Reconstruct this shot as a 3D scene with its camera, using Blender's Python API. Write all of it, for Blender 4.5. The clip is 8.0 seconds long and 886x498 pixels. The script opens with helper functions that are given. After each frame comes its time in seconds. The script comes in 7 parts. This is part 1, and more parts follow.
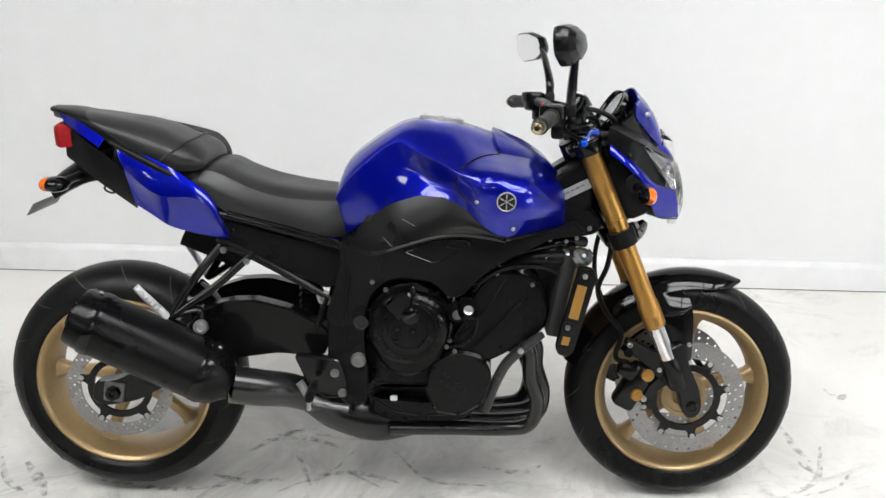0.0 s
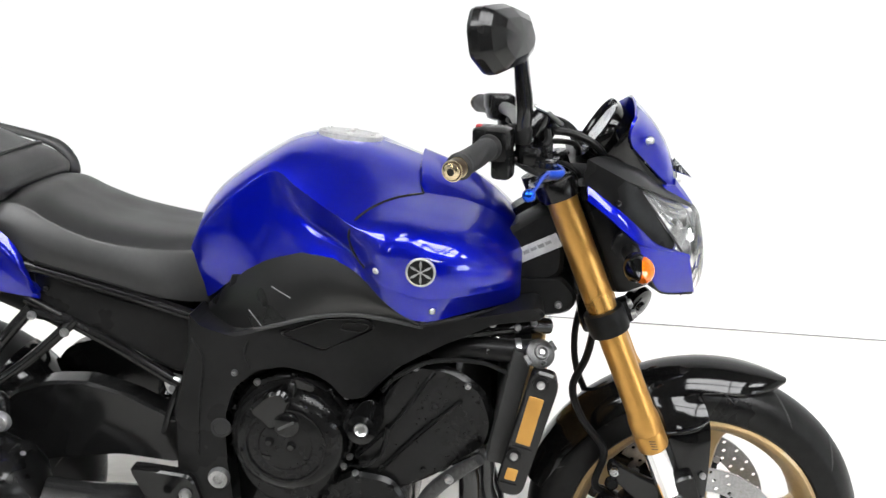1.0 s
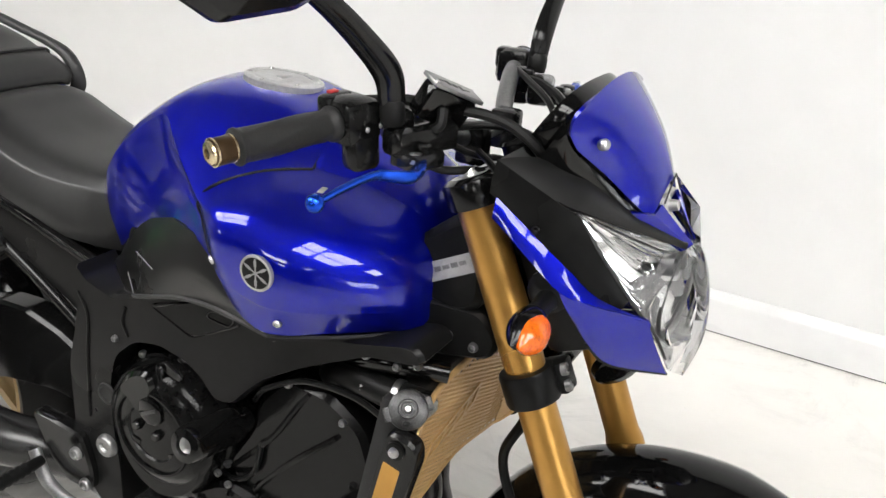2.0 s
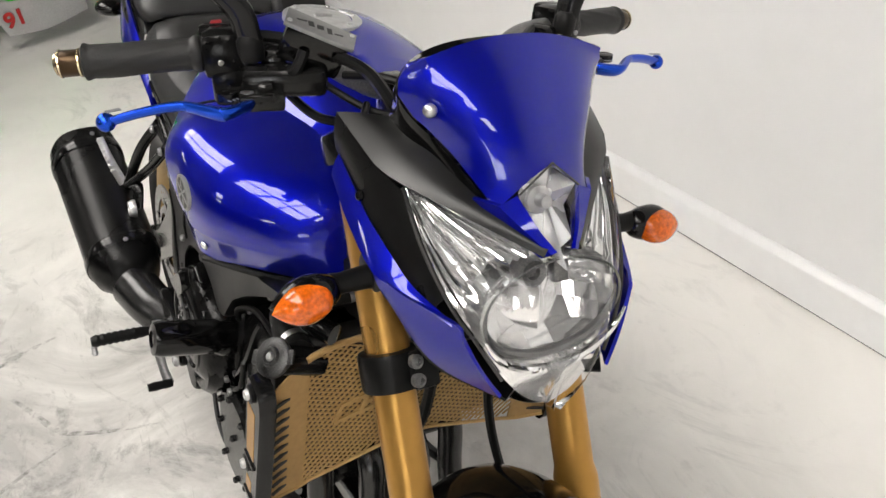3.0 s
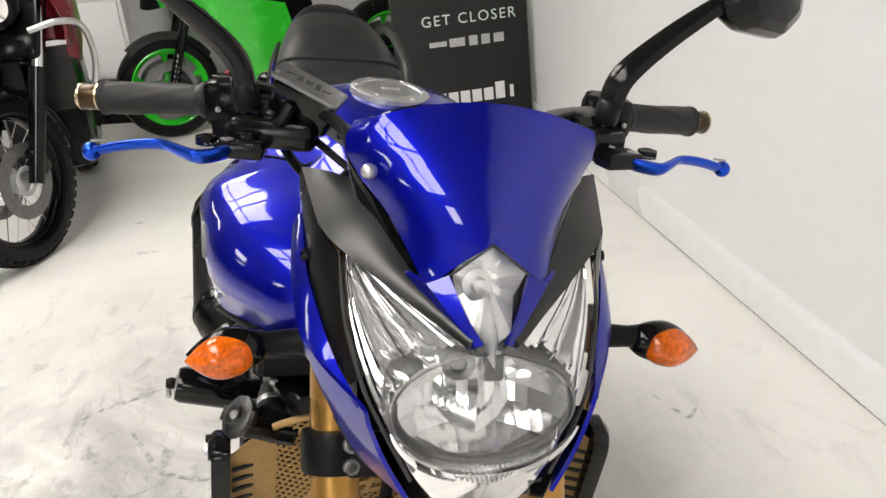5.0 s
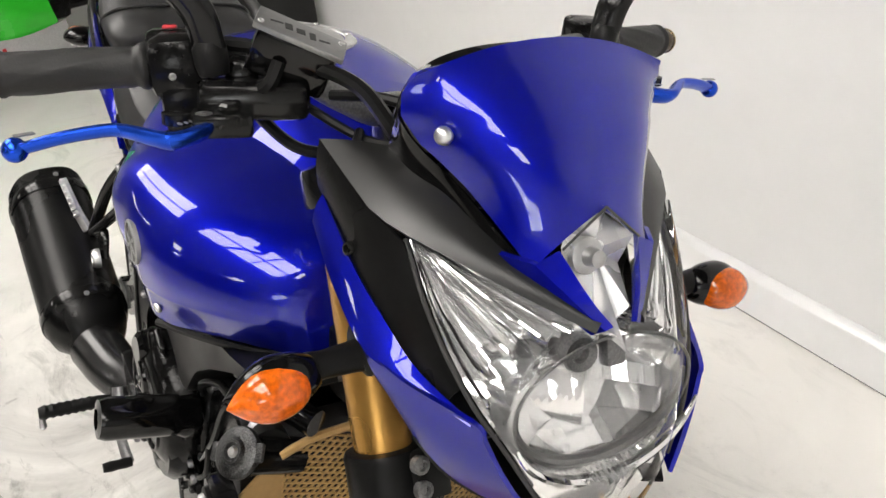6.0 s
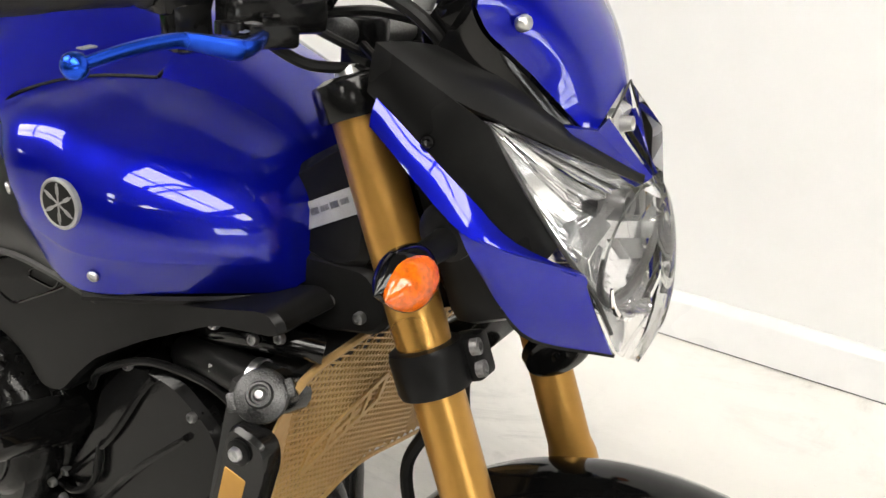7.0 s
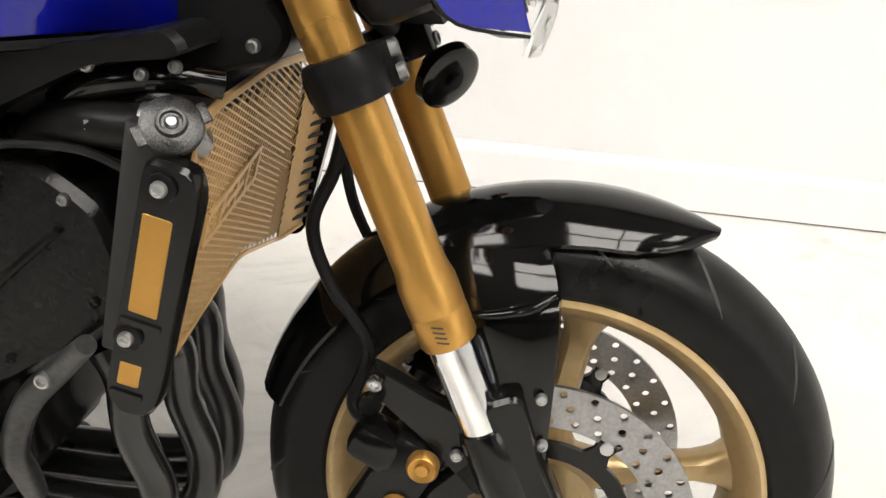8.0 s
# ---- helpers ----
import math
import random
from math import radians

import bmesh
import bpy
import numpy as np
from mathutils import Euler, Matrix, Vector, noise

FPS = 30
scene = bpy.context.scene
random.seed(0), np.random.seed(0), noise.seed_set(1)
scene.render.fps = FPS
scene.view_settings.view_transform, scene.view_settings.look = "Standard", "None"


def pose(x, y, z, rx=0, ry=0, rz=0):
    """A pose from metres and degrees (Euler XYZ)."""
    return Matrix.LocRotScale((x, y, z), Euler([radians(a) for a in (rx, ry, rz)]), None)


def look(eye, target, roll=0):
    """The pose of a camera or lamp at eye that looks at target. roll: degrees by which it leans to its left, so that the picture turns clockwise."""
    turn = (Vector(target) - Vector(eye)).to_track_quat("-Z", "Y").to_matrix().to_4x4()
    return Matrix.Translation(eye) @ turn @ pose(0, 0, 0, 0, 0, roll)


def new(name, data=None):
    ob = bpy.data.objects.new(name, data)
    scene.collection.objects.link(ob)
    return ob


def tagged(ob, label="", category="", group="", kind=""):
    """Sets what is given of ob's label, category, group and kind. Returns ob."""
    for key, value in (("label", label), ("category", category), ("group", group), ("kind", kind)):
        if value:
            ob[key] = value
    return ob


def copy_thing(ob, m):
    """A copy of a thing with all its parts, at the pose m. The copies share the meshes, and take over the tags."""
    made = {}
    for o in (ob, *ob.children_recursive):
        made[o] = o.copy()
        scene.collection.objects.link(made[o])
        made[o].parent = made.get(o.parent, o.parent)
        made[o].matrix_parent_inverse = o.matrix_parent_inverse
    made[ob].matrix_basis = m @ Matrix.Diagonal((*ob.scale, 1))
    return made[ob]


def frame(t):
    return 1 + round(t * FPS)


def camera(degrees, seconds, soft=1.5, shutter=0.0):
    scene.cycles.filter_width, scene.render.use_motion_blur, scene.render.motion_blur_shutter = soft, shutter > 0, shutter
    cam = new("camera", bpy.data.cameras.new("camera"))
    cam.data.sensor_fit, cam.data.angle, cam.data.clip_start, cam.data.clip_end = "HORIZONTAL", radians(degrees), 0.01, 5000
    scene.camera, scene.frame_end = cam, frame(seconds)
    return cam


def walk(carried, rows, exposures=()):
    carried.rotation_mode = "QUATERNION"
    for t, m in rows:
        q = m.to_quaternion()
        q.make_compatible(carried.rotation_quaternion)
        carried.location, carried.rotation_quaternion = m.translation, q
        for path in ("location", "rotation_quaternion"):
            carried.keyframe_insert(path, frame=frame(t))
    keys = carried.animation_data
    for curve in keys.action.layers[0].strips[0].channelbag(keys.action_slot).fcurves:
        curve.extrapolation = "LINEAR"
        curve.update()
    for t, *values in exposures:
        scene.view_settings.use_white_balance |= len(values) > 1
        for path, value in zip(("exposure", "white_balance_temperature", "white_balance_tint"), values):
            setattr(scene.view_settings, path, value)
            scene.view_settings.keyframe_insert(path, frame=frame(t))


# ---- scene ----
cam = camera(53.8, 8.0)
PATH = [
    (0, (0.824, -2.159, 1.211), (0.831, -0.218, 0.728), 0.6),
    (0.4, (0.903, -1.874, 1.203), (0.89, 0.07, 0.734), 0.8),
    (0.5, (0.918, -1.8, 1.211), (0.903, 0.143, 0.736), 0.9),
    (1, (1.095, -1.453, 1.244), (0.952, 0.458, 0.672), 1.5),
    (1.5, (1.359, -1.203, 1.26), (0.891, 0.626, 0.599), 3.3),
    (1.7, (1.437, -1.104, 1.257), (0.836, 0.671, 0.557), 3.8),
    (2.8, (1.894, -0.536, 1.265), (0.453, 0.536, 0.384), 3.4),
    (3, (1.953, -0.454, 1.258), (0.408, 0.454, 0.371), 2.9),
    (3.5, (2.016, -0.308, 1.238), (0.323, 0.317, 0.377), 3.1),
    (4, (2.007, -0.236, 1.228), (0.235, 0.215, 0.418), 5.0),
    (4.2, (2.009, -0.21, 1.225), (0.214, 0.211, 0.45), 5.5),
    (4.5, (2.01, -0.194, 1.227), (0.195, 0.223, 0.498), 5.9),
    (4.7, (2.006, -0.192, 1.225), (0.178, 0.223, 0.528), 5.7),
    (5.8, (1.855, -0.315, 1.189), (0.189, 0.475, 0.415), 3.2),
    (6, (1.785, -0.372, 1.183), (0.201, 0.562, 0.396), 3.3),
    (6.5, (1.663, -0.513, 1.141), (0.347, 0.781, 0.371), 4.0),
    (7, (1.574, -0.699, 1.088), (0.707, 0.966, 0.397), 5.5),
    (7.5, (1.473, -0.753, 0.985), (0.987, 1.062, 0.297), 4.1),
    (8, (1.425, -0.794, 0.871), (1.224, 1.053, 0.131), 3.4),
]
LEANED = pose(0, 0, 0, -10.6, 0, 0)  # the motorcycle leans on its side stand; the rows are in its own upright frame
walk(cam, [(t, LEANED @ look(eye, target, roll)) for t, eye, target, roll in PATH],
     exposures=[(0, -0.24, 6400, 10), (0.5, 0.23, 6400, 10), (1, 0.32, 6400, 10), (1.5, 0.18, 6450, 10), (3, -0.33, 6900, 12), (3.5, -0.25, 6900, 12), (4.5, -0.27, 6900, 12), (5.8, -0.24, 6900, 12), (6.5, -0.25, 6950, 11), (7, -0.03, 7000, 10), (7.5, -0.03, 7000, 11), (8, 0.03, 7000, 11)])

# ---- light ----
world = bpy.data.worlds.new("world")
scene.world = world
world.use_nodes = True
world.node_tree.nodes["Background"].inputs[0].default_value = (0.9, 0.95, 1.0, 1)
world.node_tree.nodes["Background"].inputs[1].default_value = 0.2


# ---- materials ----
def rgb(r, g=None, b=None):
    return (r, r, r, 1) if g is None else (r, g, b, 1)


def material(name, color, rough=0.5, metal=0.0, coat=0.0, vary=0.12, scale=30.0, bump=0.0, bump_scale=300.0,
             wear=0.0, even=False, emit=0.0, transmission=0.0, ior=1.45, spec=0.5):
    """A principled material with colour and gloss varied at two scales and a fine relief."""
    m = bpy.data.materials.new(name)
    m.use_nodes = True
    nt = m.node_tree
    n, l = nt.nodes, nt.links
    p = n["Principled BSDF"]
    p.inputs["Metallic"].default_value = metal
    p.inputs["Coat Weight"].default_value = coat
    p.inputs["Coat Roughness"].default_value = 0.04
    p.inputs["Transmission Weight"].default_value = transmission
    p.inputs["IOR"].default_value = ior
    p.inputs["Specular IOR Level"].default_value = spec
    tc = n.new("ShaderNodeTexCoord")
    big = n.new("ShaderNodeTexNoise")
    big.inputs["Scale"].default_value = scale * 0.25
    big.inputs["Detail"].default_value = 4
    fine = n.new("ShaderNodeTexNoise")
    fine.inputs["Scale"].default_value = scale * 4
    fine.inputs["Detail"].default_value = 3
    for t in (big, fine):
        l.new(tc.outputs["Object"], t.inputs["Vector"])
    mix = n.new("ShaderNodeMath")
    mix.operation = "ADD"
    l.new(big.outputs["Fac"], mix.inputs[0])
    l.new(fine.outputs["Fac"], mix.inputs[1])
    ramp = n.new("ShaderNodeMapRange")
    ramp.inputs[1].default_value, ramp.inputs[2].default_value = 0.7, 1.3
    ramp.inputs[3].default_value, ramp.inputs[4].default_value = 1 - vary, 1 + vary
    l.new(mix.outputs[0], ramp.inputs[0])
    col = n.new("ShaderNodeVectorMath")
    col.operation = "SCALE"
    col.inputs[0].default_value = color[:3]
    l.new(ramp.outputs[0], col.inputs["Scale"])
    l.new(col.outputs[0], p.inputs["Base Color"])
    rr = n.new("ShaderNodeMapRange")
    rr.inputs[1].default_value, rr.inputs[2].default_value = 0.3, 0.7
    rr.inputs[3].default_value, rr.inputs[4].default_value = rough * (1.0 if even else 0.75 - wear), min(1.0, rough * (1.0 if even else 1.25 + wear))
    l.new(big.outputs["Fac"], rr.inputs[0])
    l.new(rr.outputs[0], p.inputs["Roughness"])
    if bump:
        grain = n.new("ShaderNodeTexNoise")
        grain.inputs["Scale"].default_value = bump_scale
        grain.inputs["Detail"].default_value = 2
        l.new(tc.outputs["Object"], grain.inputs["Vector"])
        bp = n.new("ShaderNodeBump")
        bp.inputs["Strength"].default_value = bump
        bp.inputs["Distance"].default_value = 0.001
        l.new(grain.outputs["Fac"], bp.inputs["Height"])
        l.new(bp.outputs[0], p.inputs["Normal"])
    if emit:
        p.inputs["Emission Color"].default_value = color
        p.inputs["Emission Strength"].default_value = emit
    return m


BLUE = material("blue_paint", rgb(0.0012, 0.004, 0.27), 0.36, metal=0.68, coat=1.0, vary=0.05, scale=300, even=True, spec=0.0)
BLUE_ANO = material("blue_anodised", rgb(0.01, 0.07, 0.55), 0.25, metal=0.9, vary=0.08)
GLOSS = material("gloss_black", rgb(0.003), 0.10, coat=0.15, vary=0.2, spec=0.26)
BLACK = material("black_plastic", rgb(0.0060), 0.33, vary=0.25, scale=20, bump=0.10, bump_scale=900, wear=0.1, spec=0.14)
SATIN = material("satin_black_metal", rgb(0.0055), 0.15, vary=0.3, scale=25, bump=0.06, bump_scale=400, wear=0.15, spec=0.30)
ENGINE = material("engine_black", rgb(0.0048), 0.13, vary=0.3, scale=30, bump=0.2, bump_scale=350, wear=0.2, spec=0.17)
PANEL_BLACK = material("matt_black_panel", rgb(0.0028), 0.33, vary=0.12, scale=25, bump=0.08, bump_scale=900, spec=0.60)
REFLECTOR = material("vaporised_reflector", rgb(0.86), 0.10, metal=0.80, vary=0.02)
DARKGREY = material("dark_grey_plastic", rgb(0.022), 0.45, vary=0.15, scale=25, bump=0.15, bump_scale=900, spec=0.4)
LEATHER = material("seat_vinyl", rgb(0.014), 0.40, vary=0.18, scale=25, bump=0.30, bump_scale=700, spec=0.5)
RUBBER = material("tyre_rubber", rgb(0.005), 0.34, vary=0.4, scale=14, bump=0.2, bump_scale=400, wear=0.25, spec=0.17)
GRIP = material("grip_rubber", rgb(0.010), 0.5, vary=0.2, bump=0.3, bump_scale=500, spec=0.4)
RIM = material("gold_wheel_paint", rgb(0.37, 0.26, 0.125), 0.36, metal=0.45, coat=0.3, vary=0.08)
GOLD = material("gold_anodised", rgb(0.42, 0.225, 0.055), 0.34, metal=0.75, vary=0.06, scale=15)
GUARD = material("gold_radiator_guard", rgb(0.47, 0.30, 0.125), 0.42, metal=0.4, vary=0.10)
DISC = material("brushed_brake_disc", rgb(0.33), 0.36, metal=0.95, vary=0.18, scale=60)
ZINC = material("dull_zinc_bolt", rgb(0.26), 0.36, metal=0.9, vary=0.35, scale=200)
STEEL = material("brushed_steel", rgb(0.50), 0.32, metal=1.0, vary=0.12)
ALU = material("cast_aluminium", rgb(0.55), 0.42, metal=0.9, vary=0.15, bump=0.1)
CHROME = material("chrome", rgb(0.85), 0.07, metal=1.0, vary=0.03)
MIRROR = material("mirror_glass", rgb(0.9), 0.01, metal=1.0, vary=0.0)
BRASS = material("brass_bar_end", rgb(0.62, 0.52, 0.34), 0.22, metal=1.0, vary=0.1)
BROWN = material("bronze_bar_end", rgb(0.05, 0.03, 0.015), 0.3, metal=0.8)
AMBER = material("amber_lens", rgb(0.60, 0.105, 0.004), 0.12, coat=0.6, vary=0.45, scale=60, spec=0.3)
REDLENS = material("red_lens", rgb(0.30, 0.008, 0.012), 0.12, coat=0.7)


def thin_clear(name):
    """A thin clear cover: see-through, with a gloss that grows at its edges."""
    m = bpy.data.materials.new(name)
    m.use_nodes = True
    n, l = m.node_tree.nodes, m.node_tree.links
    t, g, mix, fr = n.new("ShaderNodeBsdfTransparent"), n.new("ShaderNodeBsdfGlossy"), n.new("ShaderNodeMixShader"), n.new("ShaderNodeFresnel")
    t.inputs[0].default_value = (0.97, 0.97, 0.97, 1)
    g.inputs["Roughness"].default_value = 0.015
    fr.inputs[0].default_value = 1.32
    l.new(fr.outputs[0], mix.inputs[0])
    l.new(t.outputs[0], mix.inputs[1])
    l.new(g.outputs[0], mix.inputs[2])
    l.new(mix.outputs[0], n["Material Output"].inputs[0])
    return m


LENS = thin_clear("headlight_lens")
WHITE = material("white_label", rgb(0.75), 0.5, vary=0.08)
INK = material("dark_print", rgb(0.03), 0.6)
SILVERPRINT = material("silver_print", rgb(0.30), 0.4, metal=0.6)
RADCORE = material("radiator_core", rgb(0.01), 0.6, bump=0.3)
GREYMETAL = material("dull_grey_metal", rgb(0.19), 0.4, metal=0.8, vary=0.3, scale=120, bump=0.3, bump_scale=500)
HEADER = material("exhaust_black", rgb(0.012), 0.24, metal=0.0, vary=0.3, scale=15, bump=0.08, bump_scale=500, spec=0.62)


def wall_paint():
    m = material("white_wall_paint", rgb(0.80, 0.80, 0.80), 0.45, vary=0.015, scale=3, bump=0.05, bump_scale=250)
    return m


WALL = wall_paint()
PLINTH = material("white_gloss_plinth", rgb(0.80, 0.80, 0.80), 0.32, coat=0.6, vary=0.03, scale=4, bump=0.02, bump_scale=60)
CEIL = material("ceiling_grey", rgb(0.16), 0.8, vary=0.06, scale=4)
FARWALL = material("grey_far_wall", rgb(0.055), 0.7, vary=0.2, scale=2)
PANEL = material("led_panel", rgb(1.0, 1.0, 0.99), 0.5, vary=0.0, emit=14.0)
DAYLIGHT = material("daylight_outside", rgb(0.93, 0.97, 1.0), 0.5, vary=0.0, emit=7.0)


def floor_material():
    """Pale sheet floor with soft grey marbling, streaked dirt, black rubber scuffs and shade painted in round the
    motorcycle.
    """
    m = bpy.data.materials.new("pale_scuffed_floor")
    m.use_nodes = True
    n, l = m.node_tree.nodes, m.node_tree.links
    p = n["Principled BSDF"]
    tc = n.new("ShaderNodeTexCoord")

    def noise_tex(scale, detail, distort=0.0, stretch=(1, 1, 1), rough=0.55):
        mp = n.new("ShaderNodeMapping")
        mp.inputs["Scale"].default_value = stretch
        l.new(tc.outputs["Object"], mp.inputs[0])
        t = n.new("ShaderNodeTexNoise")
        t.inputs["Scale"].default_value, t.inputs["Detail"].default_value = scale, detail
        t.inputs["Distortion"].default_value, t.inputs["Roughness"].default_value = distort, rough
        l.new(mp.outputs[0], t.inputs["Vector"])
        return t.outputs["Fac"]

    def remap(v, a, b, c, d):
        r = n.new("ShaderNodeMapRange")
        r.inputs[1].default_value, r.inputs[2].default_value = a, b
        r.inputs[3].default_value, r.inputs[4].default_value = c, d
        l.new(v, r.inputs[0])
        return r.outputs[0]

    def times(a, b):
        x = n.new("ShaderNodeMath")
        x.operation = "MULTIPLY"
        l.new(a, x.inputs[0])
        l.new(b, x.inputs[1])
        return x.outputs[0]

    clouds = remap(noise_tex(1.3, 7, 1.0), 0.35, 0.65, 0.94, 1.03)
    veins = remap(noise_tex(2.2, 10, 3.0, (1, 1.3, 1), 0.72), 0.53, 0.70, 1.0, 0.5)
    streaks = remap(noise_tex(3.5, 9, 1.8, (0.5, 1.6, 1), 0.75), 0.57, 0.75, 1.0, 0.5)
    scratches = remap(noise_tex(9.0, 8, 2.5, (0.35, 1.5, 1), 0.8), 0.60, 0.72, 1.0, 0.5)
    specks = remap(noise_tex(70, 3), 0.72, 0.80, 1.0, 0.7)
    # dirtiest in front of the stand, where the motorcycle's shade is painted in too
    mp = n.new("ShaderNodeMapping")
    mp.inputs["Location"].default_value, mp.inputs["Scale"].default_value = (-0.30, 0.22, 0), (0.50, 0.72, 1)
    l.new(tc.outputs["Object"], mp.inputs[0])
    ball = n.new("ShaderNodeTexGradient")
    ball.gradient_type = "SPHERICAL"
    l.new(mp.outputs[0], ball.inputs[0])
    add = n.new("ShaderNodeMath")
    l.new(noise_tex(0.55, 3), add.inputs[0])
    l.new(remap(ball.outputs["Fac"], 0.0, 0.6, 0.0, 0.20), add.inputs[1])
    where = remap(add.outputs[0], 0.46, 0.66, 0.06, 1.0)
    # dirt film, darkened further to paint the soft shade under the motorcycle
    film_and_shade = remap(times(remap(ball.outputs["Fac"], 0.0, 0.7, 0.0, 1.0), remap(noise_tex(1.9, 8, 1.5, (1, 1, 1), 0.65), 0.35, 0.6, 0.25, 1.0)), 0.0, 1.0, 1.0, 0.48)
    inv = times(times(veins, streaks), scratches)
    soft = n.new("ShaderNodeMix")
    soft.inputs[2].default_value = 1.0
    l.new(where, soft.inputs[0])
    l.new(inv, soft.inputs[3])
    total = times(times(times(clouds, soft.outputs[0]), specks), film_and_shade)
    col = n.new("ShaderNodeVectorMath")
    col.operation = "SCALE"
    col.inputs[0].default_value = (0.82, 0.80, 0.765)
    l.new(total, col.inputs["Scale"])
    l.new(col.outputs[0], p.inputs["Base Color"])
    l.new(remap(clouds, 0.85, 1.05, 0.42, 0.28), p.inputs["Roughness"])
    bp = n.new("ShaderNodeBump")
    bp.inputs["Strength"].default_value, bp.inputs["Distance"].default_value = 0.08, 0.002
    l.new(noise_tex(45, 4), bp.inputs["Height"])
    l.new(bp.outputs[0], p.inputs["Normal"])
    return m


FLOOR = floor_material()


# ---- mesh helpers ----
def mesh_of(bm, name, mat, smooth=40):
    bmesh.ops.recalc_face_normals(bm, faces=bm.faces)
    me = bpy.data.meshes.new(name)
    bm.to_mesh(me)
    bm.free()
    for m in (mat if isinstance(mat, (list, tuple)) else [mat]):
        me.materials.append(m)
    if smooth:
        me.polygons.foreach_set("use_smooth", [True] * len(me.polygons))
        me.set_sharp_from_angle(angle=radians(smooth))
    return me


def part(name, bm, mat, parent=None, label="", smooth=40):
    ob = new(name, mesh_of(bm, name, mat, smooth))
    if parent:
        ob.parent = parent
    if label:
        tagged(ob, label)
    return ob


def empty(name, m, label, category, group=""):
    ob = new(name)
    ob.empty_display_size = 0.1
    ob.matrix_world = m
    return tagged(ob, label, category, group)


def spline(pts, n):
    """n + 1 points of a smooth curve through pts (tuples of any length), evenly by the corners' index."""
    a = np.array(pts, float)
    out = []
    last = len(a) - 1
    for k in range(n + 1):
        s = k / n * last
        i = min(int(s), last - 1)
        f = s - i
        p1, p2 = a[i], a[i + 1]
        p0 = a[i - 1] if i > 0 else 2 * p1 - p2
        p3 = a[i + 2] if i + 2 <= last else 2 * p2 - p1
        out.append(0.5 * (2 * p1 + (p2 - p0) * f + (2 * p0 - 5 * p1 + 4 * p2 - p3) * f * f + (3 * p1 - p0 - 3 * p2 + p3) * f ** 3))
    return out


def grid(rows, close=False, bm=None, cap=False):
    """Quads between rows of points; close: each row is a ring; cap: fill the first and last ring."""
    bm = bm or bmesh.new()
    v = [[bm.verts.new(p) for p in r] for r in rows]
    n = len(rows[0])
    for a, b in zip(v, v[1:]):
        for i in range(n if close else n - 1):
            j = (i + 1) % n
            bm.faces.new((a[i], a[j], b[j], b[i]))
    if cap:
        bm.faces.new(v[0])
        bm.faces.new(v[-1])
    return bm


def half_loft(sections, nx=28, nr=20, under=0.5):
    """A body symmetric about y = 0 from half sections (x, z_top, (y, z), ...), smooth both ways and closed underneath."""
    rows = []
    fine = spline([[s[0], s[1]] + [c for yz in s[2:] for c in yz] for s in sections], nx)
    for f in fine:
        x, yz = f[0], [(0.0, f[1])] + [(f[i], f[i + 1]) for i in range(2, len(f), 2)]
        half = spline(yz, nr)
        ring = [(x, -p[0], p[1]) for p in half]
        low = half[-1]
        ring += [(x, -low[0] * under, low[1] + 0.004)]
        ring += [(x, -y, z) for _, y, z in ring[:0:-1]]
        rows.append(ring)
    return grid(rows, close=True, cap=True)


def tube(pts, r, seg=10, n=None, bm=None, caps=True, flat=1.0):
    """A round bar along a smooth curve; r: one radius, or one for each corner."""
    n = n or max(1, 5 * (len(pts) - 1))
    rr = r if isinstance(r, (list, tuple)) else [r] * len(pts)
    c = spline([tuple(p) + (q,) for p, q in zip(pts, rr)], n) if len(pts) > 2 else [np.r_[np.array(pts[0]), rr[0]], np.r_[np.array(pts[1]), rr[1]]]
    up = None
    rows = []
    for i, p in enumerate(c):
        d = Vector((c[min(i + 1, len(c) - 1)] - c[max(i - 1, 0)])[:3]).normalized()
        if up is None:
            up = d.orthogonal().normalized()
        up = (up - d * up.dot(d)).normalized()
        side = d.cross(up)
        o = Vector(p[:3])
        rows.append([o + (up * math.cos(a) + side * math.sin(a) * flat) * p[3] for a in (2 * math.pi * k / seg for k in range(seg))])
    return grid(rows, close=True, bm=bm, cap=caps)


def frame_of(o, axis, up=(0, 0, 1)):
    """A matrix at o whose z looks along axis."""
    z = Vector(axis).normalized()
    u = Vector(up)
    if abs(z.dot(u)) > 0.95:
        u = Vector((1, 0, 0))
    x = u.cross(z).normalized()
    y = z.cross(x)
    m = Matrix((x, y, z)).transposed().to_4x4()
    m.translation = o
    return m


def lathe(profile, o, axis, seg=32, bm=None, close=False, cap=True):
    """A turned body: profile of (radius, height) along axis from o."""
    m = frame_of(o, axis)
    rows = [[m @ Vector((r * math.cos(a), r * math.sin(a), h)) for a in (2 * math.pi * k / seg for k in range(seg))] for r, h in profile]
    if close:
        rows.append(rows[0])
    bm = grid(rows, close=True, bm=bm, cap=cap and not close)
    if close:
        bmesh.ops.remove_doubles(bm, verts=bm.verts, dist=1e-6)
    return bm


def rounded(pts, r=0.006, n=3):
    """The outline pts with its corners rounded."""
    out = []
    k = len(pts)
    for i in range(k):
        p, a, b = (Vector(pts[j % k]) for j in (i, i - 1, i + 1))
        ra = min(r, (a - p).length * 0.45)
        rb = min(r, (b - p).length * 0.45)
        s, e = p + (a - p).normalized() * ra, p + (b - p).normalized() * rb
        for j in range(n + 1):
            f = j / n
            out.append(s * (1 - f) ** 2 + p * 2 * f * (1 - f) + e * f * f)
    return out


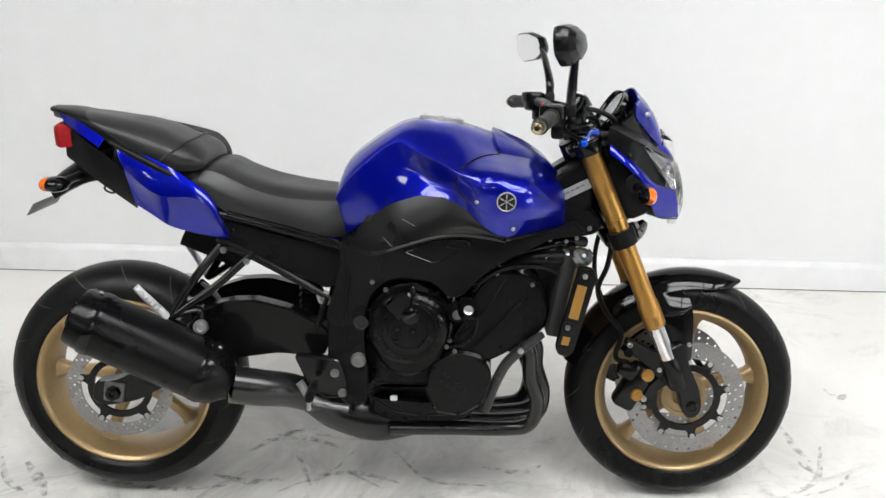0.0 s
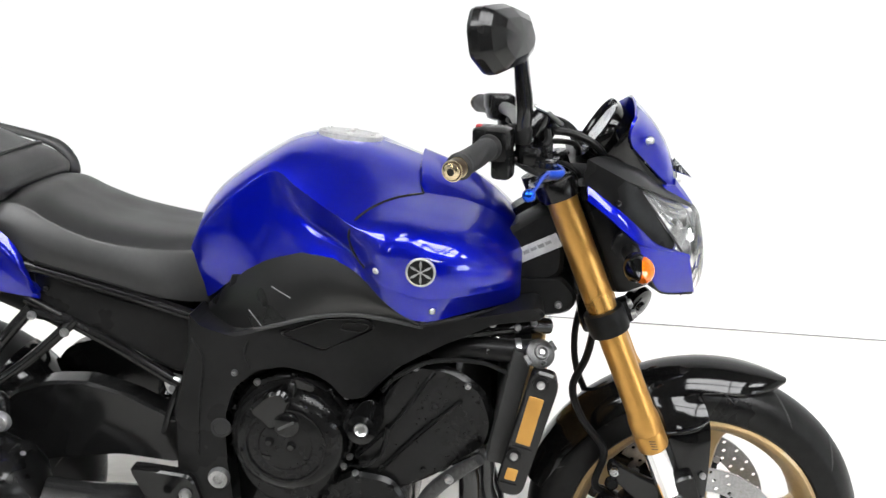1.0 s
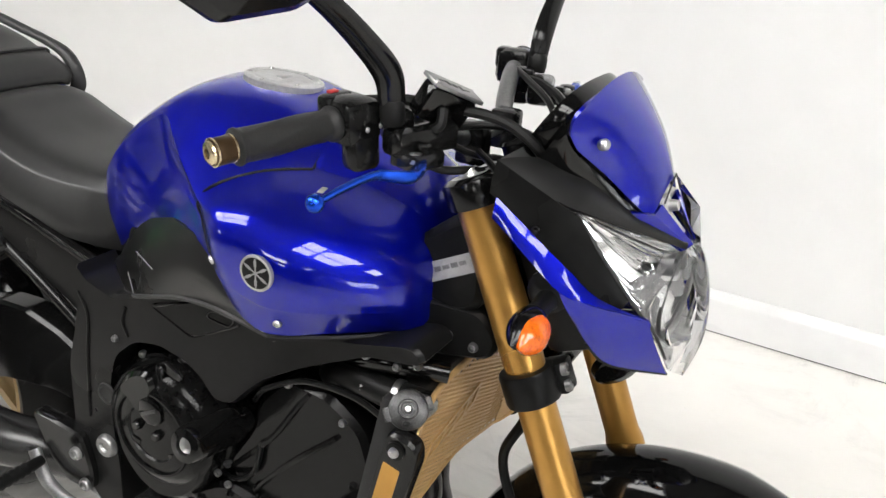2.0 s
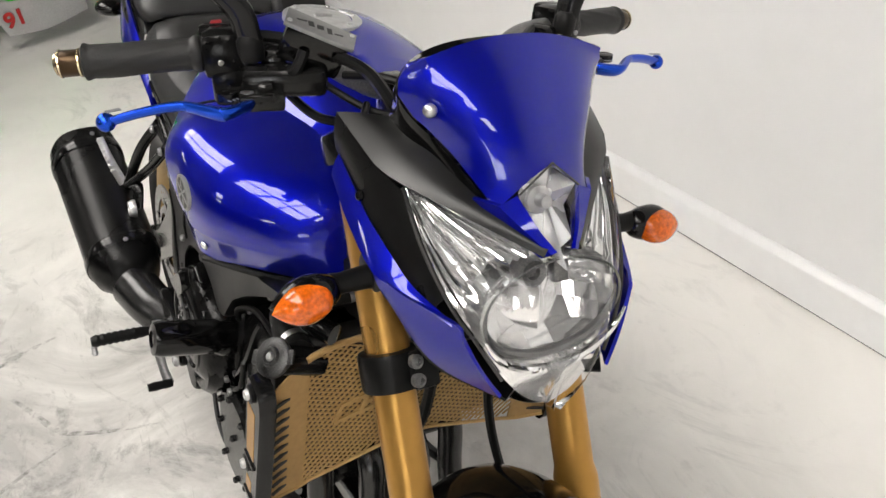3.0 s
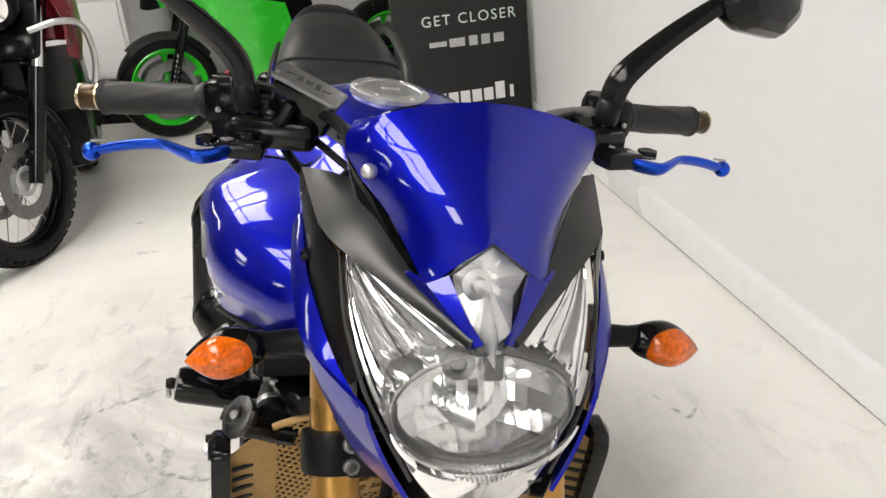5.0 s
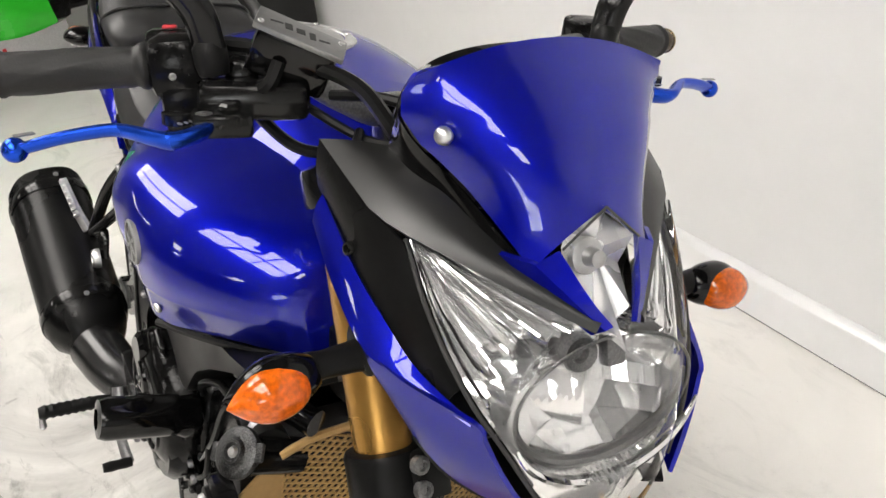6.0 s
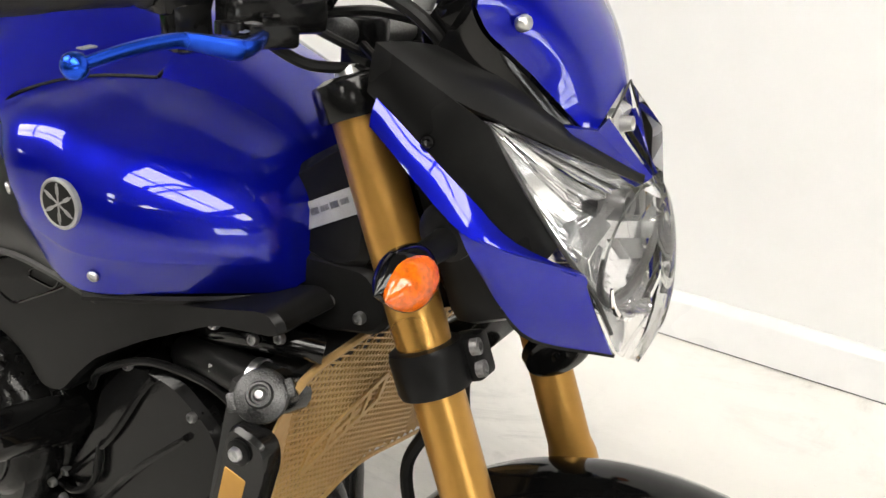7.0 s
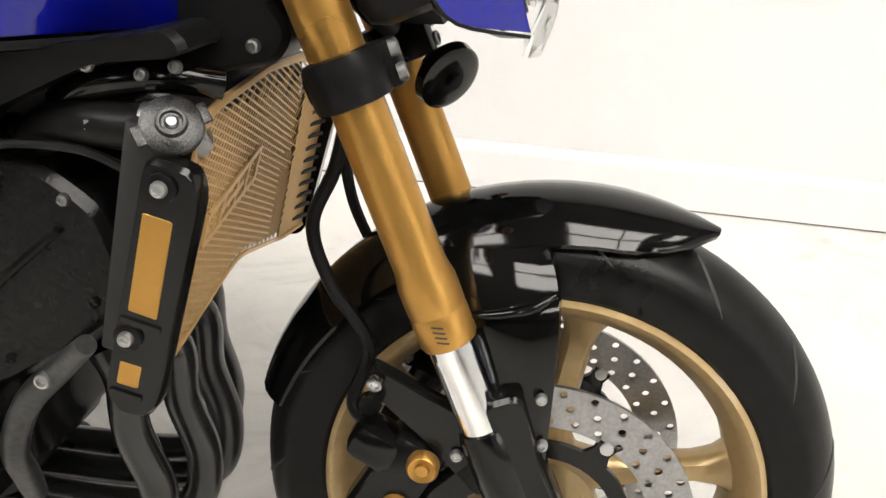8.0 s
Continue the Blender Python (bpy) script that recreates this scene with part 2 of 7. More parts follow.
def plate(outline, y0, y1, r=0.006, edge=0.003, bm=None):
    """A plate in the side view: outline of (x, z), from y0 (outer) to y1, with rounded corners and a bevelled outer edge."""
    o = rounded(outline, r)
    c = sum(o, Vector((0, 0))) / len(o)
    s = 1 if y0 > y1 else -1
    inner = [p + (c - p).normalized() * edge for p in o]
    rows = [[(p.x, y0, p.y) for p in inner], [(p.x, y0 - s * edge, p.y) for p in o], [(p.x, y1, p.y) for p in o]]
    return grid(rows, close=True, bm=bm, cap=True)


def slab(m, sx, sy, sz, r=0.004, bm=None):
    """A box with bevelled edges, centred in m."""
    bm = bm or bmesh.new()
    b2 = bmesh.new()
    bmesh.ops.create_cube(b2, size=1)
    for v in b2.verts:
        v.co = Vector((v.co.x * sx, v.co.y * sy, v.co.z * sz))
    if r:
        bmesh.ops.bevel(b2, geom=list(b2.edges), offset=min(r, 0.45 * min(sx, sy, sz)), segments=2, affect="EDGES", profile=0.5)
    me = bpy.data.meshes.new("tmp")
    b2.transform(m)
    b2.to_mesh(me)
    b2.free()
    bm.from_mesh(me)
    bpy.data.meshes.remove(me)
    return bm


def bolt(o, axis, r=0.006, h=0.006, bm=None):
    """A button-head bolt with a sunk hexagon."""
    return lathe([(r, 0), (r, h * 0.5), (r * 0.85, h * 0.9), (r * 0.55, h), (r * 0.5, h * 0.55), (0.0002, h * 0.5)], o, axis, 12, bm)


def shell(bm, t):
    """Gives a sheet thickness t, away from its normals."""
    bmesh.ops.recalc_face_normals(bm, faces=bm.faces)
    bmesh.ops.solidify(bm, geom=list(bm.faces), thickness=t)
    return bm


def ruled(a, b, n=16, m=6, bulge=(0, 0, 0), bm=None):
    """A sheet between two smooth curves, swollen by bulge in its middle."""
    ca, cb = spline(a, n), spline(b, n)
    rows = [[tuple(p + (q - p) * (k / m) + np.array(bulge) * math.sin(math.pi * k / m)) for k in range(m + 1)] for p, q in zip(ca, cb)]
    return grid(rows, bm=bm)


def straight(a, b, n=10, m=4, bulge=(0, 0, 0), bm=None):
    """As ruled, between two broken lines."""
    def walk_along(pts):
        p = [np.array(q, float) for q in pts]
        d = np.r_[0, np.cumsum([np.linalg.norm(v - u) for u, v in zip(p, p[1:])])]
        return [np.array([np.interp(s, d, [q[i] for q in p]) for i in range(3)]) for s in np.linspace(0, d[-1], n + 1)]
    rows = [[tuple(u + (v - u) * (k / m) + np.array(bulge) * math.sin(math.pi * k / m)) for k in range(m + 1)] for u, v in zip(walk_along(a), walk_along(b))]
    return grid(rows, bm=bm)


def bolts(places, axis, r, h, parent, mat=None):
    for p in places:
        part("bolt", bolt(p, axis, r, h), mat or ZINC, parent)


# ---- the room ----
TURN = -2.12  # the side wall runs this many degrees off the motorcycle

def room():
    bm = bmesh.new()
    for x, y in ((-6.6, -10.4), (7.1, -10.4), (7.1, 1.8), (-6.6, 1.8)):
        bm.verts.new((x, y, 0))
    bm.faces.new(bm.verts)
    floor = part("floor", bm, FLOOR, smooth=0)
    tagged(floor, "pale grey scuffed sheet floor with dark rubber marks", "floor", kind="structure")
    H = 3.0
    side = part("wall_north", slab(pose(1.2, 1.290 - 0.037 * 1.2 + 0.026 + 0.075, H / 2, 0, 0, TURN), 11.6, 0.15, H, 0), WALL, smooth=0)
    tagged(side, "plain white painted showroom wall", "wall", kind="structure")
    bm = bmesh.new()
    prof = [(0.0, 0.005), (0.0, 0.100), (0.003, 0.1045), (0.014, 0.1150), (0.018, 0.1170), (0.025, 0.1175), (0.025, 0.005)]
    m = pose(1.2, 1.290 - 0.037 * 1.2, 0, 0, 0, TURN)
    rows = [[m @ Vector((x, p, z)) for p, z in prof] for x in (-5.75, 5.75)]
    grid(rows, close=True, bm=bm, cap=True)
    pl = part("baseboard", bm, PLINTH, smooth=50)
    gap = part("trim", slab(m @ pose(0, 0.013, 0.0025), 11.5, 0.022, 0.005, 0), material("joint_grey", rgb(0.16), 0.7, vary=0.3), smooth=0)
    tagged(gap, "thin dark joint under the plinth", "joint", kind="structure")
    tagged(pl, "white gloss plinth along the wall", "baseboard", kind="structure")
    back = pose(-4.02, -1.0, 0, 0, 0, -20.4)  # this stretch of the back wall stands askew
    west = part("wall_west", slab(back @ pose(-0.10, -4.6, H / 2), 0.15, 9.6, H, 0), WALL, smooth=0)
    tagged(west, "off-white back wall of wide panels", "wall", kind="structure")
    for y in (-0.42, -1.62, -2.82, -4.02):
        for z0, z1 in ((0.30, 0.78), (0.785, 1.26), (1.265, 2.2)):
            part("panel", slab(back @ pose(-0.018, y, (z0 + z1) / 2), 0.014, 1.192, z1 - z0 - 0.006, 0.003), WALL, west)
    low = part("trim", slab(back @ pose(-0.012, -4.6, 0.145), 0.03, 9.6, 0.29, 0.004), BLACK)
    tagged(low, "black kick panel along the back wall", "baseboard", kind="structure")
    rear = part("wall_far", slab(pose(-4.75, 0.6, H / 2), 0.15, 4.2, H, 0), WALL, smooth=0)
    tagged(rear, "plain off-white wall behind the parked motorcycles", "wall", kind="structure")
    pil = part("pillar", slab(pose(-3.93, -0.62, H / 2, 0, 0, -20.4), 0.10, 0.26, H, 0.006), material("grey_pillar_paint", rgb(0.34), 0.5, vary=0.05, scale=5))
    tagged(pil, "grey painted pillar at the end of the wall", "pillar", kind="structure")
    # east wall with one window, its middle at y = WY
    WY, WW, Z0, Z1 = -3.5, 2.6, 0.95, 2.15
    bm = slab(pose(7.0, (-10.5 + WY - WW / 2) / 2, H / 2), 0.15, WY - WW / 2 + 10.5, H, 0)
    slab(pose(7.0, (2.1 + WY + WW / 2) / 2, H / 2), 0.15, 2.1 - WY - WW / 2, H, 0, bm)
    slab(pose(7.0, WY, Z0 / 2), 0.15, WW, Z0, 0, bm)
    slab(pose(7.0, WY, (Z1 + H) / 2), 0.15, WW, H - Z1, 0, bm)
    east = part("wall_east", bm, WALL, smooth=0)
    win = empty("window_1", pose(7.0, WY, 0), "wide showroom window with white bars and daylight outside", "window")
    tagged(win, kind="structure")
    for z in (Z0 + 0.03, Z0 + 0.4, Z0 + 0.8, Z1 - 0.03):
        part("window_bar", slab(pose(0, 0, z), 0.06, WW, 0.06, 0.004), WALL, win)
    for y in (-WW / 2 + 0.03, 0, WW / 2 - 0.03):
        part("window_bar", slab(pose(0.004, y, (Z0 + Z1) / 2), 0.05, 0.06, Z1 - Z0 - 0.13, 0.004), WALL, win)
    sky = part("backdrop", slab(pose(7.6, WY, 1.5), 0.02, 5.0, 3.0, 0), DAYLIGHT, smooth=0)
    tagged(sky, "plain bright daylight outside the window", "sky", kind="structure")
    south = part("wall_south", slab(pose(0.4, -10.2, H / 2), 13.6, 0.15, H, 0), FARWALL, smooth=0)
    tagged(east, "plain white showroom wall with a window", "wall", kind="structure")
    tagged(south, "plain dark grey showroom wall", "wall", kind="structure")
    c = part("ceiling", slab(pose(0.4, -4.2, H + 0.05), 14.4, 13.0, 0.1, 0), CEIL, smooth=0)
    tagged(c, "plain grey showroom ceiling", "ceiling", kind="structure")
    first = None
    # panels in blocks of four, the farther ones singly
    for places, turn in (([(-1.30, -0.75), (-0.08, -0.75), (1.95, -0.75), (3.17, -0.75), (5.0, -0.75)], 90), ([(-1.30, -1.37), (-0.08, -1.37), (1.95, -1.37), (3.17, -1.37)], 90), ([(-2.4, -4.4), (1.2, -4.4), (3.7, -4.4), (1.2, -7.0)], 0)):
        for x, y in places:
            m = pose(x, y, H - 0.02, 0, 0, turn)
            if first is None:
                first = empty("ceiling_light", m, "white LED ceiling panel in a thin frame, switched on", "ceiling light", "ceiling lights")
                part("diffuser", slab(pose(0, 0, 0), 0.54, 1.14, 0.012, 0.002), PANEL, first)
                bm = slab(pose(0, 0.585, 0.004), 0.6, 0.03, 0.026, 0.003)
                for s in ((0, -0.585, 0.6, 0.03), (0.285, 0, 0.03, 1.14), (-0.285, 0, 0.03, 1.14)):
                    slab(pose(s[0], s[1], 0.004), s[2], s[3], 0.026, 0.003, bm)
                part("frame", bm, CEIL, first)
            else:
                copy_thing(first, m)


room()


# rubber scuffs on the floor, each a thin smear
def scuff_material():
    m = bpy.data.materials.new("rubber_scuff")
    m.use_nodes = True
    n, l = m.node_tree.nodes, m.node_tree.links
    p = n["Principled BSDF"]
    p.inputs["Base Color"].default_value = (0.10, 0.095, 0.09, 1)
    p.inputs["Roughness"].default_value = 0.6
    tc = n.new("ShaderNodeTexCoord")
    t = n.new("ShaderNodeTexNoise")
    t.inputs["Scale"].default_value, t.inputs["Detail"].default_value = 38, 6
    l.new(tc.outputs["Object"], t.inputs["Vector"])
    r = n.new("ShaderNodeMapRange")
    r.inputs[1].default_value, r.inputs[2].default_value = 0.42, 0.70
    r.inputs[3].default_value, r.inputs[4].default_value = 0.0, 0.55
    l.new(t.outputs["Fac"], r.inputs[0])
    l.new(r.outputs[0], p.inputs["Alpha"])
    return m


SCUFF = scuff_material()


def scuff(pts, w, lift=0.0006):
    c = spline(pts, 8 * len(pts))
    rows = []
    for i, p in enumerate(c):
        d = (c[min(i + 1, len(c) - 1)] - c[max(i - 1, 0)])
        d = d / (np.linalg.norm(d) + 1e-9)
        k = w * (0.35 + 0.65 * math.sin(math.pi * min(1, max(0, i / (len(c) - 1)))))
        rows.append([(p[0] - d[1] * k, p[1] + d[0] * k, lift), (p[0] + d[1] * k, p[1] - d[0] * k, lift)])
    ob = part("scuff_mark", grid(rows), SCUFF, smooth=0)
    ob.visible_shadow = False
    return tagged(ob, "dark rubber scuff mark on the pale floor", "floor mark", "floor scuffs", "structure")


for pts, w in (([(-0.20, -0.62), (-0.24, -0.556), (-0.28, -0.44), (-0.305, -0.338)], 0.012), ([(0.40, -0.75), (0.319, -0.669), (0.22, -0.50), (0.171, -0.384)], 0.007),
               ([(-0.11, -0.49), (-0.05, -0.46), (0.05, -0.42), (0.125, -0.383), (0.19, -0.28), (0.229, -0.185)], 0.008), ([(0.22, 0.84), (0.30, 0.86), (0.341, 0.878), (0.30, 0.92)], 0.008),
               ([(-1.84, -0.66), (-1.83, -0.60)], 0.012), ([(-1.45, -0.63), (-1.43, -0.52)], 0.014), ([(0.55, 0.17), (0.42, 0.22), (0.30, 0.20)], 0.012), ([(0.95, 0.09), (1.05, 0.07), (1.12, 0.10)], 0.010),
               ([(2.10, 0.44), (2.14, 0.47)], 0.012), ([(1.95, 0.20), (1.88, 0.05), (1.76, -0.03)], 0.009), ([(2.02, 0.12), (1.93, 0.02), (1.82, -0.02)], 0.005), ([(-0.42, 0.12), (-0.36, 0.02), (-0.28, -0.04)], 0.010),
               ([(0.379, -0.031), (0.444, 0.016), (0.520, 0.055), (0.607, 0.205)], 0.005), ([(0.569, 0.068), (0.672, -0.004)], 0.005),
               ([(0.400, 0.189), (0.478, 0.005)], 0.007), ([(-0.338, 0.096), (-0.271, 0.019), (-0.229, -0.046)], 0.016), ([(1.866, 0.296), (1.872, 0.199), (1.893, 0.126)], 0.012), ([(2.078, 0.508), (2.107, 0.441)], 0.010),
               ([(1.858, 0.126), (1.889, 0.074)], 0.012), ([(0.462, 0.233), (0.597, 0.221), (0.731, 0.237)], 0.012), ([(-0.101, 0.021), (0.095, -0.012), (0.245, 0.002)], 0.009), ([(0.701, 0.156), (0.801, 0.033), (0.957, 0.011)], 0.006),
               ([(0.277, 0.150), (0.361, 0.232), (0.458, 0.261)], 0.010), ([(-0.48, 0.20), (-0.44, 0.08), (-0.38, 0.0)], 0.007), ([(0.72, 0.02), (0.60, 0.06), (0.48, 0.05)], 0.009), ([(0.20, 0.05), (0.30, 0.02), (0.40, 0.03)], 0.012)):
    scuff(pts, w)


# ---- the motorcycle ----
BIKE = empty("motorcycle", LEANED @ pose(0, 0, 0.001), "blue naked motorcycle with gold wheels and fork on its side stand", "motorcycle")
SIDES = (-1, 1)


def mir(pts, s):
    """Points given for the right-hand side (y minus), on side s."""
    return [(p[0], -s * p[1] if s > 0 else p[1], p[2]) for p in pts]


def drilled_disc(c, y, r0, r1, t, rows=3, sectors=30):
    """A brake disc in the plane y: cells, each with a round hole through it, staggered."""
    bm = bmesh.new()
    for face in (-1, 1):
        yy = y + face * t / 2
        for k in range(sectors):
            for j in range(rows):
                a0, a1 = ((k + 0.33 * j + d) * 2 * math.pi / sectors for d in (0, 1))
                ra, rb = (r0 + (r1 - r0) * q / rows for q in (j, j + 1))
                quad = []
                for a, b in ((0, 0), (0.5, 0), (1, 0), (1, 0.5), (1, 1), (0.5, 1), (0, 1), (0, 0.5)):
                    ang, rad = a0 + (a1 - a0) * a, ra + (rb - ra) * b
                    quad.append(bm.verts.new((c[0] + rad * math.cos(ang), yy, c[2] + rad * math.sin(ang))))
                am, rm, hr = (a0 + a1) / 2, (ra + rb) / 2, 0.0042
                hole = []
                for q in range(8):
                    ph = -3 * math.pi / 4 + q * math.pi / 4
                    hole.append(bm.verts.new((c[0] + (rm + hr * math.sin(ph)) * math.cos(am + hr * math.cos(ph) / rm), yy,
                                              c[2] + (rm + hr * math.sin(ph)) * math.sin(am + hr * math.cos(ph) / rm))))
                for q in range(8):
                    bm.faces.new((quad[q], quad[(q + 1) % 8], hole[(q + 1) % 8], hole[q]))
    for r in (r0, r1):
        grid([[(c[0] + r * math.cos(a), y + s * t / 2, c[2] + r * math.sin(a)) for a in (2 * math.pi * k / 60 for k in range(60))] for s in (-1, 1)], close=True, bm=bm)
    return bm


def wheel(name, c, R, W, rr, rw, spokes, a0, label, root=None, paint=None):
    """A cast wheel: rim with spokes and hub, and a tyre with cut grooves."""
    ax = (0, 1, 0)
    o = Vector(c)
    f = [(rr, -rw), (rr - 0.006, -rw - 0.003), (rr - 0.014, -rw + 0.002), (rr - 0.018, -rw + 0.012), (rr - 0.030, -rw * 0.45), (rr - 0.032, rw * 0.45),
         (rr - 0.018, rw - 0.012), (rr - 0.014, rw - 0.002), (rr - 0.006, rw + 0.003), (rr, rw), (rr - 0.004, rw * 0.8), (rr - 0.024, rw * 0.4), (rr - 0.024, -rw * 0.4), (rr - 0.004, -rw * 0.8)]
    bm = lathe(f, o, ax, 72, close=True)
    lathe([(0.014, -0.05), (0.036, -0.048), (0.040, -0.04), (0.040, 0.04), (0.036, 0.048), (0.014, 0.05)], o, ax, 32, bm)
    rim = part(name, bm, paint or RIM, root or BIKE, label)
    for k in range(spokes):
        a = radians(a0 + 360 * k / spokes)
        d, n = Vector((math.cos(a), 0, math.sin(a))), Vector((-math.sin(a), 0, math.cos(a)))
        rows = []
        for q, w, th in ((0.030, 0.030, 0.026), (0.055, 0.021, 0.021), (0.11, 0.015, 0.016), (0.16, 0.015, 0.016), (rr - 0.045, 0.019, 0.019), (rr - 0.026, 0.030, 0.026)):
            p = o + d * q
            rows.append([p + n * w * x + Vector((0, th * y, 0)) for x, y in ((-1, -0.5), (-0.6, -1), (0.6, -1), (1, -0.5), (1, 0.5), (0.6, 1), (-0.6, 1), (-1, 0.5))])
        part("spoke", grid(rows, close=True, cap=True), paint or RIM, rim, smooth=50)
    h = W / 2
    crown = [(R - h * (1 - math.cos(t)) * 0.78, h * math.sin(t)) for t in (radians(a) for a in range(-90, 91, 12))]
    prof = [(rr - 0.006, -rw * 0.85), (rr + 0.004, -rw - 0.004), (rr + 0.016, -(h * 0.93)), *[(max(r, rr + 0.02), y) for r, y in crown[1:-1]],
            (rr + 0.016, h * 0.93), (rr + 0.004, rw + 0.004), (rr - 0.006, rw * 0.85)]
    tyre = part("tyre", lathe(prof, o, ax, 90, close=True), RUBBER, rim, "black road tyre with slanting grooves")
    bm = bmesh.new()
    for k in range(15):
        for s in SIDES:
            pts = []
            for i in range(7):
                t = radians(12 + 58 * i / 6) * s
                r = R - h * (1 - math.cos(t)) * 0.78 - 0.0012
                a = radians(k * 24 + (6 if s > 0 else -6)) - 0.16 * (i / 6) ** 1.5
                pts.append((c[0] + r * math.cos(a), c[1] + h * math.sin(t), c[2] + r * math.sin(a)))
            tube(pts, [0.0006, 0.0022, 0.0026, 0.0026, 0.0024, 0.002, 0.0005], 5, 12, bm, flat=0.7)
    tagged(part("groove", bm, INK, tyre), kind="stuff")
    return rim


def disc(parent, c, y, r0, r1, holes=3, sectors=30, bolts=8, carrier=SATIN):
    d = part("brake_disc", drilled_disc(c, y, r0, r1, 0.0045, holes, sectors), DISC, parent, "drilled steel brake disc")
    inner = r0 - 0.034
    bm = lathe([(inner, -0.004), (inner + 0.017, -0.003), (inner + 0.017, 0.003), (inner, 0.004)], (c[0], y, c[2]), (0, 1, 0), 40, close=True)
    for k in range(bolts):
        a = 2 * math.pi * (k + 0.3) / bolts
        d1, n = Vector((math.cos(a), 0, math.sin(a))), Vector((-math.sin(a), 0, math.cos(a)))
        o = Vector((c[0], y, c[2]))
        rows = [[o + d1 * q + n * w * x + Vector((0, t, 0)) for x, t in ((-1, -0.003), (1, -0.003), (1, 0.003), (-1, 0.003))] for q, w in ((inner + 0.012, 0.016), (r0 - 0.008, 0.009), (r0 + 0.004, 0.010))]
        part("carrier_arm", grid(rows, close=True, cap=True), carrier, parent)
    part("carrier", bm, carrier, parent)
    for k in range(bolts):
        a = 2 * math.pi * (k + 0.3) / bolts
        part("rivet", lathe([(0.0065, -0.006), (0.0065, 0.006), (0.003, 0.007), (0.003, -0.007)], (c[0] + r0 * math.cos(a), y, c[2] + r0 * math.sin(a)), (0, 1, 0), 12), STEEL, parent)
    return d


FC, RC = (1.458, 0.012, 0.303), (0.008, 0.028, 0.318)
front_wheel = wheel("front_wheel", FC, 0.300, 0.120, 0.226, 0.052, 5, 10, "gold five-spoke cast front wheel")
rear_wheel = wheel("rear_wheel", RC, 0.308, 0.178, 0.226, 0.072, 5, 32, "gold five-spoke cast rear wheel")
for s in SIDES:
    disc(front_wheel, FC, s * 0.072, 0.108, 0.152)
disc(rear_wheel, RC, -0.070, 0.100, 0.134, bolts=5)
part("hub_ring", lathe([(0.030, -0.066), (0.046, -0.066), (0.048, -0.072), (0.058, -0.072), (0.060, -0.062), (0.052, -0.050), (0.040, -0.045), (0.030, -0.045)], FC, (0, 1, 0), 40, close=True), RIM, front_wheel)

# fork, yokes, axle holders
FORK_TOP, SLOPE, FY = Vector((1.173, 0, 0.945)), 0.430, 0.106


def fork_at(z, y=0.0, off=0.0):
    """A place on the fork's axis at height z; off: in front of it."""
    return Vector((FORK_TOP.x + (FORK_TOP.z - z) * SLOPE + off, y, z))


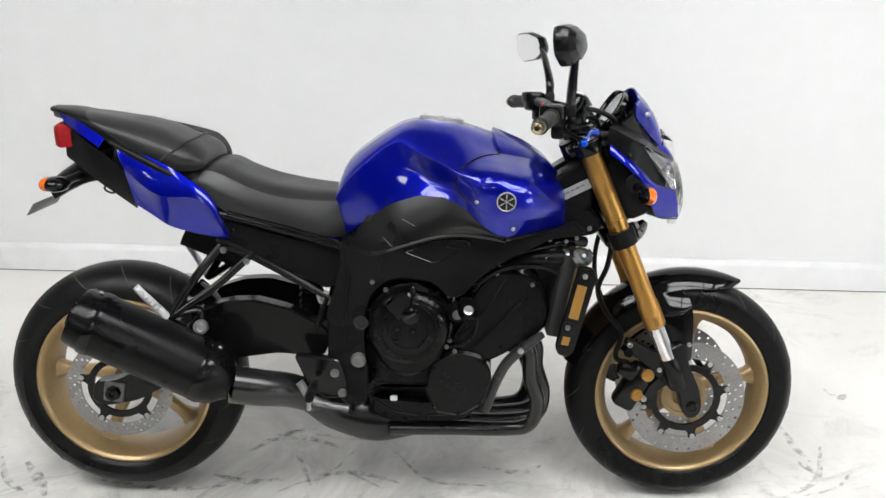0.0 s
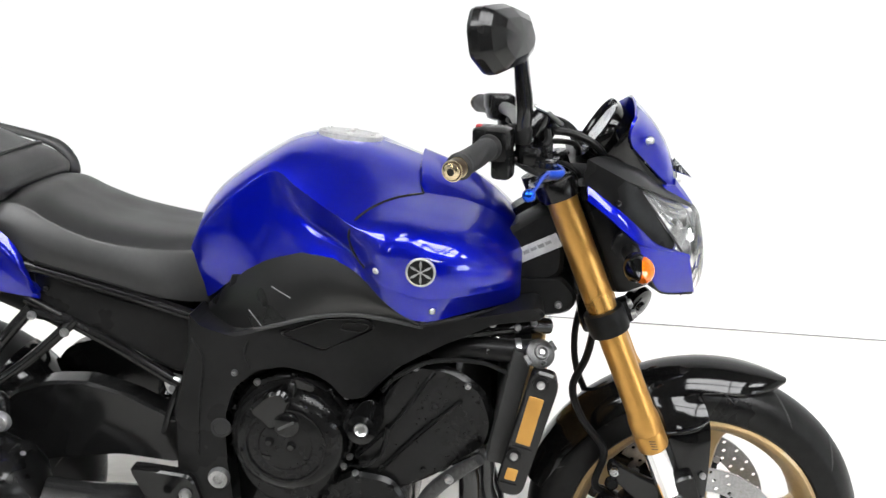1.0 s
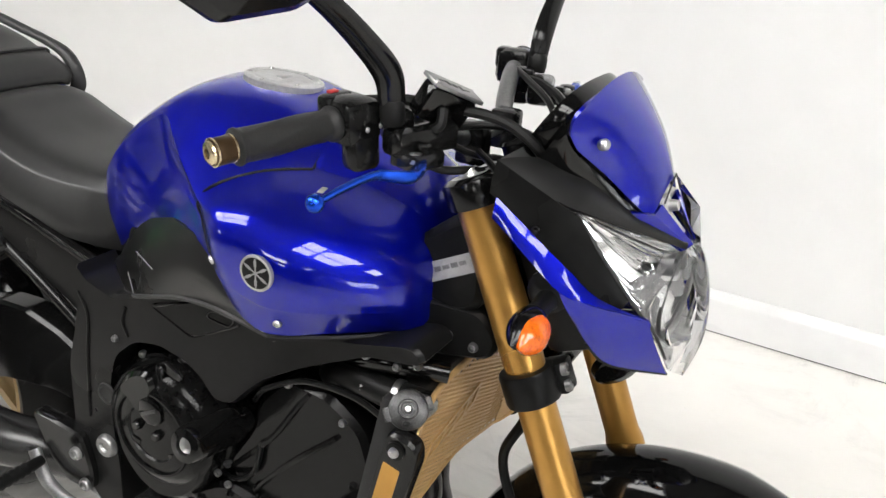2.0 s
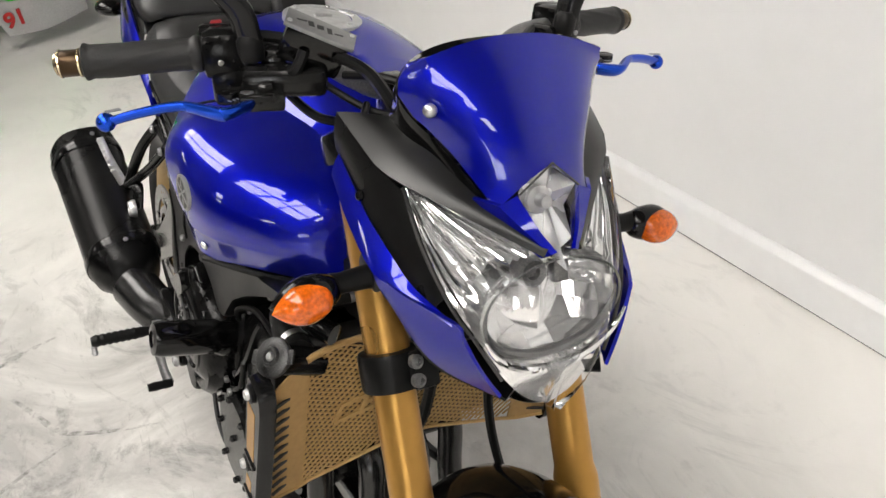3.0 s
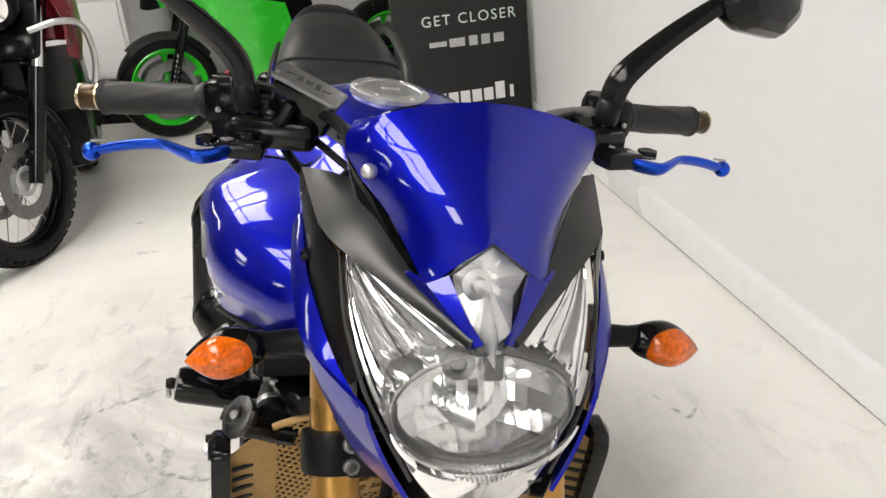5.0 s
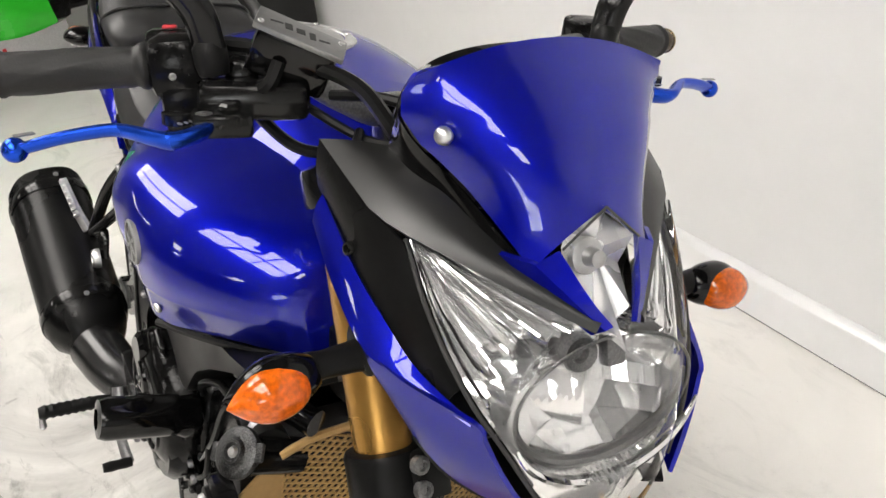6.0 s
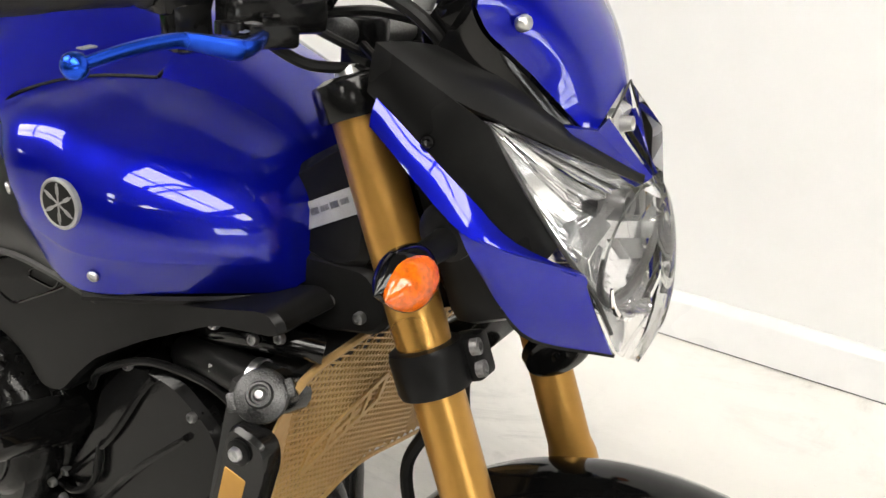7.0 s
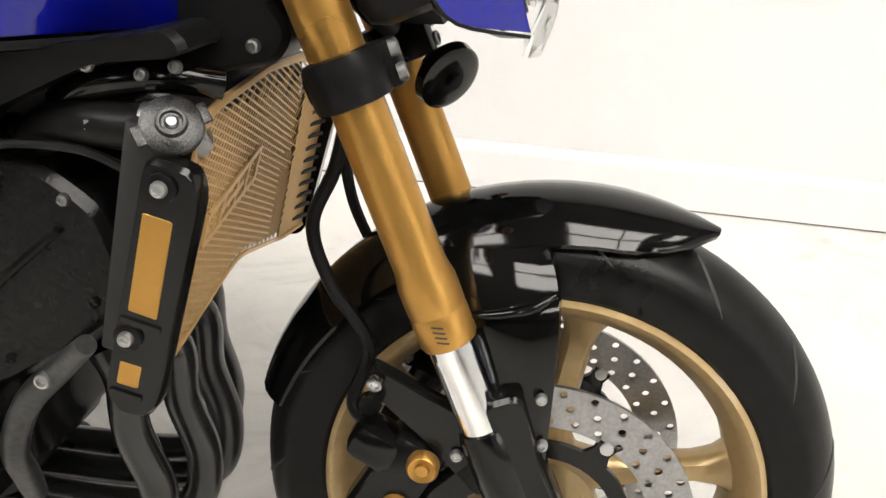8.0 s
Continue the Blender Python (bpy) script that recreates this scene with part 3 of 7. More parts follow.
FDIR = Vector((SLOPE, 0, -1)).normalized()
for s in SIDES:
    y = s * FY
    top = fork_at(0.955, y)
    L = (fork_at(0.508, y) - top).length
    leg = part("fork_leg", lathe([(0.012, -0.004), (0.0245, 0), (0.0245, 0.21), (0.0235, 0.235), (0.0235, L - 0.075), (0.0265, L - 0.06), (0.0265, L - 0.035), (0.0255, L - 0.033),
                                  (0.0265, L - 0.03), (0.0265, L - 0.004), (0.0245, L), (0.017, L)], top, FDIR, 28), GOLD, BIKE, "gold anodised fork leg")
    bm = bmesh.new()
    for k in range(4):
        q = top + FDIR * (L - 0.026 + k * 0.005)
        tube([q + Vector((math.sin(a), -math.cos(a), 0)) * 0.0266 for a in (-0.15, 0.05, 0.25)], 0.0009, 4, 4, bm)
    part("lettering_bar", bm, INK, leg)
    part("slider_tube", lathe([(0.0215, L - 0.002), (0.0215, L + 0.145)], top, FDIR, 24), CHROME, leg, "polished steel slider")
    # casting that holds the axle
    bm = plate([(1.395, 0.455), (1.428, 0.470), (1.452, 0.40), (1.478, 0.345), (1.488, 0.300), (1.478, 0.272), (1.455, 0.266), (1.438, 0.285), (1.425, 0.345), (1.398, 0.395)], y + s * 0.018, y - s * 0.02, 0.012, 0.004)
    lathe([(0.024, 0), (0.026, 0.01), (0.026, 0.075), (0.022, 0.085)], fork_at(0.425, y), FDIR, 20, bm)
    plate([(1.425, 0.375), (1.40, 0.345), (1.345, 0.400), (1.285, 0.455), (1.290, 0.478), (1.335, 0.455), (1.412, 0.42)], y + s * 0.006, y - s * 0.012, 0.01, 0.003, bm)
    plate([(1.425, 0.375), (1.38, 0.340), (1.345, 0.300), (1.33, 0.306), (1.352, 0.352), (1.40, 0.40)], y + s * 0.006, y - s * 0.012, 0.008, 0.003, bm)
    part("axle_holder", bm, SATIN, BIKE, "black cast fork foot")
    part("axle_end", lathe([(0.014, 0), (0.014, 0.006), (0.010, 0.008), (0.008, 0.003), (0.0003, 0.003)], (1.462, y + s * 0.018, 0.300), (0, s, 0), 20), SATIN, BIKE)
    # caliper
    cx, cz = 1.315, 0.345
    bm = slab(pose(cx, y - s * 0.012, cz, 0, 28, 0), 0.058, 0.052, 0.125, 0.014)
    slab(pose(cx - 0.018, y - s * 0.006, cz + 0.045, 0, 28, 0), 0.05, 0.045, 0.04, 0.012, bm)
    lathe([(0.010, 0), (0.012, 0.012), (0.008, 0.02)], (cx - 0.022, y + s * 0.006, cz + 0.095), (0, s, 0.3), 12, bm)
    cal = part("brake_caliper", bm, SATIN, BIKE, "black brake caliper with two gold pistons")
    for q in (0.03, -0.022):
        part("piston_cap", lathe([(0.0002, 0.013), (0.006, 0.013), (0.007, 0.010), (0.013, 0.012), (0.0155, 0.009), (0.0155, 0)], (cx + 0.016 + q * 0.47, y + s * 0.012, cz + 0.008 + q), (0, s, 0), 22), GOLD, cal, "gold round piston cap")
    for q, r in (((1.297, 0.462), 0.008), ((1.340, 0.318), 0.008), ((1.375, 0.395), 0.006)):
        part("bolt", bolt((q[0], y + s * 0.008, q[1]), (0, s, 0), r, r), STEEL, cal)
    # lower clamp with its pinch bolts
    c0 = fork_at(0.752, y)
    bm = lathe([(0.025, 0), (0.032, 0.0015), (0.0335, 0.006), (0.0335, 0.037), (0.032, 0.0415), (0.025, 0.043)], c0, FDIR, 28)
    slab(frame_of(c0 + FDIR * 0.021 + Vector((0.026, -s * 0.022, 0.010)), FDIR), 0.03, 0.03, 0.040, 0.005, bm)
    cl = part("lower_clamp", bm, BLACK, BIKE)
    for q in (0.011, 0.031):
        part("bolt", lathe([(0.0075, 0), (0.0075, 0.007), (0.0045, 0.008), (0.004, 0.004), (0.0002, 0.004)], c0 + FDIR * q + Vector((0.036, -s * 0.010, 0.016)), (0.9, -s * 0.15, 0.35), 12), GREYMETAL, cl)
    c0 = fork_at(0.962, y)
    bm = lathe([(0.024, -0.004), (0.033, 0), (0.034, 0.004), (0.034, 0.026), (0.0325, 0.03), (0.024, 0.03)], c0, FDIR, 28)
    slab(frame_of(c0 + FDIR * 0.015 + Vector((0.025, -s * 0.012, 0.008)), FDIR), 0.026, 0.028, 0.024, 0.004, bm)
    up = part("upper_clamp", bm, SATIN, BIKE)
    part("fork_cap", lathe([(0.0002, -0.012), (0.010, -0.012), (0.012, -0.005), (0.021, -0.004), (0.022, 0.002)], c0, FDIR, 24), ALU, up)
    part("bolt", lathe([(0.0065, 0), (0.0065, 0.006), (0.004, 0.007), (0.0035, 0.003), (0.0002, 0.003)], c0 + FDIR * 0.015 + Vector((0.034, s * 0.006, 0.012)), (0.75, s * 0.6, 0.2), 12), STEEL, up)
bm = slab(frame_of(fork_at(0.732) + Vector((-0.012, 0, -0.006)), FDIR, (0, 1, 0)), 0.06, 0.19, 0.032, 0.008)
slab(frame_of(fork_at(0.946) + Vector((-0.02, 0, -0.004)), FDIR, (0, 1, 0)), 0.05, 0.19, 0.022, 0.006, bm)
lathe([(0.026, 0), (0.026, 0.22)], fork_at(0.95) + Vector((-0.032, 0, 0)), FDIR, 20, bm)
part("steering_stem", bm, SATIN, BIKE)
part("headlamp_bucket", slab(pose(1.272, 0, 0.868, 0, -23.6, 0), 0.075, 0.205, 0.190, 0.02), BLACK, BIKE, "black back of the headlamp")
part("wiring_bundle", tube([(1.215, -0.060, 0.905), (1.238, -0.072, 0.860), (1.262, -0.066, 0.800), (1.285, -0.030, 0.765)], [0.012, 0.016, 0.014, 0.010], 10, 24), RUBBER, BIKE, "taped wiring bundle")
part("front_axle", lathe([(0.011, -0.12), (0.011, 0.12)], FC, (0, 1, 0), 16), STEEL, BIKE)

# front mudguard
rows = []
for k in range(25):
    f = k / 24
    a = radians(64 + 102 * f)
    R = 0.3265 - 0.012 * f
    w = 0.062 * min(1.0, math.sqrt(max(0.0, f) / 0.16 + 0.02)) * (1 - 0.25 * max(0, (f - 0.8) / 0.2))
    drop = (0.030 + 0.012 * math.sin(math.pi * f)) * min(1.0, w / 0.05)
    c = Vector(FC)
    d = Vector((math.cos(a), 0, math.sin(a)))
    ring = [c + d * (R - drop * abs(u) ** 2.6) + Vector((0, w * u, 0)) for u in (-1, -0.93, -0.8, -0.6, -0.3, 0, 0.3, 0.6, 0.8, 0.93, 1)]
    ring += [c + d * (R - 0.004 - drop * abs(u) ** 2.6) + Vector((0, w * 0.97 * u, 0)) for u in (1, 0.6, 0, -0.6, -1)]
    rows.append(ring)
guard = part("front_mudguard", grid(rows, close=True, cap=True), GLOSS, BIKE, "gloss black front mudguard", smooth=50)
for s in SIDES:
    # leg from the mudguard's side down to the fork foot, drawn out in the middle and with a folded shoulder
    front = mir([(1.438, -0.056, 0.588), (1.450, -0.074, 0.570), (1.457, -0.093, 0.535), (1.459, -0.098, 0.470), (1.458, -0.099, 0.410), (1.458, -0.102, 0.345)], s)
    back_edge = mir([(1.345, -0.056, 0.578), (1.350, -0.072, 0.558), (1.362, -0.089, 0.525), (1.384, -0.094, 0.470), (1.405, -0.096, 0.410), (1.425, -0.100, 0.345)], s)
    rows = []
    for a, b in zip(spline(front, 20), spline(back_edge, 20)):
        rows.append([tuple(a + (b - a) * q + np.array((0, s * (0.010 * math.sin(math.pi * q) - 0.022 * (q in (0.0, 1.0))), 0))) for q in (0.0, 0.02, 0.15, 0.3, 0.5, 0.7, 0.85, 0.98, 1.0)])
    leg = part("mudguard_leg", shell(grid(rows), 0.004), GLOSS, guard, "gloss black mudguard leg", smooth=50)
    part("shoulder_fold", tube(mir([(1.362, -0.097, 0.528), (1.400, -0.103, 0.536), (1.430, -0.102, 0.545), (1.450, -0.093, 0.556)], s), [0.002, 0.0045, 0.0045, 0.003], 10, 24), GLOSS, leg)
    for q in ((1.447, 0.460), (1.452, 0.412)):
        part("bolt", bolt((q[0], s * 0.106, q[1]), (0, s, 0), 0.0055, 0.007), STEEL, leg)

# ---- tank ----
# half sections: x, top, then outwards and down: the raised middle, the channel, the ridge (twice behind, for a crisp line),
# the flank, the fold above the lower edge (twice) and the lower edge
TANK_REAR = [
    (0.572, 0.842, (0.045, 0.840), (0.070, 0.836), (0.085, 0.829), (0.093, 0.822), (0.095, 0.816), (0.094, 0.790), (0.092, 0.768), (0.090, 0.754), (0.086, 0.735)),
    (0.600, 0.903, (0.045, 0.900), (0.075, 0.891), (0.098, 0.876), (0.108, 0.864), (0.1105, 0.857), (0.111, 0.820), (0.108, 0.790), (0.103, 0.765), (0.096, 0.735)),
    (0.650, 0.948, (0.050, 0.945), (0.085, 0.937), (0.108, 0.925), (0.118, 0.915), (0.121, 0.907), (0.124, 0.868), (0.124, 0.835), (0.122, 0.808), (0.118, 0.775)),
    (0.720, 0.992, (0.050, 0.989), (0.085, 0.982), (0.108, 0.971), (0.119, 0.961), (0.121, 0.953), (0.126, 0.908), (0.132, 0.874), (0.137, 0.845), (0.142, 0.815)),
    (0.765, 1.005, (0.055, 1.001), (0.095, 0.988), (0.128, 0.963), (0.146, 0.945), (0.147, 0.938), (0.139, 0.900), (0.144, 0.878), (0.151, 0.855), (0.159, 0.832)),
    (0.800, 1.007, (0.060, 1.002), (0.105, 0.984), (0.146, 0.953), (0.171, 0.931), (0.172, 0.923), (0.155, 0.880), (0.160, 0.866), (0.166, 0.853), (0.173, 0.841)),
    (0.840, 1.004, (0.060, 0.999), (0.110, 0.978), (0.163, 0.940), (0.196, 0.915), (0.198, 0.907), (0.182, 0.868), (0.185, 0.858), (0.189, 0.848), (0.194, 0.838)),
]
TANK_FRONT = [
    (0.875, 0.996, (0.060, 0.991), (0.115, 0.966), (0.175, 0.930), (0.216, 0.903), (0.220, 0.892), (0.214, 0.862), (0.212, 0.848), (0.210, 0.838), (0.207, 0.822)),
    (0.913, 0.985, (0.060, 0.976), (0.117, 0.950), (0.175, 0.926), (0.224, 0.905), (0.243, 0.880), (0.243, 0.850), (0.236, 0.825), (0.234, 0.815), (0.222, 0.789)),
    (0.951, 0.972, (0.060, 0.961), (0.117, 0.938), (0.178, 0.920), (0.220, 0.904), (0.239, 0.878), (0.240, 0.845), (0.236, 0.808), (0.233, 0.799), (0.225, 0.764)),
    (0.985, 0.961, (0.060, 0.949), (0.112, 0.929), (0.170, 0.911), (0.212, 0.894), (0.234, 0.866), (0.238, 0.833), (0.233, 0.802), (0.230, 0.793), (0.217, 0.757)),
    (1.030, 0.944, (0.058, 0.933), (0.104, 0.916), (0.157, 0.900), (0.195, 0.884), (0.218, 0.857), (0.223, 0.826), (0.217, 0.803), (0.212, 0.793), (0.188, 0.760)),
    (1.080, 0.912, (0.050, 0.906), (0.085, 0.892), (0.128, 0.879), (0.159, 0.864), (0.180, 0.841), (0.185, 0.817), (0.180, 0.802), (0.175, 0.793), (0.152, 0.763)),
    (1.110, 0.880, (0.045, 0.877), (0.075, 0.866), (0.108, 0.857), (0.130, 0.845), (0.145, 0.829), (0.149, 0.812), (0.147, 0.800), (0.143, 0.792), (0.129, 0.765)),
    (1.122, 0.860, (0.040, 0.857), (0.065, 0.850), (0.090, 0.842), (0.105, 0.832), (0.115, 0.822), (0.119, 0.812), (0.119, 0.803), (0.118, 0.796), (0.112, 0.768)),
]
TANK = TANK_REAR + TANK_FRONT
bm = half_loft(TANK, 90, 72, 0.75)
bmesh.ops.recalc_face_normals(bm, faces=bm.faces)
bm.normal_update()
from mathutils.bvhtree import BVHTree
TREE = BVHTree.FromBMesh(bm)
tank = part("fuel_tank", bm, BLUE, BIKE, "deep metallic blue fuel tank", smooth=60)


def on_tank(x, z, s=-1, lift=0.001):
    """The place on the tank's flank seen from the side at (x, z), and the surface's direction there."""
    p, n, _, _ = TREE.ray_cast(Vector((x, s * 1.0, z)), Vector((0, -s, 0)))
    if p is None:
        p, n = Vector((x, s * 0.15, z)), Vector((0, s, 0))
    if n.y * s < 0:
        n = -n
    return p + n * lift, n


def on_top(x, y, lift=0.001):
    p, n, _, _ = TREE.ray_cast(Vector((x, y, 2.0)), Vector((0, 0, -1)))
    if n.z < 0:
        n = -n
    return p + n * lift, n


for s in SIDES:
    line = [on_top(x, s * y, 0.0)[0] for x, y in ((0.962, 0.120), (0.940, 0.140), (0.915, 0.162), (0.890, 0.186), (0.872, 0.205))]
    line += [on_tank(*q, s, 0.0)[0] for q in ((0.861, 0.892), (0.860, 0.875), (0.868, 0.856), (0.885, 0.838))]
    bm = tube(line, 0.0021, 8, 48)
    part("seam", bm, BLACK, tank)
    # round badge, drawn as a plain ring and star
    p, n = on_tank(0.972, 0.842, s, 0.0005)
    m = frame_of(p, n)
    bm = lathe([(0.0190, 0.0004), (0.0205, 0.0014), (0.0225, 0.0002), (0.0225, -0.004), (0.0190, -0.004)], p, n, 40, close=True)
    for k in range(3):
        a = k * math.pi / 3 + math.pi / 6
        slab(m @ pose(0, 0, 0.0002, 0, 0, math.degrees(a)), 0.037, 0.0018, 0.002, 0.0004, bm)
        for e in SIDES:
            slab(m @ pose(0, 0, 0.0002, 0, 0, math.degrees(a)) @ pose(e * 0.012, 0, 0), 0.007, 0.0034, 0.002, 0, bm)
    b = part("badge", bm, SILVERPRINT, tank, "round silver badge")
    part("badge_field", lathe([(0.0002, 0.0006), (0.0192, 0.0006), (0.0192, -0.004)], p, n, 32), BLACK, b)
    for q in ((0.906, 0.841), (0.989, 0.777)):
        p, n = on_tank(*q, s)
        part("bolt", bolt(p, n, 0.0055, 0.003), STEEL, tank)
# raised cover ahead of the filler, with a lip at its rear edge
rows = []
for k in range(21):
    f = k / 20
    ring = []
    for i in range(-12, 13):
        u = i / 12
        w = 0.119 - 0.052 * f
        x = 0.951 + 0.012 * abs(u) ** 3 + (0.166 - 0.012 * abs(u) ** 3) * f
        p, n = on_top(x, w * u, 0.0)
        ring.append(p + Vector((0, 0, (0.011 * (1 - f) ** 0.8 + 0.002) * (1 - abs(u) ** 6) - 0.0012)))
    rows.append(ring)
rows.insert(0, [on_top(p.x - 0.003, p.y, -0.003)[0] for p in rows[0]])
part("tank_cover", grid(rows), BLUE, tank, "blue cover panel ahead of the filler", smooth=60)
part("seam", tube([on_top(p.x - 0.001, p.y, 0.0004)[0] for p in rows[1]], 0.0019, 8, 48), BLACK, tank)
# filler cap
p, n = on_top(0.826, 0.0, -0.0100)
cap = part("filler_cap", lathe([(0.0002, 0.0118), (0.030, 0.0114), (0.036, 0.0118), (0.040, 0.0100), (0.042, 0.0118), (0.051, 0.0120), (0.054, 0.010), (0.055, -0.022)], p, n, 56), ALU, tank, "polished aluminium filler cap")
m = frame_of(p, n)
for k in range(6):
    a = math.pi * k / 3
    part("bolt", bolt(m @ Vector((0.047 * math.cos(a), 0.047 * math.sin(a), 0.0115)), n, 0.0042, 0.002), STEEL, cap)
part("key_flap", slab(m @ pose(0, 0, 0.0120), 0.026, 0.011, 0.006, 0.003), ALU, cap)


# ---- headlamp cowl ----
cowl_body = bmesh.new()
rows = []
for z, w, x in ((0.985, 0.085, 1.285), (0.95, 0.10, 1.30), (0.90, 0.10, 1.325), (0.85, 0.088, 1.345), (0.80, 0.06, 1.36), (0.77, 0.03, 1.37)):
    rows.append([(x - 0.095, -w, z), (x - 0.06, -w, z), (x - 0.04, -w * 0.7, z), (x - 0.04, w * 0.7, z), (x - 0.06, w, z), (x - 0.095, w, z)])
cowl = part("headlamp_cowl", grid(rows, close=True, bm=cowl_body, cap=True), BLACK, BIKE, "black headlamp housing with blue panels")
# fly screen
rows = []
for k in range(21):
    v = k / 20
    w = float(np.interp(v, (0, 0.1, 0.25, 0.45, 0.7, 1.0), (0.106, 0.112, 0.111, 0.099, 0.075, 0.051)))
    xc, zc = 1.290 + 0.073 * v + 0.010 * math.sin(math.pi * v), 1.083 - 0.102 * v
    row = []
    top = min(1.0, v / 0.4)  # flatter along the upper edge
    for i in range(21):
        u = -1 + i / 10
        y = w * u
        row.append((xc - (0.30 + 0.52 * top) * y * y - (0.04 + 0.16 * top) * abs(y) ** 1.5 - 0.034 * abs(u) ** 5 * math.sin(math.pi * v) ** 0.8, y, zc - 2.0 * y * y * (1 - 0.35 * v) - 0.034 * abs(u) ** 1.2 * v * v))
    rows.append(row)
screen = part("fly_screen", shell(grid(rows), 0.004), BLUE, cowl, "deep blue fly screen", smooth=60)
for k in (0, -1):
    # glossy black lining from the screen's edge down to the upper panels
    sgn = -1 if k == 0 else 1
    lip = [(r[k][0] - 0.004, r[k][1] * 0.985, r[k][2] - 0.003) for r in rows[1::3]]
    foot = [(1.240, 0.100, 0.998), (1.258, 0.099, 0.994), (1.274, 0.094, 0.987), (1.297, 0.081, 0.978), (1.322, 0.067, 0.958), (1.348, 0.050, 0.938), (1.372, 0.032, 0.925)]
    part("screen_lining", shell(ruled(lip, [(x, sgn * y, z) for x, y, z in foot], 16, 4), 0.002), GLOSS, cowl, "black lining below the screen")
for s in SIDES:
    tip = [(1.362, -0.052, 0.949), (1.384, -0.030, 0.925), (1.398, -0.015, 0.909)]
    inner = [(1.364, -0.034, 0.957), (1.386, -0.022, 0.930), (1.400, -0.010, 0.912)]
    back = [(1.340, -0.066, 0.950), (1.366, -0.040, 0.922), (1.390, -0.020, 0.903)]
    bm = ruled(mir(tip, s), mir(inner, s), 8, 2)
    ruled(mir(back, s), mir(tip, s), 8, 2, bm=bm)
    part("screen_tip", shell(bm, 0.004), BLUE, cowl)
    p = Vector((1.3085, s * 0.0955, 1.0262))
    if s < 0:
        part("screen_bolt", lathe([(0.0062, -0.004), (0.0064, 0.002), (0.005, 0.0045), (0.0028, 0.0056), (0.0002, 0.0058)], p, (0.8, s * 0.6, 0.35), 20), STEEL, screen, "round chrome screen bolt")
    # matt black upper panel
    a = [(1.212, -0.143, 1.002), (1.245, -0.1375, 0.9845), (1.280, -0.131, 0.966), (1.303, -0.116, 0.957), (1.340, -0.079, 0.937), (1.396, -0.021, 0.907)]
    b = [(1.241, -0.102, 1.001), (1.256, -0.101, 0.998), (1.271, -0.097, 0.991), (1.297, -0.083, 0.981), (1.337, -0.060, 0.950), (1.394, -0.014, 0.915)]
    part("upper_panel", shell(straight(mir(a, s), mir(b, s), 14, 8, (0.001, s * 0.001, 0.002)), 0.004), PANEL_BLACK, cowl, "matt black upper cowl panel", smooth=30)
    # matt black side panel between the upper panel, the lamp and the blue stripe
    a = [(1.212, -0.143, 1.002), (1.245, -0.1375, 0.9845), (1.280, -0.131, 0.966), (1.300, -0.118, 0.952), (1.332, -0.113, 0.905), (1.362, -0.099, 0.867)]
    b = [(1.206, -0.142, 0.964), (1.244, -0.139, 0.936), (1.272, -0.137, 0.915), (1.302, -0.128, 0.889), (1.330, -0.117, 0.864), (1.356, -0.108, 0.856)]
    part("side_panel", shell(straight(mir(a, s), mir(b, s), 14, 4, (0, s * 0.002, 0)), 0.002), BLACK, cowl, "matt black cowl side", smooth=30)
    # blue stripe
    a = [(1.215, -0.142, 0.961), (1.245, -0.141, 0.94), (1.273, -0.139, 0.919), (1.303, -0.13, 0.893), (1.331, -0.119, 0.868), (1.38, -0.102, 0.85)]
    b = [(1.215, -0.15, 0.94), (1.238, -0.152, 0.924), (1.259, -0.152, 0.907), (1.297, -0.147, 0.876), (1.325, -0.133, 0.863), (1.38, -0.104, 0.847)]
    part("stripe", shell(ruled(mir(a, s), mir(b, s), 16, 3, (0, s * 0.002, 0)), 0.004), BLUE, cowl, "blue painted stripe")
    a = [(1.296, -0.145, 0.877), (1.330, -0.132, 0.863), (1.382, -0.103, 0.850), (1.388, -0.098, 0.838)]
    b = [(1.312, -0.131, 0.840), (1.328, -0.117, 0.810), (1.350, -0.096, 0.782), (1.407, -0.064, 0.774)]
    part("lower_panel", shell(ruled(mir(a, s), mir(b, s), 14, 5, (0, s * 0.003, 0)), 0.004), BLUE, cowl, "blue lower cowl panel", smooth=40)
    a = [(1.328, -0.117, 0.810), (1.350, -0.096, 0.782), (1.407, -0.056, 0.771)]
    b = [(1.310, -0.060, 0.800), (1.335, -0.040, 0.780), (1.380, -0.02, 0.765)]
    part("under_panel", shell(ruled(mir(a, s), mir(b, s), 8, 2), 0.003), BLACK, cowl)
    bolts([(1.262, s * 0.140, 0.935)], (0.2, s, 0.2), 0.0055, 0.004, cowl, SATIN)
    # lamp lens, one half
    edge = [(1.297, -0.113, 0.952), (1.335, -0.110, 0.905), (1.368, -0.097, 0.860), (1.389, -0.080, 0.828), (1.402, -0.058, 0.790), (1.407, -0.030, 0.760), (1.405, 0.0, 0.743)]
    mid = [(1.300, -0.110, 0.952), (1.345, -0.072, 0.932), (1.388, -0.030, 0.912), (1.412, 0.0, 0.898), (1.424, 0.0, 0.850), (1.424, 0.0, 0.800), (1.406, 0.0, 0.744)]
    bm = ruled(mir(mid, s), mir(edge, s), 24, 7, (0.010, s * 0.004, 0.002))
    lens = part("lamp_lens", bm, LENS, cowl, "clear headlamp lens", smooth=60)
    lens.visible_shadow = False
    bm = tube(mir([(p[0], p[1] - 0.002, p[2]) for p in edge[:5]], s), 0.0018, 6, 30)
    part("lens_seal", bm, INK, cowl)
    # bright inner housing in long creased facets
    bm = bmesh.new()
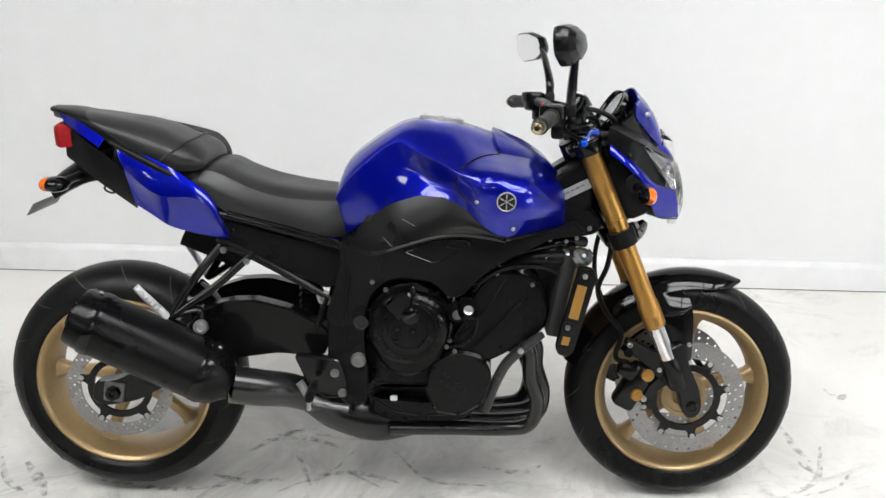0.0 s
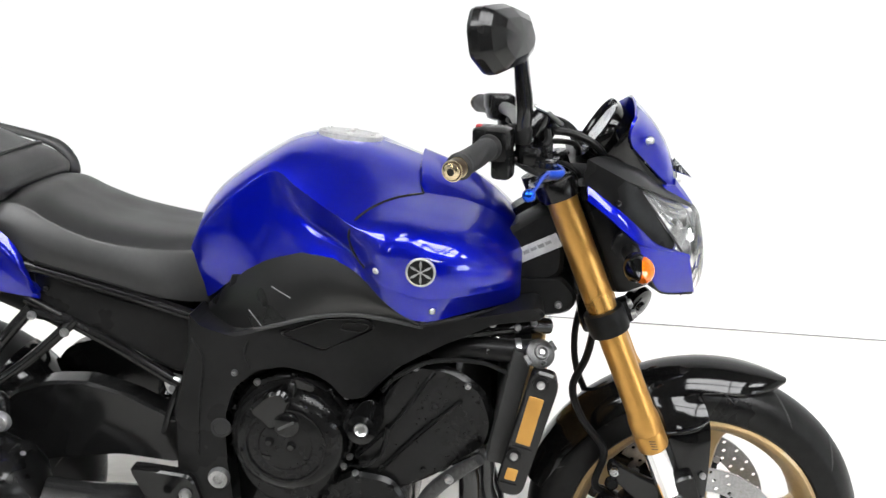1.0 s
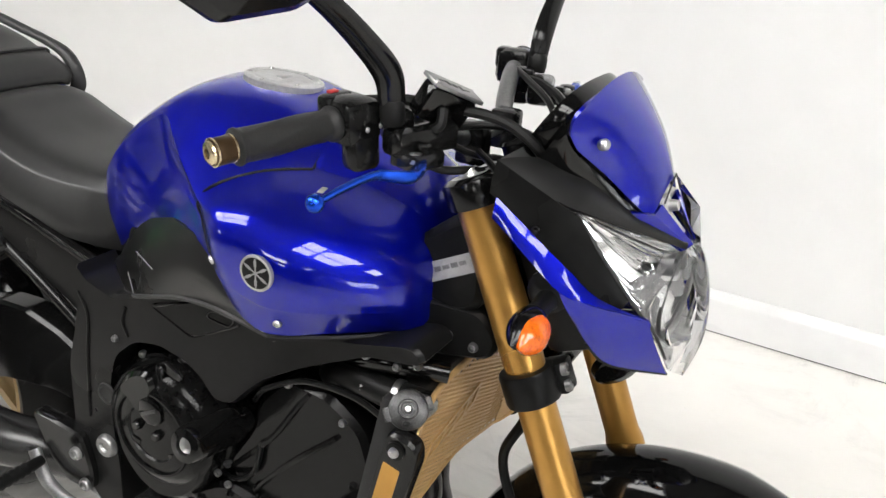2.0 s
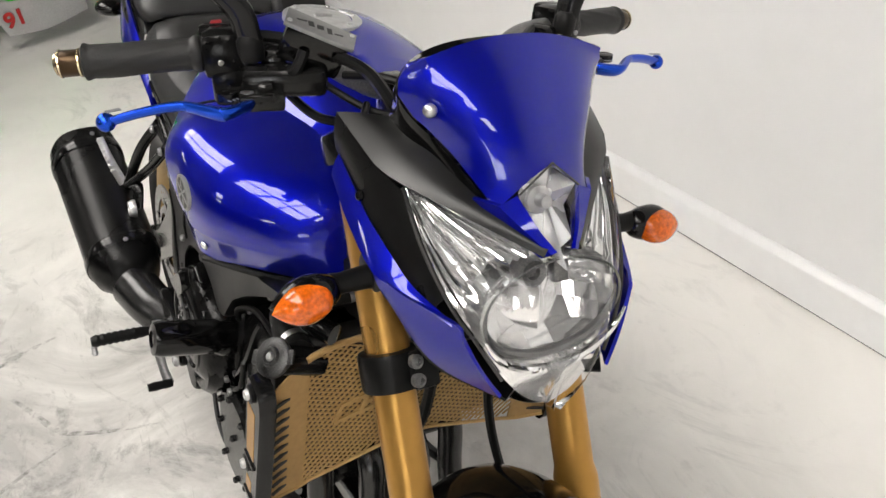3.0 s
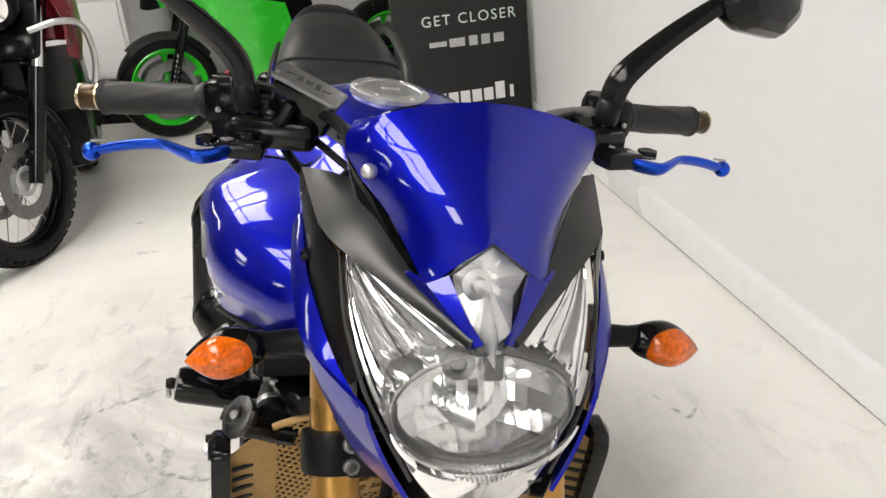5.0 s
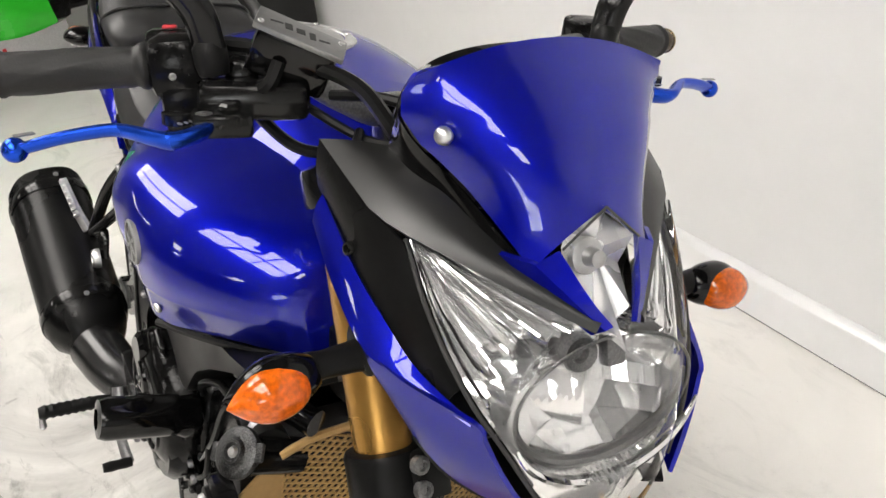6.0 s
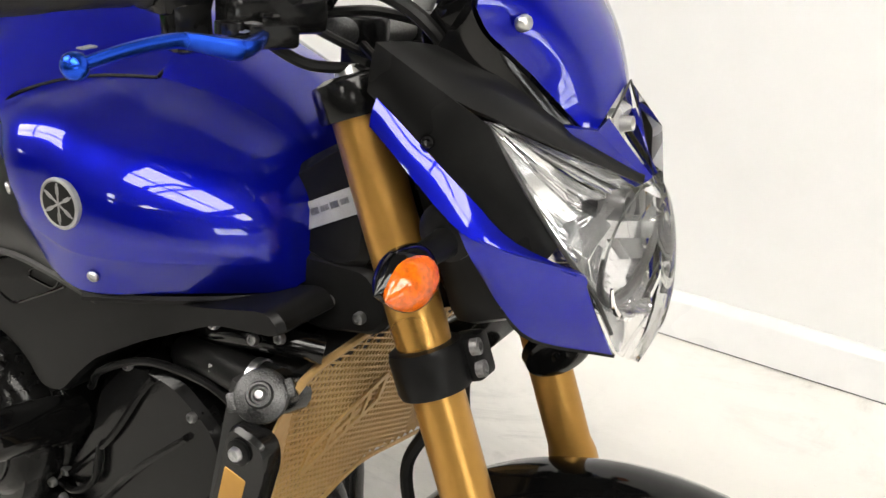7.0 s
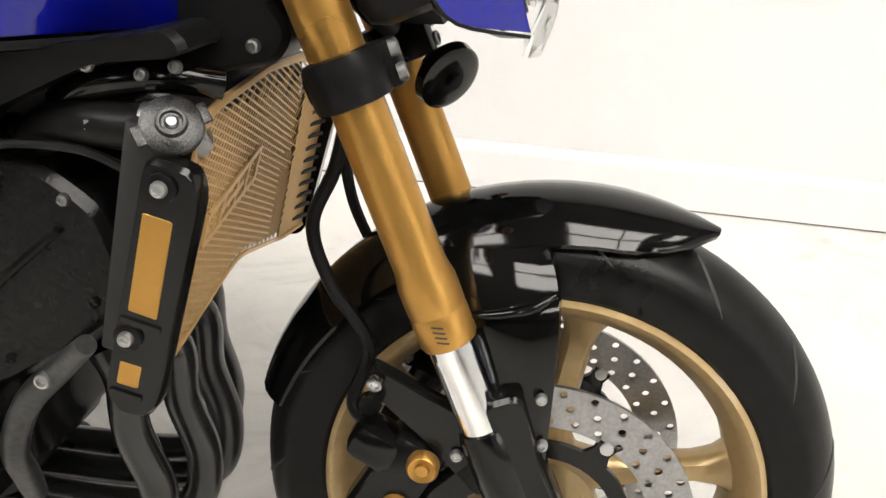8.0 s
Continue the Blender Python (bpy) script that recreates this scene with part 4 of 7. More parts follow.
    ce, cm = spline(edge, 54), spline(mid, 54)
    rows = []
    cross_f = (0, 0.13, 0.27, 0.40, 0.55, 0.70, 0.84, 1.0)
    cross_d = (0.003, 0.012, 0.005, 0.017, 0.009, 0.019, 0.007, 0.002)
    for n_row, (p, q) in enumerate(zip(cm, ce)):
        row = []
        for i in range(49):
            f = i / 48
            c = p + (q - p) * f
            up = min(1.0, max(0.0, (c[2] - 0.835) / 0.05))  # creased above, smooth at the chin
            dep = 0.006 + float(np.interp(f, cross_f, cross_d)) * up * min(1.0, n_row / 16)
            e = ((c[1] + 0.003) / 0.079) ** 2 + ((c[2] - 0.849) / 0.050) ** 2  # opening for the main bowl
            dep += 0.050 * min(1.0, max(0.0, (1.10 - e) / 0.16))
            row.append((c[0] - dep, c[1] * 0.97, c[2]))
        rows.append(row)
    grid([[(x, y * (1 if s < 0 else -1), z) for x, y, z in r] for r in rows], bm=bm)
    housing = part("lamp_reflector", bm, REFLECTOR, cowl, "bright creased lamp housing", smooth=5)
    for i in (6, 13, 19, 26, 40, 45):  # bright ridges that fan out from the upper corner
        line = [Vector((r[i][0] + 0.0015, r[i][1] * (1 if s < 0 else -1), r[i][2])) for r in rows[3:30:3]]
        part("housing_ridge", tube(line, [0.0005 + 0.0011 * math.sin(math.pi * min(1, 0.1 + k / 9)) for k in range(len(line))], 6, 24), CHROME, housing)

# round main reflector with stepped facets and its bezel
bm = bmesh.new()
COLS, WIDE, HIGH = 17, 0.077, 0.0485
yaw = [0.07 * math.sin(1.9 * k + 0.6) for k in range(COLS)]
for j in range(6):  # upright flutes in rows, each a flat mirror turned a little its own way
    z0, z1 = (HIGH * (-0.96 + 1.92 * q / 6) for q in (j, j + 1))
    for k in range(COLS):
        half = 0.154 / COLS / 2
        yc = -0.077 + half * (2 * k + 1)
        tip = 0.016 * (-1) ** j if k > 5 else 0.0  # the far half is cut in rows
        quad = []
        for y, z in ((yc - half, z0), (yc + half, z0), (yc + half, z1), (yc - half, z1)):
            room_y = WIDE * math.sqrt(max(0.0, 1 - (z / HIGH) ** 2))
            y = min(room_y, max(-room_y, y))
            mid_z = (z0 + z1) / 2
            deep = max(0.0, 1 - (yc / WIDE) ** 2 - (mid_z / HIGH) ** 2)
            slope_y, slope_z = 0.052 * 2 * yc / WIDE ** 2, 0.052 * 2 * mid_z / HIGH ** 2
            quad.append(bm.verts.new((1.390 - 0.052 * deep + (slope_y * 0.95 + yaw[k]) * (y - yc) + (slope_z * 0.95 + tip) * (z - mid_z), y - 0.003, 0.850 + z)))
        if abs(quad[0].co.y - quad[1].co.y) + abs(quad[2].co.y - quad[3].co.y) > 0.002:
            bm.faces.new(quad)
part("main_reflector", bm, REFLECTOR, cowl, "round fluted main reflector", smooth=0)
arc = [radians(172 + 196 * k / 24) for k in range(25)]
pts = [(1.390 - 0.10 * (0.075 * math.cos(a)) ** 2, 0.075 * math.cos(a), 0.849 + 0.050 * math.sin(a)) for a in arc]
part("reflector_ring", tube(pts, [0.0014 + 0.0038 * math.sin(math.pi * k / 24) for k in range(25)], 8, 60), GREYMETAL, cowl, "satin ring below the reflector")
pts = [(1.404 - 0.35 * (0.082 * math.cos(a)) ** 2, 0.0815 * math.cos(a), 0.8475 + 0.0560 * math.sin(a)) for a in (radians(192 + 156 * k / 24) for k in range(25))]
part("reflector_lip", tube(pts, [0.0012 + 0.0042 * math.sin(math.pi * k / 24) for k in range(25)], 8, 60), CHROME, cowl, "bright lip under the reflector")
pts = [(1.393 - 0.10 * (0.078 * math.cos(a)) ** 2, 0.078 * math.cos(a), 0.849 + 0.051 * math.sin(a)) for a in (radians(-40 + 260 * k / 32) for k in range(33))]
part("reflector_edge", tube(pts, 0.0012, 6, 70), GREYMETAL, cowl, "thin dull edge over the reflector")
part("bulb_neck", slab(pose(1.386, 0.004, 0.887, 0, -12, 0), 0.012, 0.017, 0.026, 0.003), GREYMETAL, cowl, "dull neck below the position lamp")
part("bulb", lathe([(0.0002, 0.004), (0.006, 0.004), (0.007, 0.010), (0.0125, 0.012), (0.014, 0.008), (0.014, -0.01), (0.0002, -0.011)], (1.378, -0.024, 0.887), (1, -0.1, 0.15), 24), GREYMETAL, cowl, "grey bulb holder")
# small position lamp in a diamond
dia = [(1.366, 0.0, 0.984), (1.366, -0.033, 0.958), (1.388, -0.018, 0.915), (1.410, 0.0, 0.893), (1.388, 0.018, 0.915), (1.366, 0.033, 0.958)]
c = Vector((1.398, 0, 0.952))
bm = bmesh.new()
v = [bm.verts.new(p) for p in dia]
f = bm.verts.new(c)
for i in range(6):
    bm.faces.new((v[i], v[(i + 1) % 6], f))
pl = part("position_lamp", bm, LENS, cowl, "clear diamond-shaped position lamp", smooth=20)
pl.visible_shadow = False
bm = bmesh.new()
v = [bm.verts.new((p[0] - 0.004, p[1] * 0.95, p[2])) for p in dia]
for i in range(6):
    q = bm.verts.new(((v[i].co + v[(i + 1) % 6].co) / 2 + Vector((-0.014, 0, 0))) * 0.999)
    w = bm.verts.new((1.358, 0, 0.950)) if i == 0 else w
    bm.faces.new((v[i], q, w))
    bm.faces.new((q, v[(i + 1) % 6], w))
part("position_reflector", bm, material("pale_reflector", rgb(0.8), 0.25, metal=0.6, vary=0.05), cowl, smooth=5)
part("position_bulb", lathe([(0.0002, 0.012), (0.006, 0.01), (0.007, 0.0), (0.013, -0.002), (0.013, -0.008)], (1.367, -0.010, 0.950), (1, 0, 0.2), 16), ALU, cowl)
for a, b in ((dia[5], dia[0]), (dia[0], dia[1])):
    part("position_rim", tube([a, b], 0.0010, 6), INK, cowl)

# front indicators
for s in SIDES:
    o = Vector((1.288, s * 0.206, 0.855))
    m = frame_of(o, (0, s, -0.10), (0, 0, 1))
    def ellipsoid(sx, sy, lo, hi):
        rows = []
        for k in range(19):
            f = k / 18
            z = lo + (hi - lo) * f
            r = max(0.0, 1 - abs(2 * f - 1) ** (2.0 if f < 0.5 else 1.7)) ** (0.42 if f < 0.5 else 0.92)
            r = max(r, 0.02)
            rows.append([m @ Vector((sx * r * math.cos(a), sy * r * math.sin(a), z)) for a in (2 * math.pi * q / 20 for q in range(20))])
        return grid(rows, close=True, cap=True)
    ind = part("indicator", ellipsoid(0.0185, 0.0210, -0.034, 0.037), GLOSS, BIKE, "orange front indicator on a black stalk")
    bm = ellipsoid(0.0172, 0.0200, -0.022, 0.0375)
    for vv in bm.verts:
        vv.co += Vector((0.0095, 0, -0.0015))
    part("indicator_lens", bm, AMBER, ind, "orange indicator lens")
    bm = lathe([(0.014, -0.070), (0.012, -0.060), (0.0105, -0.035), (0.0125, -0.02)], o + Vector((-0.003, 0, 0.003)), (0, s, -0.05), 16)
    lathe([(0.0002, 0.0), (0.024, 0.0), (0.024, 0.010), (0.016, 0.016)], Vector((1.283, s * 0.128, 0.868)), (0, s, 0), 20, bm)
    part("indicator_stalk", bm, BLACK, ind)

# ---- instruments ----
o, ax = Vector((1.241, 0.0, 1.027)), Vector((-0.83, 0, 0.55)).normalized()
face = frame_of(o, ax)
rows = []
for q, h in ((0.10, -0.052), (0.45, -0.050), (0.72, -0.042), (0.90, -0.026), (0.985, -0.008), (1.0, 0.004), (0.985, 0.009), (0.95, 0.007), (0.92, 0.002), (0.10, 0.002)):
    ring = []
    for k in range(48):
        a = 2 * math.pi * k / 48
        ca, sa = math.cos(a), math.sin(a)
        ring.append(face @ Vector((0.093 * q * math.copysign(abs(ca) ** 0.7, ca), 0.053 * q * math.copysign(abs(sa) ** 0.7, sa), h)))
    rows.append(ring)
pod = grid(rows, close=True, cap=True)
inst = part("instrument", pod, GLOSS, BIKE, "wide black instrument pod behind the screen")
part("dial", lathe([(0.0002, 0.004), (0.046, 0.004)], o, ax, 32), material("dial_glass", rgb(0.25, 0.26, 0.27), 0.15, coat=1.0), inst)
bm = slab(pose(1.262, 0.062, 1.012, 0, 28, 0), 0.04, 0.07, 0.07, 0.012)
part("instrument_case", bm, BLACK, inst)
part("instrument_stay", slab(pose(1.275, 0, 0.985), 0.07, 0.14, 0.035, 0.01), BLACK, inst)

# ---- handlebar ----
BAR = [(1.029, -0.338, 1.021), (1.070, -0.215, 1.031), (1.098, -0.135, 1.030), (1.115, -0.085, 1.005), (1.130, -0.055, 0.993), (1.135, 0.0, 0.993)]
bar_pts = BAR + [(x, -y, z) for x, y, z in BAR[-2::-1]]
bar = part("handlebar", tube(bar_pts, 0.0115, 14, 60), GREYMETAL, BIKE, "grey tubular handlebar")
for s in SIDES:
    part("bar_riser", slab(pose(1.137, s * 0.045, 0.985), 0.036, 0.03, 0.05, 0.006), SATIN, bar)
    g0, g1 = Vector((1.066, s * 0.228, 1.030)), Vector((1.029, s * 0.338, 1.021))
    d = (g1 - g0).normalized()
    L = (g1 - g0).length
    mg = frame_of(g0, d)
    rows = []
    for k in range(49):
        f = k / 48
        r = float(np.interp(f, (0, 0.03, 0.06, 0.09, 0.93, 0.96, 0.985, 1), (0.0175, 0.0192, 0.0182, 0.0157, 0.0168, 0.0185, 0.0185, 0.0148)))
        rib = 0.0011 if 0.12 < f < 0.90 else 0.0
        rows.append([mg @ Vector(((r + rib * max(0.0, math.cos(5 * a - s * 9 * f)) ** 3) * math.cos(a), (r + rib * max(0.0, math.cos(5 * a - s * 9 * f)) ** 3) * math.sin(a), L * f)) for a in (2 * math.pi * q / 40 for q in range(40))])
    grip = part("grip", grid(rows, close=True, cap=True), GRIP, bar, "black rubber handlebar grip with slanting ribs")
    e = part("bar_end", lathe([(0.0128, 0), (0.0134, 0.002), (0.0134, 0.021), (0.0124, 0.0235), (0.006, 0.024), (0.0055, 0.020), (0.0002, 0.020)], g1, d, 28), BROWN, bar, "bronze bar end with thin brass rings")
    for q in (0.0022, 0.0212):
        part("ring", lathe([(0.0128, q - 0.0011), (0.0142, q - 0.0009), (0.0142, q + 0.0009), (0.0128, q + 0.0011)], g1, d, 28, close=True), BRASS, e)
    part("cap", lathe([(0.0118, 0.0232), (0.0110, 0.0256), (0.0078, 0.0272), (0.0050, 0.0272), (0.0046, 0.0235)], g1, d, 28), BRASS, e, "brass cap")
    part("bar_end_socket", lathe([(0.0002, 0.0242), (0.0048, 0.0242)], g1, d, 16), INK, e)
    # switch block
    c = g0 - d * 0.022
    sw = part("switch_block", slab(frame_of(c, d), 0.052, 0.050, 0.046, 0.012), ENGINE, bar)
    part("cable_elbow", slab(frame_of(c + Vector((0.012, 0, -0.030)), d), 0.030, 0.042, 0.034, 0.008), ENGINE, bar)
    part("switch_hood", slab(frame_of(c + Vector((-0.018, 0, 0.010)), d), 0.022, 0.03, 0.04, 0.006), ENGINE, bar)
    for k in range(2):
        part("switch_screw", bolt(c + Vector((0.027, s * 0.012 * (k * 2 - 1), -0.004)), (1, 0, 0), 0.003, 0.002), STEEL, bar)
    if s < 0:
        part("switch", slab(frame_of(c + Vector((-0.024, 0, 0.022)), d), 0.008, 0.010, 0.012, 0.002), material("red_switch", rgb(0.5, 0.02, 0.03), 0.4), sw, "red engine stop switch")
    # master cylinder and lever
    c = Vector((1.132, s * 0.165, 1.020))
    mc = part("master_cylinder", slab(pose(c.x, c.y, c.z - 0.006, 0, 0, s * 18), 0.034, 0.085, 0.030, 0.008), SATIN, bar)
    part("bar_clamp", slab(pose(c.x - 0.03, c.y, c.z + 0.004, 0, 0, s * 18), 0.036, 0.026, 0.036, 0.008), SATIN, bar)
    part("lever_mount", slab(pose(1.150, s * 0.196, 1.002, 0, 0, s * 14), 0.030, 0.045, 0.018, 0.004), SATIN, bar)
    part("lever_nut", lathe([(0.008, 0), (0.008, 0.005), (0.006, 0.007)], (1.150, s * 0.190, 1.010), (0, 0, 1), 6), SATIN, bar)
    LV = [(1.148, -0.200, 1.001), (1.159, -0.216, 0.998), (1.165, -0.236, 0.996), (1.158, -0.250, 0.998), (1.146, -0.266, 1.001), (1.141, -0.280, 1.001), (1.133, -0.307, 0.996), (1.124, -0.333, 0.988)]
    lever = part("lever", tube(mir(LV, s), [0.009, 0.0112, 0.0108, 0.0095, 0.0080, 0.0076, 0.0072, 0.0066], 12, 44, flat=0.55), BLUE_ANO, bar, "blue anodised lever")
    bm = bmesh.new()
    bmesh.ops.create_uvsphere(bm, u_segments=16, v_segments=10, radius=0.0092)
    bm.transform(pose(1.122, s * 0.337, 0.987))
    part("lever_ball", bm, BLUE_ANO, lever)
    part("lever_slot", slab(frame_of((1.125, s * 0.330, 0.9985), (0.05, 0, 1), (0.25, s * 0.9, 0)), 0.005, 0.014, 0.001, 0), SILVERPRINT, lever)
    part("pivot_bolt", lathe([(0.0065, 0), (0.0065, 0.006), (0.003, 0.007), (0.0028, 0.004), (0.0002, 0.004)], (1.152, s * 0.210, 1.005), (0, 0, 1), 14), STEEL, lever)
    bm = lathe([(0.0105, 0), (0.0105, 0.008), (0.007, 0.009)], (1.147, s * 0.229, 1.004), (0, 0, 1), 12)
    part("lever_adjuster", bm, SATIN, lever)
    for k in range(4):
        part("adjuster_mark", slab(pose(1.1535 + 0.002 * k, s * (0.216 + 0.0045 * k), 1.0068, 0, 0, 25), 0.0045, 0.0016, 0.001, 0), SILVERPRINT, lever)
    # mirror
    st = [(1.112, -0.192, 1.050), (1.112, -0.205, 1.085), (1.107, -0.250, 1.125), (1.102, -0.300, 1.160), (1.096, -0.330, 1.176)]
    mr = part("mirror", tube(mir(st, s), [0.0140, 0.0150, 0.0132, 0.0115, 0.0092], 10, 30, flat=0.6), SATIN, BIKE, "black mirror on a long curved stem")
    part("mirror_boot", lathe([(0.012, -0.014), (0.0135, -0.006), (0.0135, 0.006), (0.010, 0.012)], (1.112, s * 0.192, 1.045), (0, s * 0.15, 1), 16), RUBBER, mr)
    # head: a shallow pointed bowl, its glass towards the rider
    ex = Vector((-0.42, s * 0.90, 0.03)).normalized()
    nz = Vector((0.90, s * 0.42, 0.12)).normalized()
    ez = nz.cross(ex) if nz.cross(ex).z > 0 else -nz.cross(ex)
    hc = Vector((1.074, s * 0.366, 1.186 if s < 0 else 1.170))
    out = rounded([Vector(q) for q in ((-0.080, 0.000), (-0.062, 0.034), (0.000, 0.046), (0.066, 0.040), (0.080, 0.016), (0.076, -0.022), (0.036, -0.048), (-0.040, -0.036), (-0.074, -0.018))], 0.007, 3)
    rows = []
    for dep, sc in ((-0.006, 0.96), (0.0, 1.0), (0.010, 0.99), (0.022, 0.86), (0.031, 0.58), (0.034, 0.2)):
        rows.append([hc + (ex * p.x + ez * p.y) * sc * 0.9 + nz * dep for p in out])
    bm = grid(rows, close=True, cap=True)
    head = part("mirror_head", bm, SATIN, mr, "black plastic mirror shell", smooth=18)
    bm = bmesh.new()
    vs = [bm.verts.new(hc + (ex * p.x + ez * p.y) * 0.83 - nz * 0.0075) for p in out]
    bm.faces.new(vs)
    part("mirror_glass", bm, MIRROR, head, "clear mirror glass", smooth=0)
# fluid reservoir with a grey engraved lid, on the right
m = frame_of((1.1505, -0.133, 1.0650), (0.445, 0.190, 0.875), (-0.81, 0.48, 0.31))
res = part("brake_reservoir", slab(m @ pose(0, 0, -0.022), 0.064, 0.024, 0.040, 0.005), GLOSS, BIKE, "black brake fluid reservoir with an engraved grey lid")
lid = part("reservoir_lid", slab(m, 0.071, 0.0275, 0.005, 0.0012), material("grey_anodised_lid", rgb(0.24), 0.32, metal=0.85, bump=0.1, bump_scale=600), res, "grey metal lid")
for q, (w, h) in enumerate(((0.010, 0.002), (0.006, 0.008), (0.007, 0.0065), (0.005, 0.009), (0.009, 0.002))):
    part("lid_mark", slab(m @ pose(-0.020 + 0.0095 * q, 0.0, 0.0026, 0, 0, 14), w, h, 0.0003, 0), INK, lid)
for q in SIDES:
    part("bolt", bolt(m @ Vector((q * 0.031, q * 0.008, 0.0025)), m.to_3x3() @ Vector((0, 0, 1)), 0.0026, 0.0012), STEEL, lid)
part("reservoir_hose", tube([(1.148, -0.150, 1.045), (1.150, -0.158, 1.030), (1.140, -0.165, 1.022)], 0.006, 8, 12), RUBBER, res)
# hoses and cables
def cable(pts, r, label="", mat=None):
    return part("hose", tube(pts, r, 8, 8 * len(pts)), mat or RUBBER, BIKE, label)
cable([(1.080, -0.195, 1.050), (1.105, -0.157, 1.049), (1.135, -0.132, 1.043), (1.190, -0.105, 1.034), (1.232, -0.095, 1.011), (1.250, -0.075, 0.970), (1.255, -0.05, 0.90)], 0.0062, "black clutch and throttle cable in a smooth sleeve")
cable([(1.10, -0.16, 1.000), (1.140, -0.135, 0.975), (1.175, -0.10, 0.970), (1.205, -0.075, 0.94), (1.215, -0.06, 0.88)], 0.005)
cable([(1.12, -0.13, 1.010), (1.160, -0.09, 0.985), (1.190, -0.06, 0.975), (1.21, -0.03, 0.93)], 0.004)
cable([(1.255, -0.045, 0.72), (1.243, -0.05, 0.645), (1.222, -0.055, 0.586), (1.243, -0.065, 0.53), (1.282, -0.075, 0.478), (1.270, -0.085, 0.42), (1.295, -0.10, 0.405)], 0.0068, "black rubber brake hose")
cable([(1.24, 0.045, 0.73), (1.228, 0.045, 0.65), (1.235, 0.05, 0.58), (1.262, 0.06, 0.51), (1.28, 0.08, 0.44)], 0.0062)
cable([(1.10, 0.17, 1.025), (1.15, 0.13, 1.028), (1.20, 0.08, 1.015), (1.23, 0.04, 0.96)], 0.006)
cable([(1.13, -0.10, 1.012), (1.17, -0.07, 1.016), (1.205, -0.03, 1.0), (1.20, 0.0, 0.95)], 0.0045)
cable([(1.165, -0.09, 0.99), (1.20, -0.11, 0.975), (1.215, -0.10, 0.93)], 0.004)
cable([(1.07, 0.19, 1.038), (1.13, 0.12, 1.034), (1.19, 0.06, 1.016), (1.22, 0.03, 0.96)], 0.0045)
# ignition lock and clamp top
part("ignition_lock", lathe([(0.018, -0.02), (0.020, 0), (0.020, 0.03), (0.016, 0.034), (0.0002, 0.034)], (1.185, 0, 0.955), (-0.38, 0, 0.92), 20), SATIN, BIKE)
# headstock box with its sticker, both sides
for s in SIDES:
    bm = plate([(1.078, 0.848), (1.100, 0.876), (1.162, 0.914), (1.190, 0.900), (1.190, 0.800), (1.150, 0.784), (1.092, 0.796)], s * 0.094, s * 0.03, 0.020, 0.009)
    for v in bm.verts:  # the outer face widens towards the front
        if abs(v.co.y) > 0.06:
            v.co.y += s * (v.co.x - 1.12) * 0.12
    box = part("headstock_cover", bm, BLACK, BIKE, "black rounded cover beside the steering head")
    if s < 0:
        m = frame_of((1.147, -0.0985, 0.8465), (-0.12, -0.99, 0), (-0.47, 0, 0.88))
        lab = part("label", slab(m, 0.074, 0.024, 0.0014, 0), material("silver_sticker", rgb(0.33), 0.42, metal=0.3, vary=0.15, scale=300), box, "white sticker with unreadable small print")
        for q in range(4):
            part("print_bar", slab(m @ pose(-0.020 + 0.013 * q, 0.002, 0.0009), 0.010, 0.006 - 0.001 * (q % 2), 0.0004, 0), GREYMETAL, lab)
# horn
horn = part("horn", lathe([(0.0002, 0.014), (0.008, 0.014), (0.010, 0.009), (0.026, 0.010), (0.033, 0.006), (0.034, -0.004), (0.018, -0.02), (0.0002, -0.022)], (1.330, 0.024, 0.718), (0.62, -0.55, -0.35), 32), GLOSS, BIKE, "black round horn")


# ---- seats and tail ----
SEAT = [
    (0.236, 0.872, (0.060, 0.872), (0.098, 0.870), (0.106, 0.867), (0.118, 0.860), (0.118, 0.846)),
    (0.262, 0.898, (0.065, 0.896), (0.102, 0.888), (0.112, 0.881), (0.127, 0.858), (0.126, 0.832)),
    (0.305, 0.903, (0.070, 0.899), (0.110, 0.884), (0.120, 0.872), (0.136, 0.838), (0.134, 0.800)),
    (0.346, 0.882, (0.075, 0.879), (0.116, 0.864), (0.126, 0.853), (0.140, 0.818), (0.137, 0.786)),
    (0.401, 0.861, (0.080, 0.858), (0.119, 0.842), (0.129, 0.831), (0.140, 0.800), (0.138, 0.772)),
    (0.457, 0.848, (0.080, 0.845), (0.117, 0.829), (0.127, 0.818), (0.138, 0.788), (0.138, 0.758)),
    (0.514, 0.839, (0.076, 0.836), (0.110, 0.822), (0.120, 0.811), (0.134, 0.778), (0.136, 0.744)),
    (0.562, 0.834, (0.068, 0.832), (0.096, 0.818), (0.105, 0.806), (0.114, 0.768), (0.114, 0.730)),
    (0.600, 0.830, (0.062, 0.828), (0.084, 0.815), (0.092, 0.803), (0.096, 0.764), (0.090, 0.722)),
]
part("rider_seat", half_loft(SEAT, 40, 36, 0.9), LEATHER, BIKE, "black vinyl rider's seat", smooth=60)
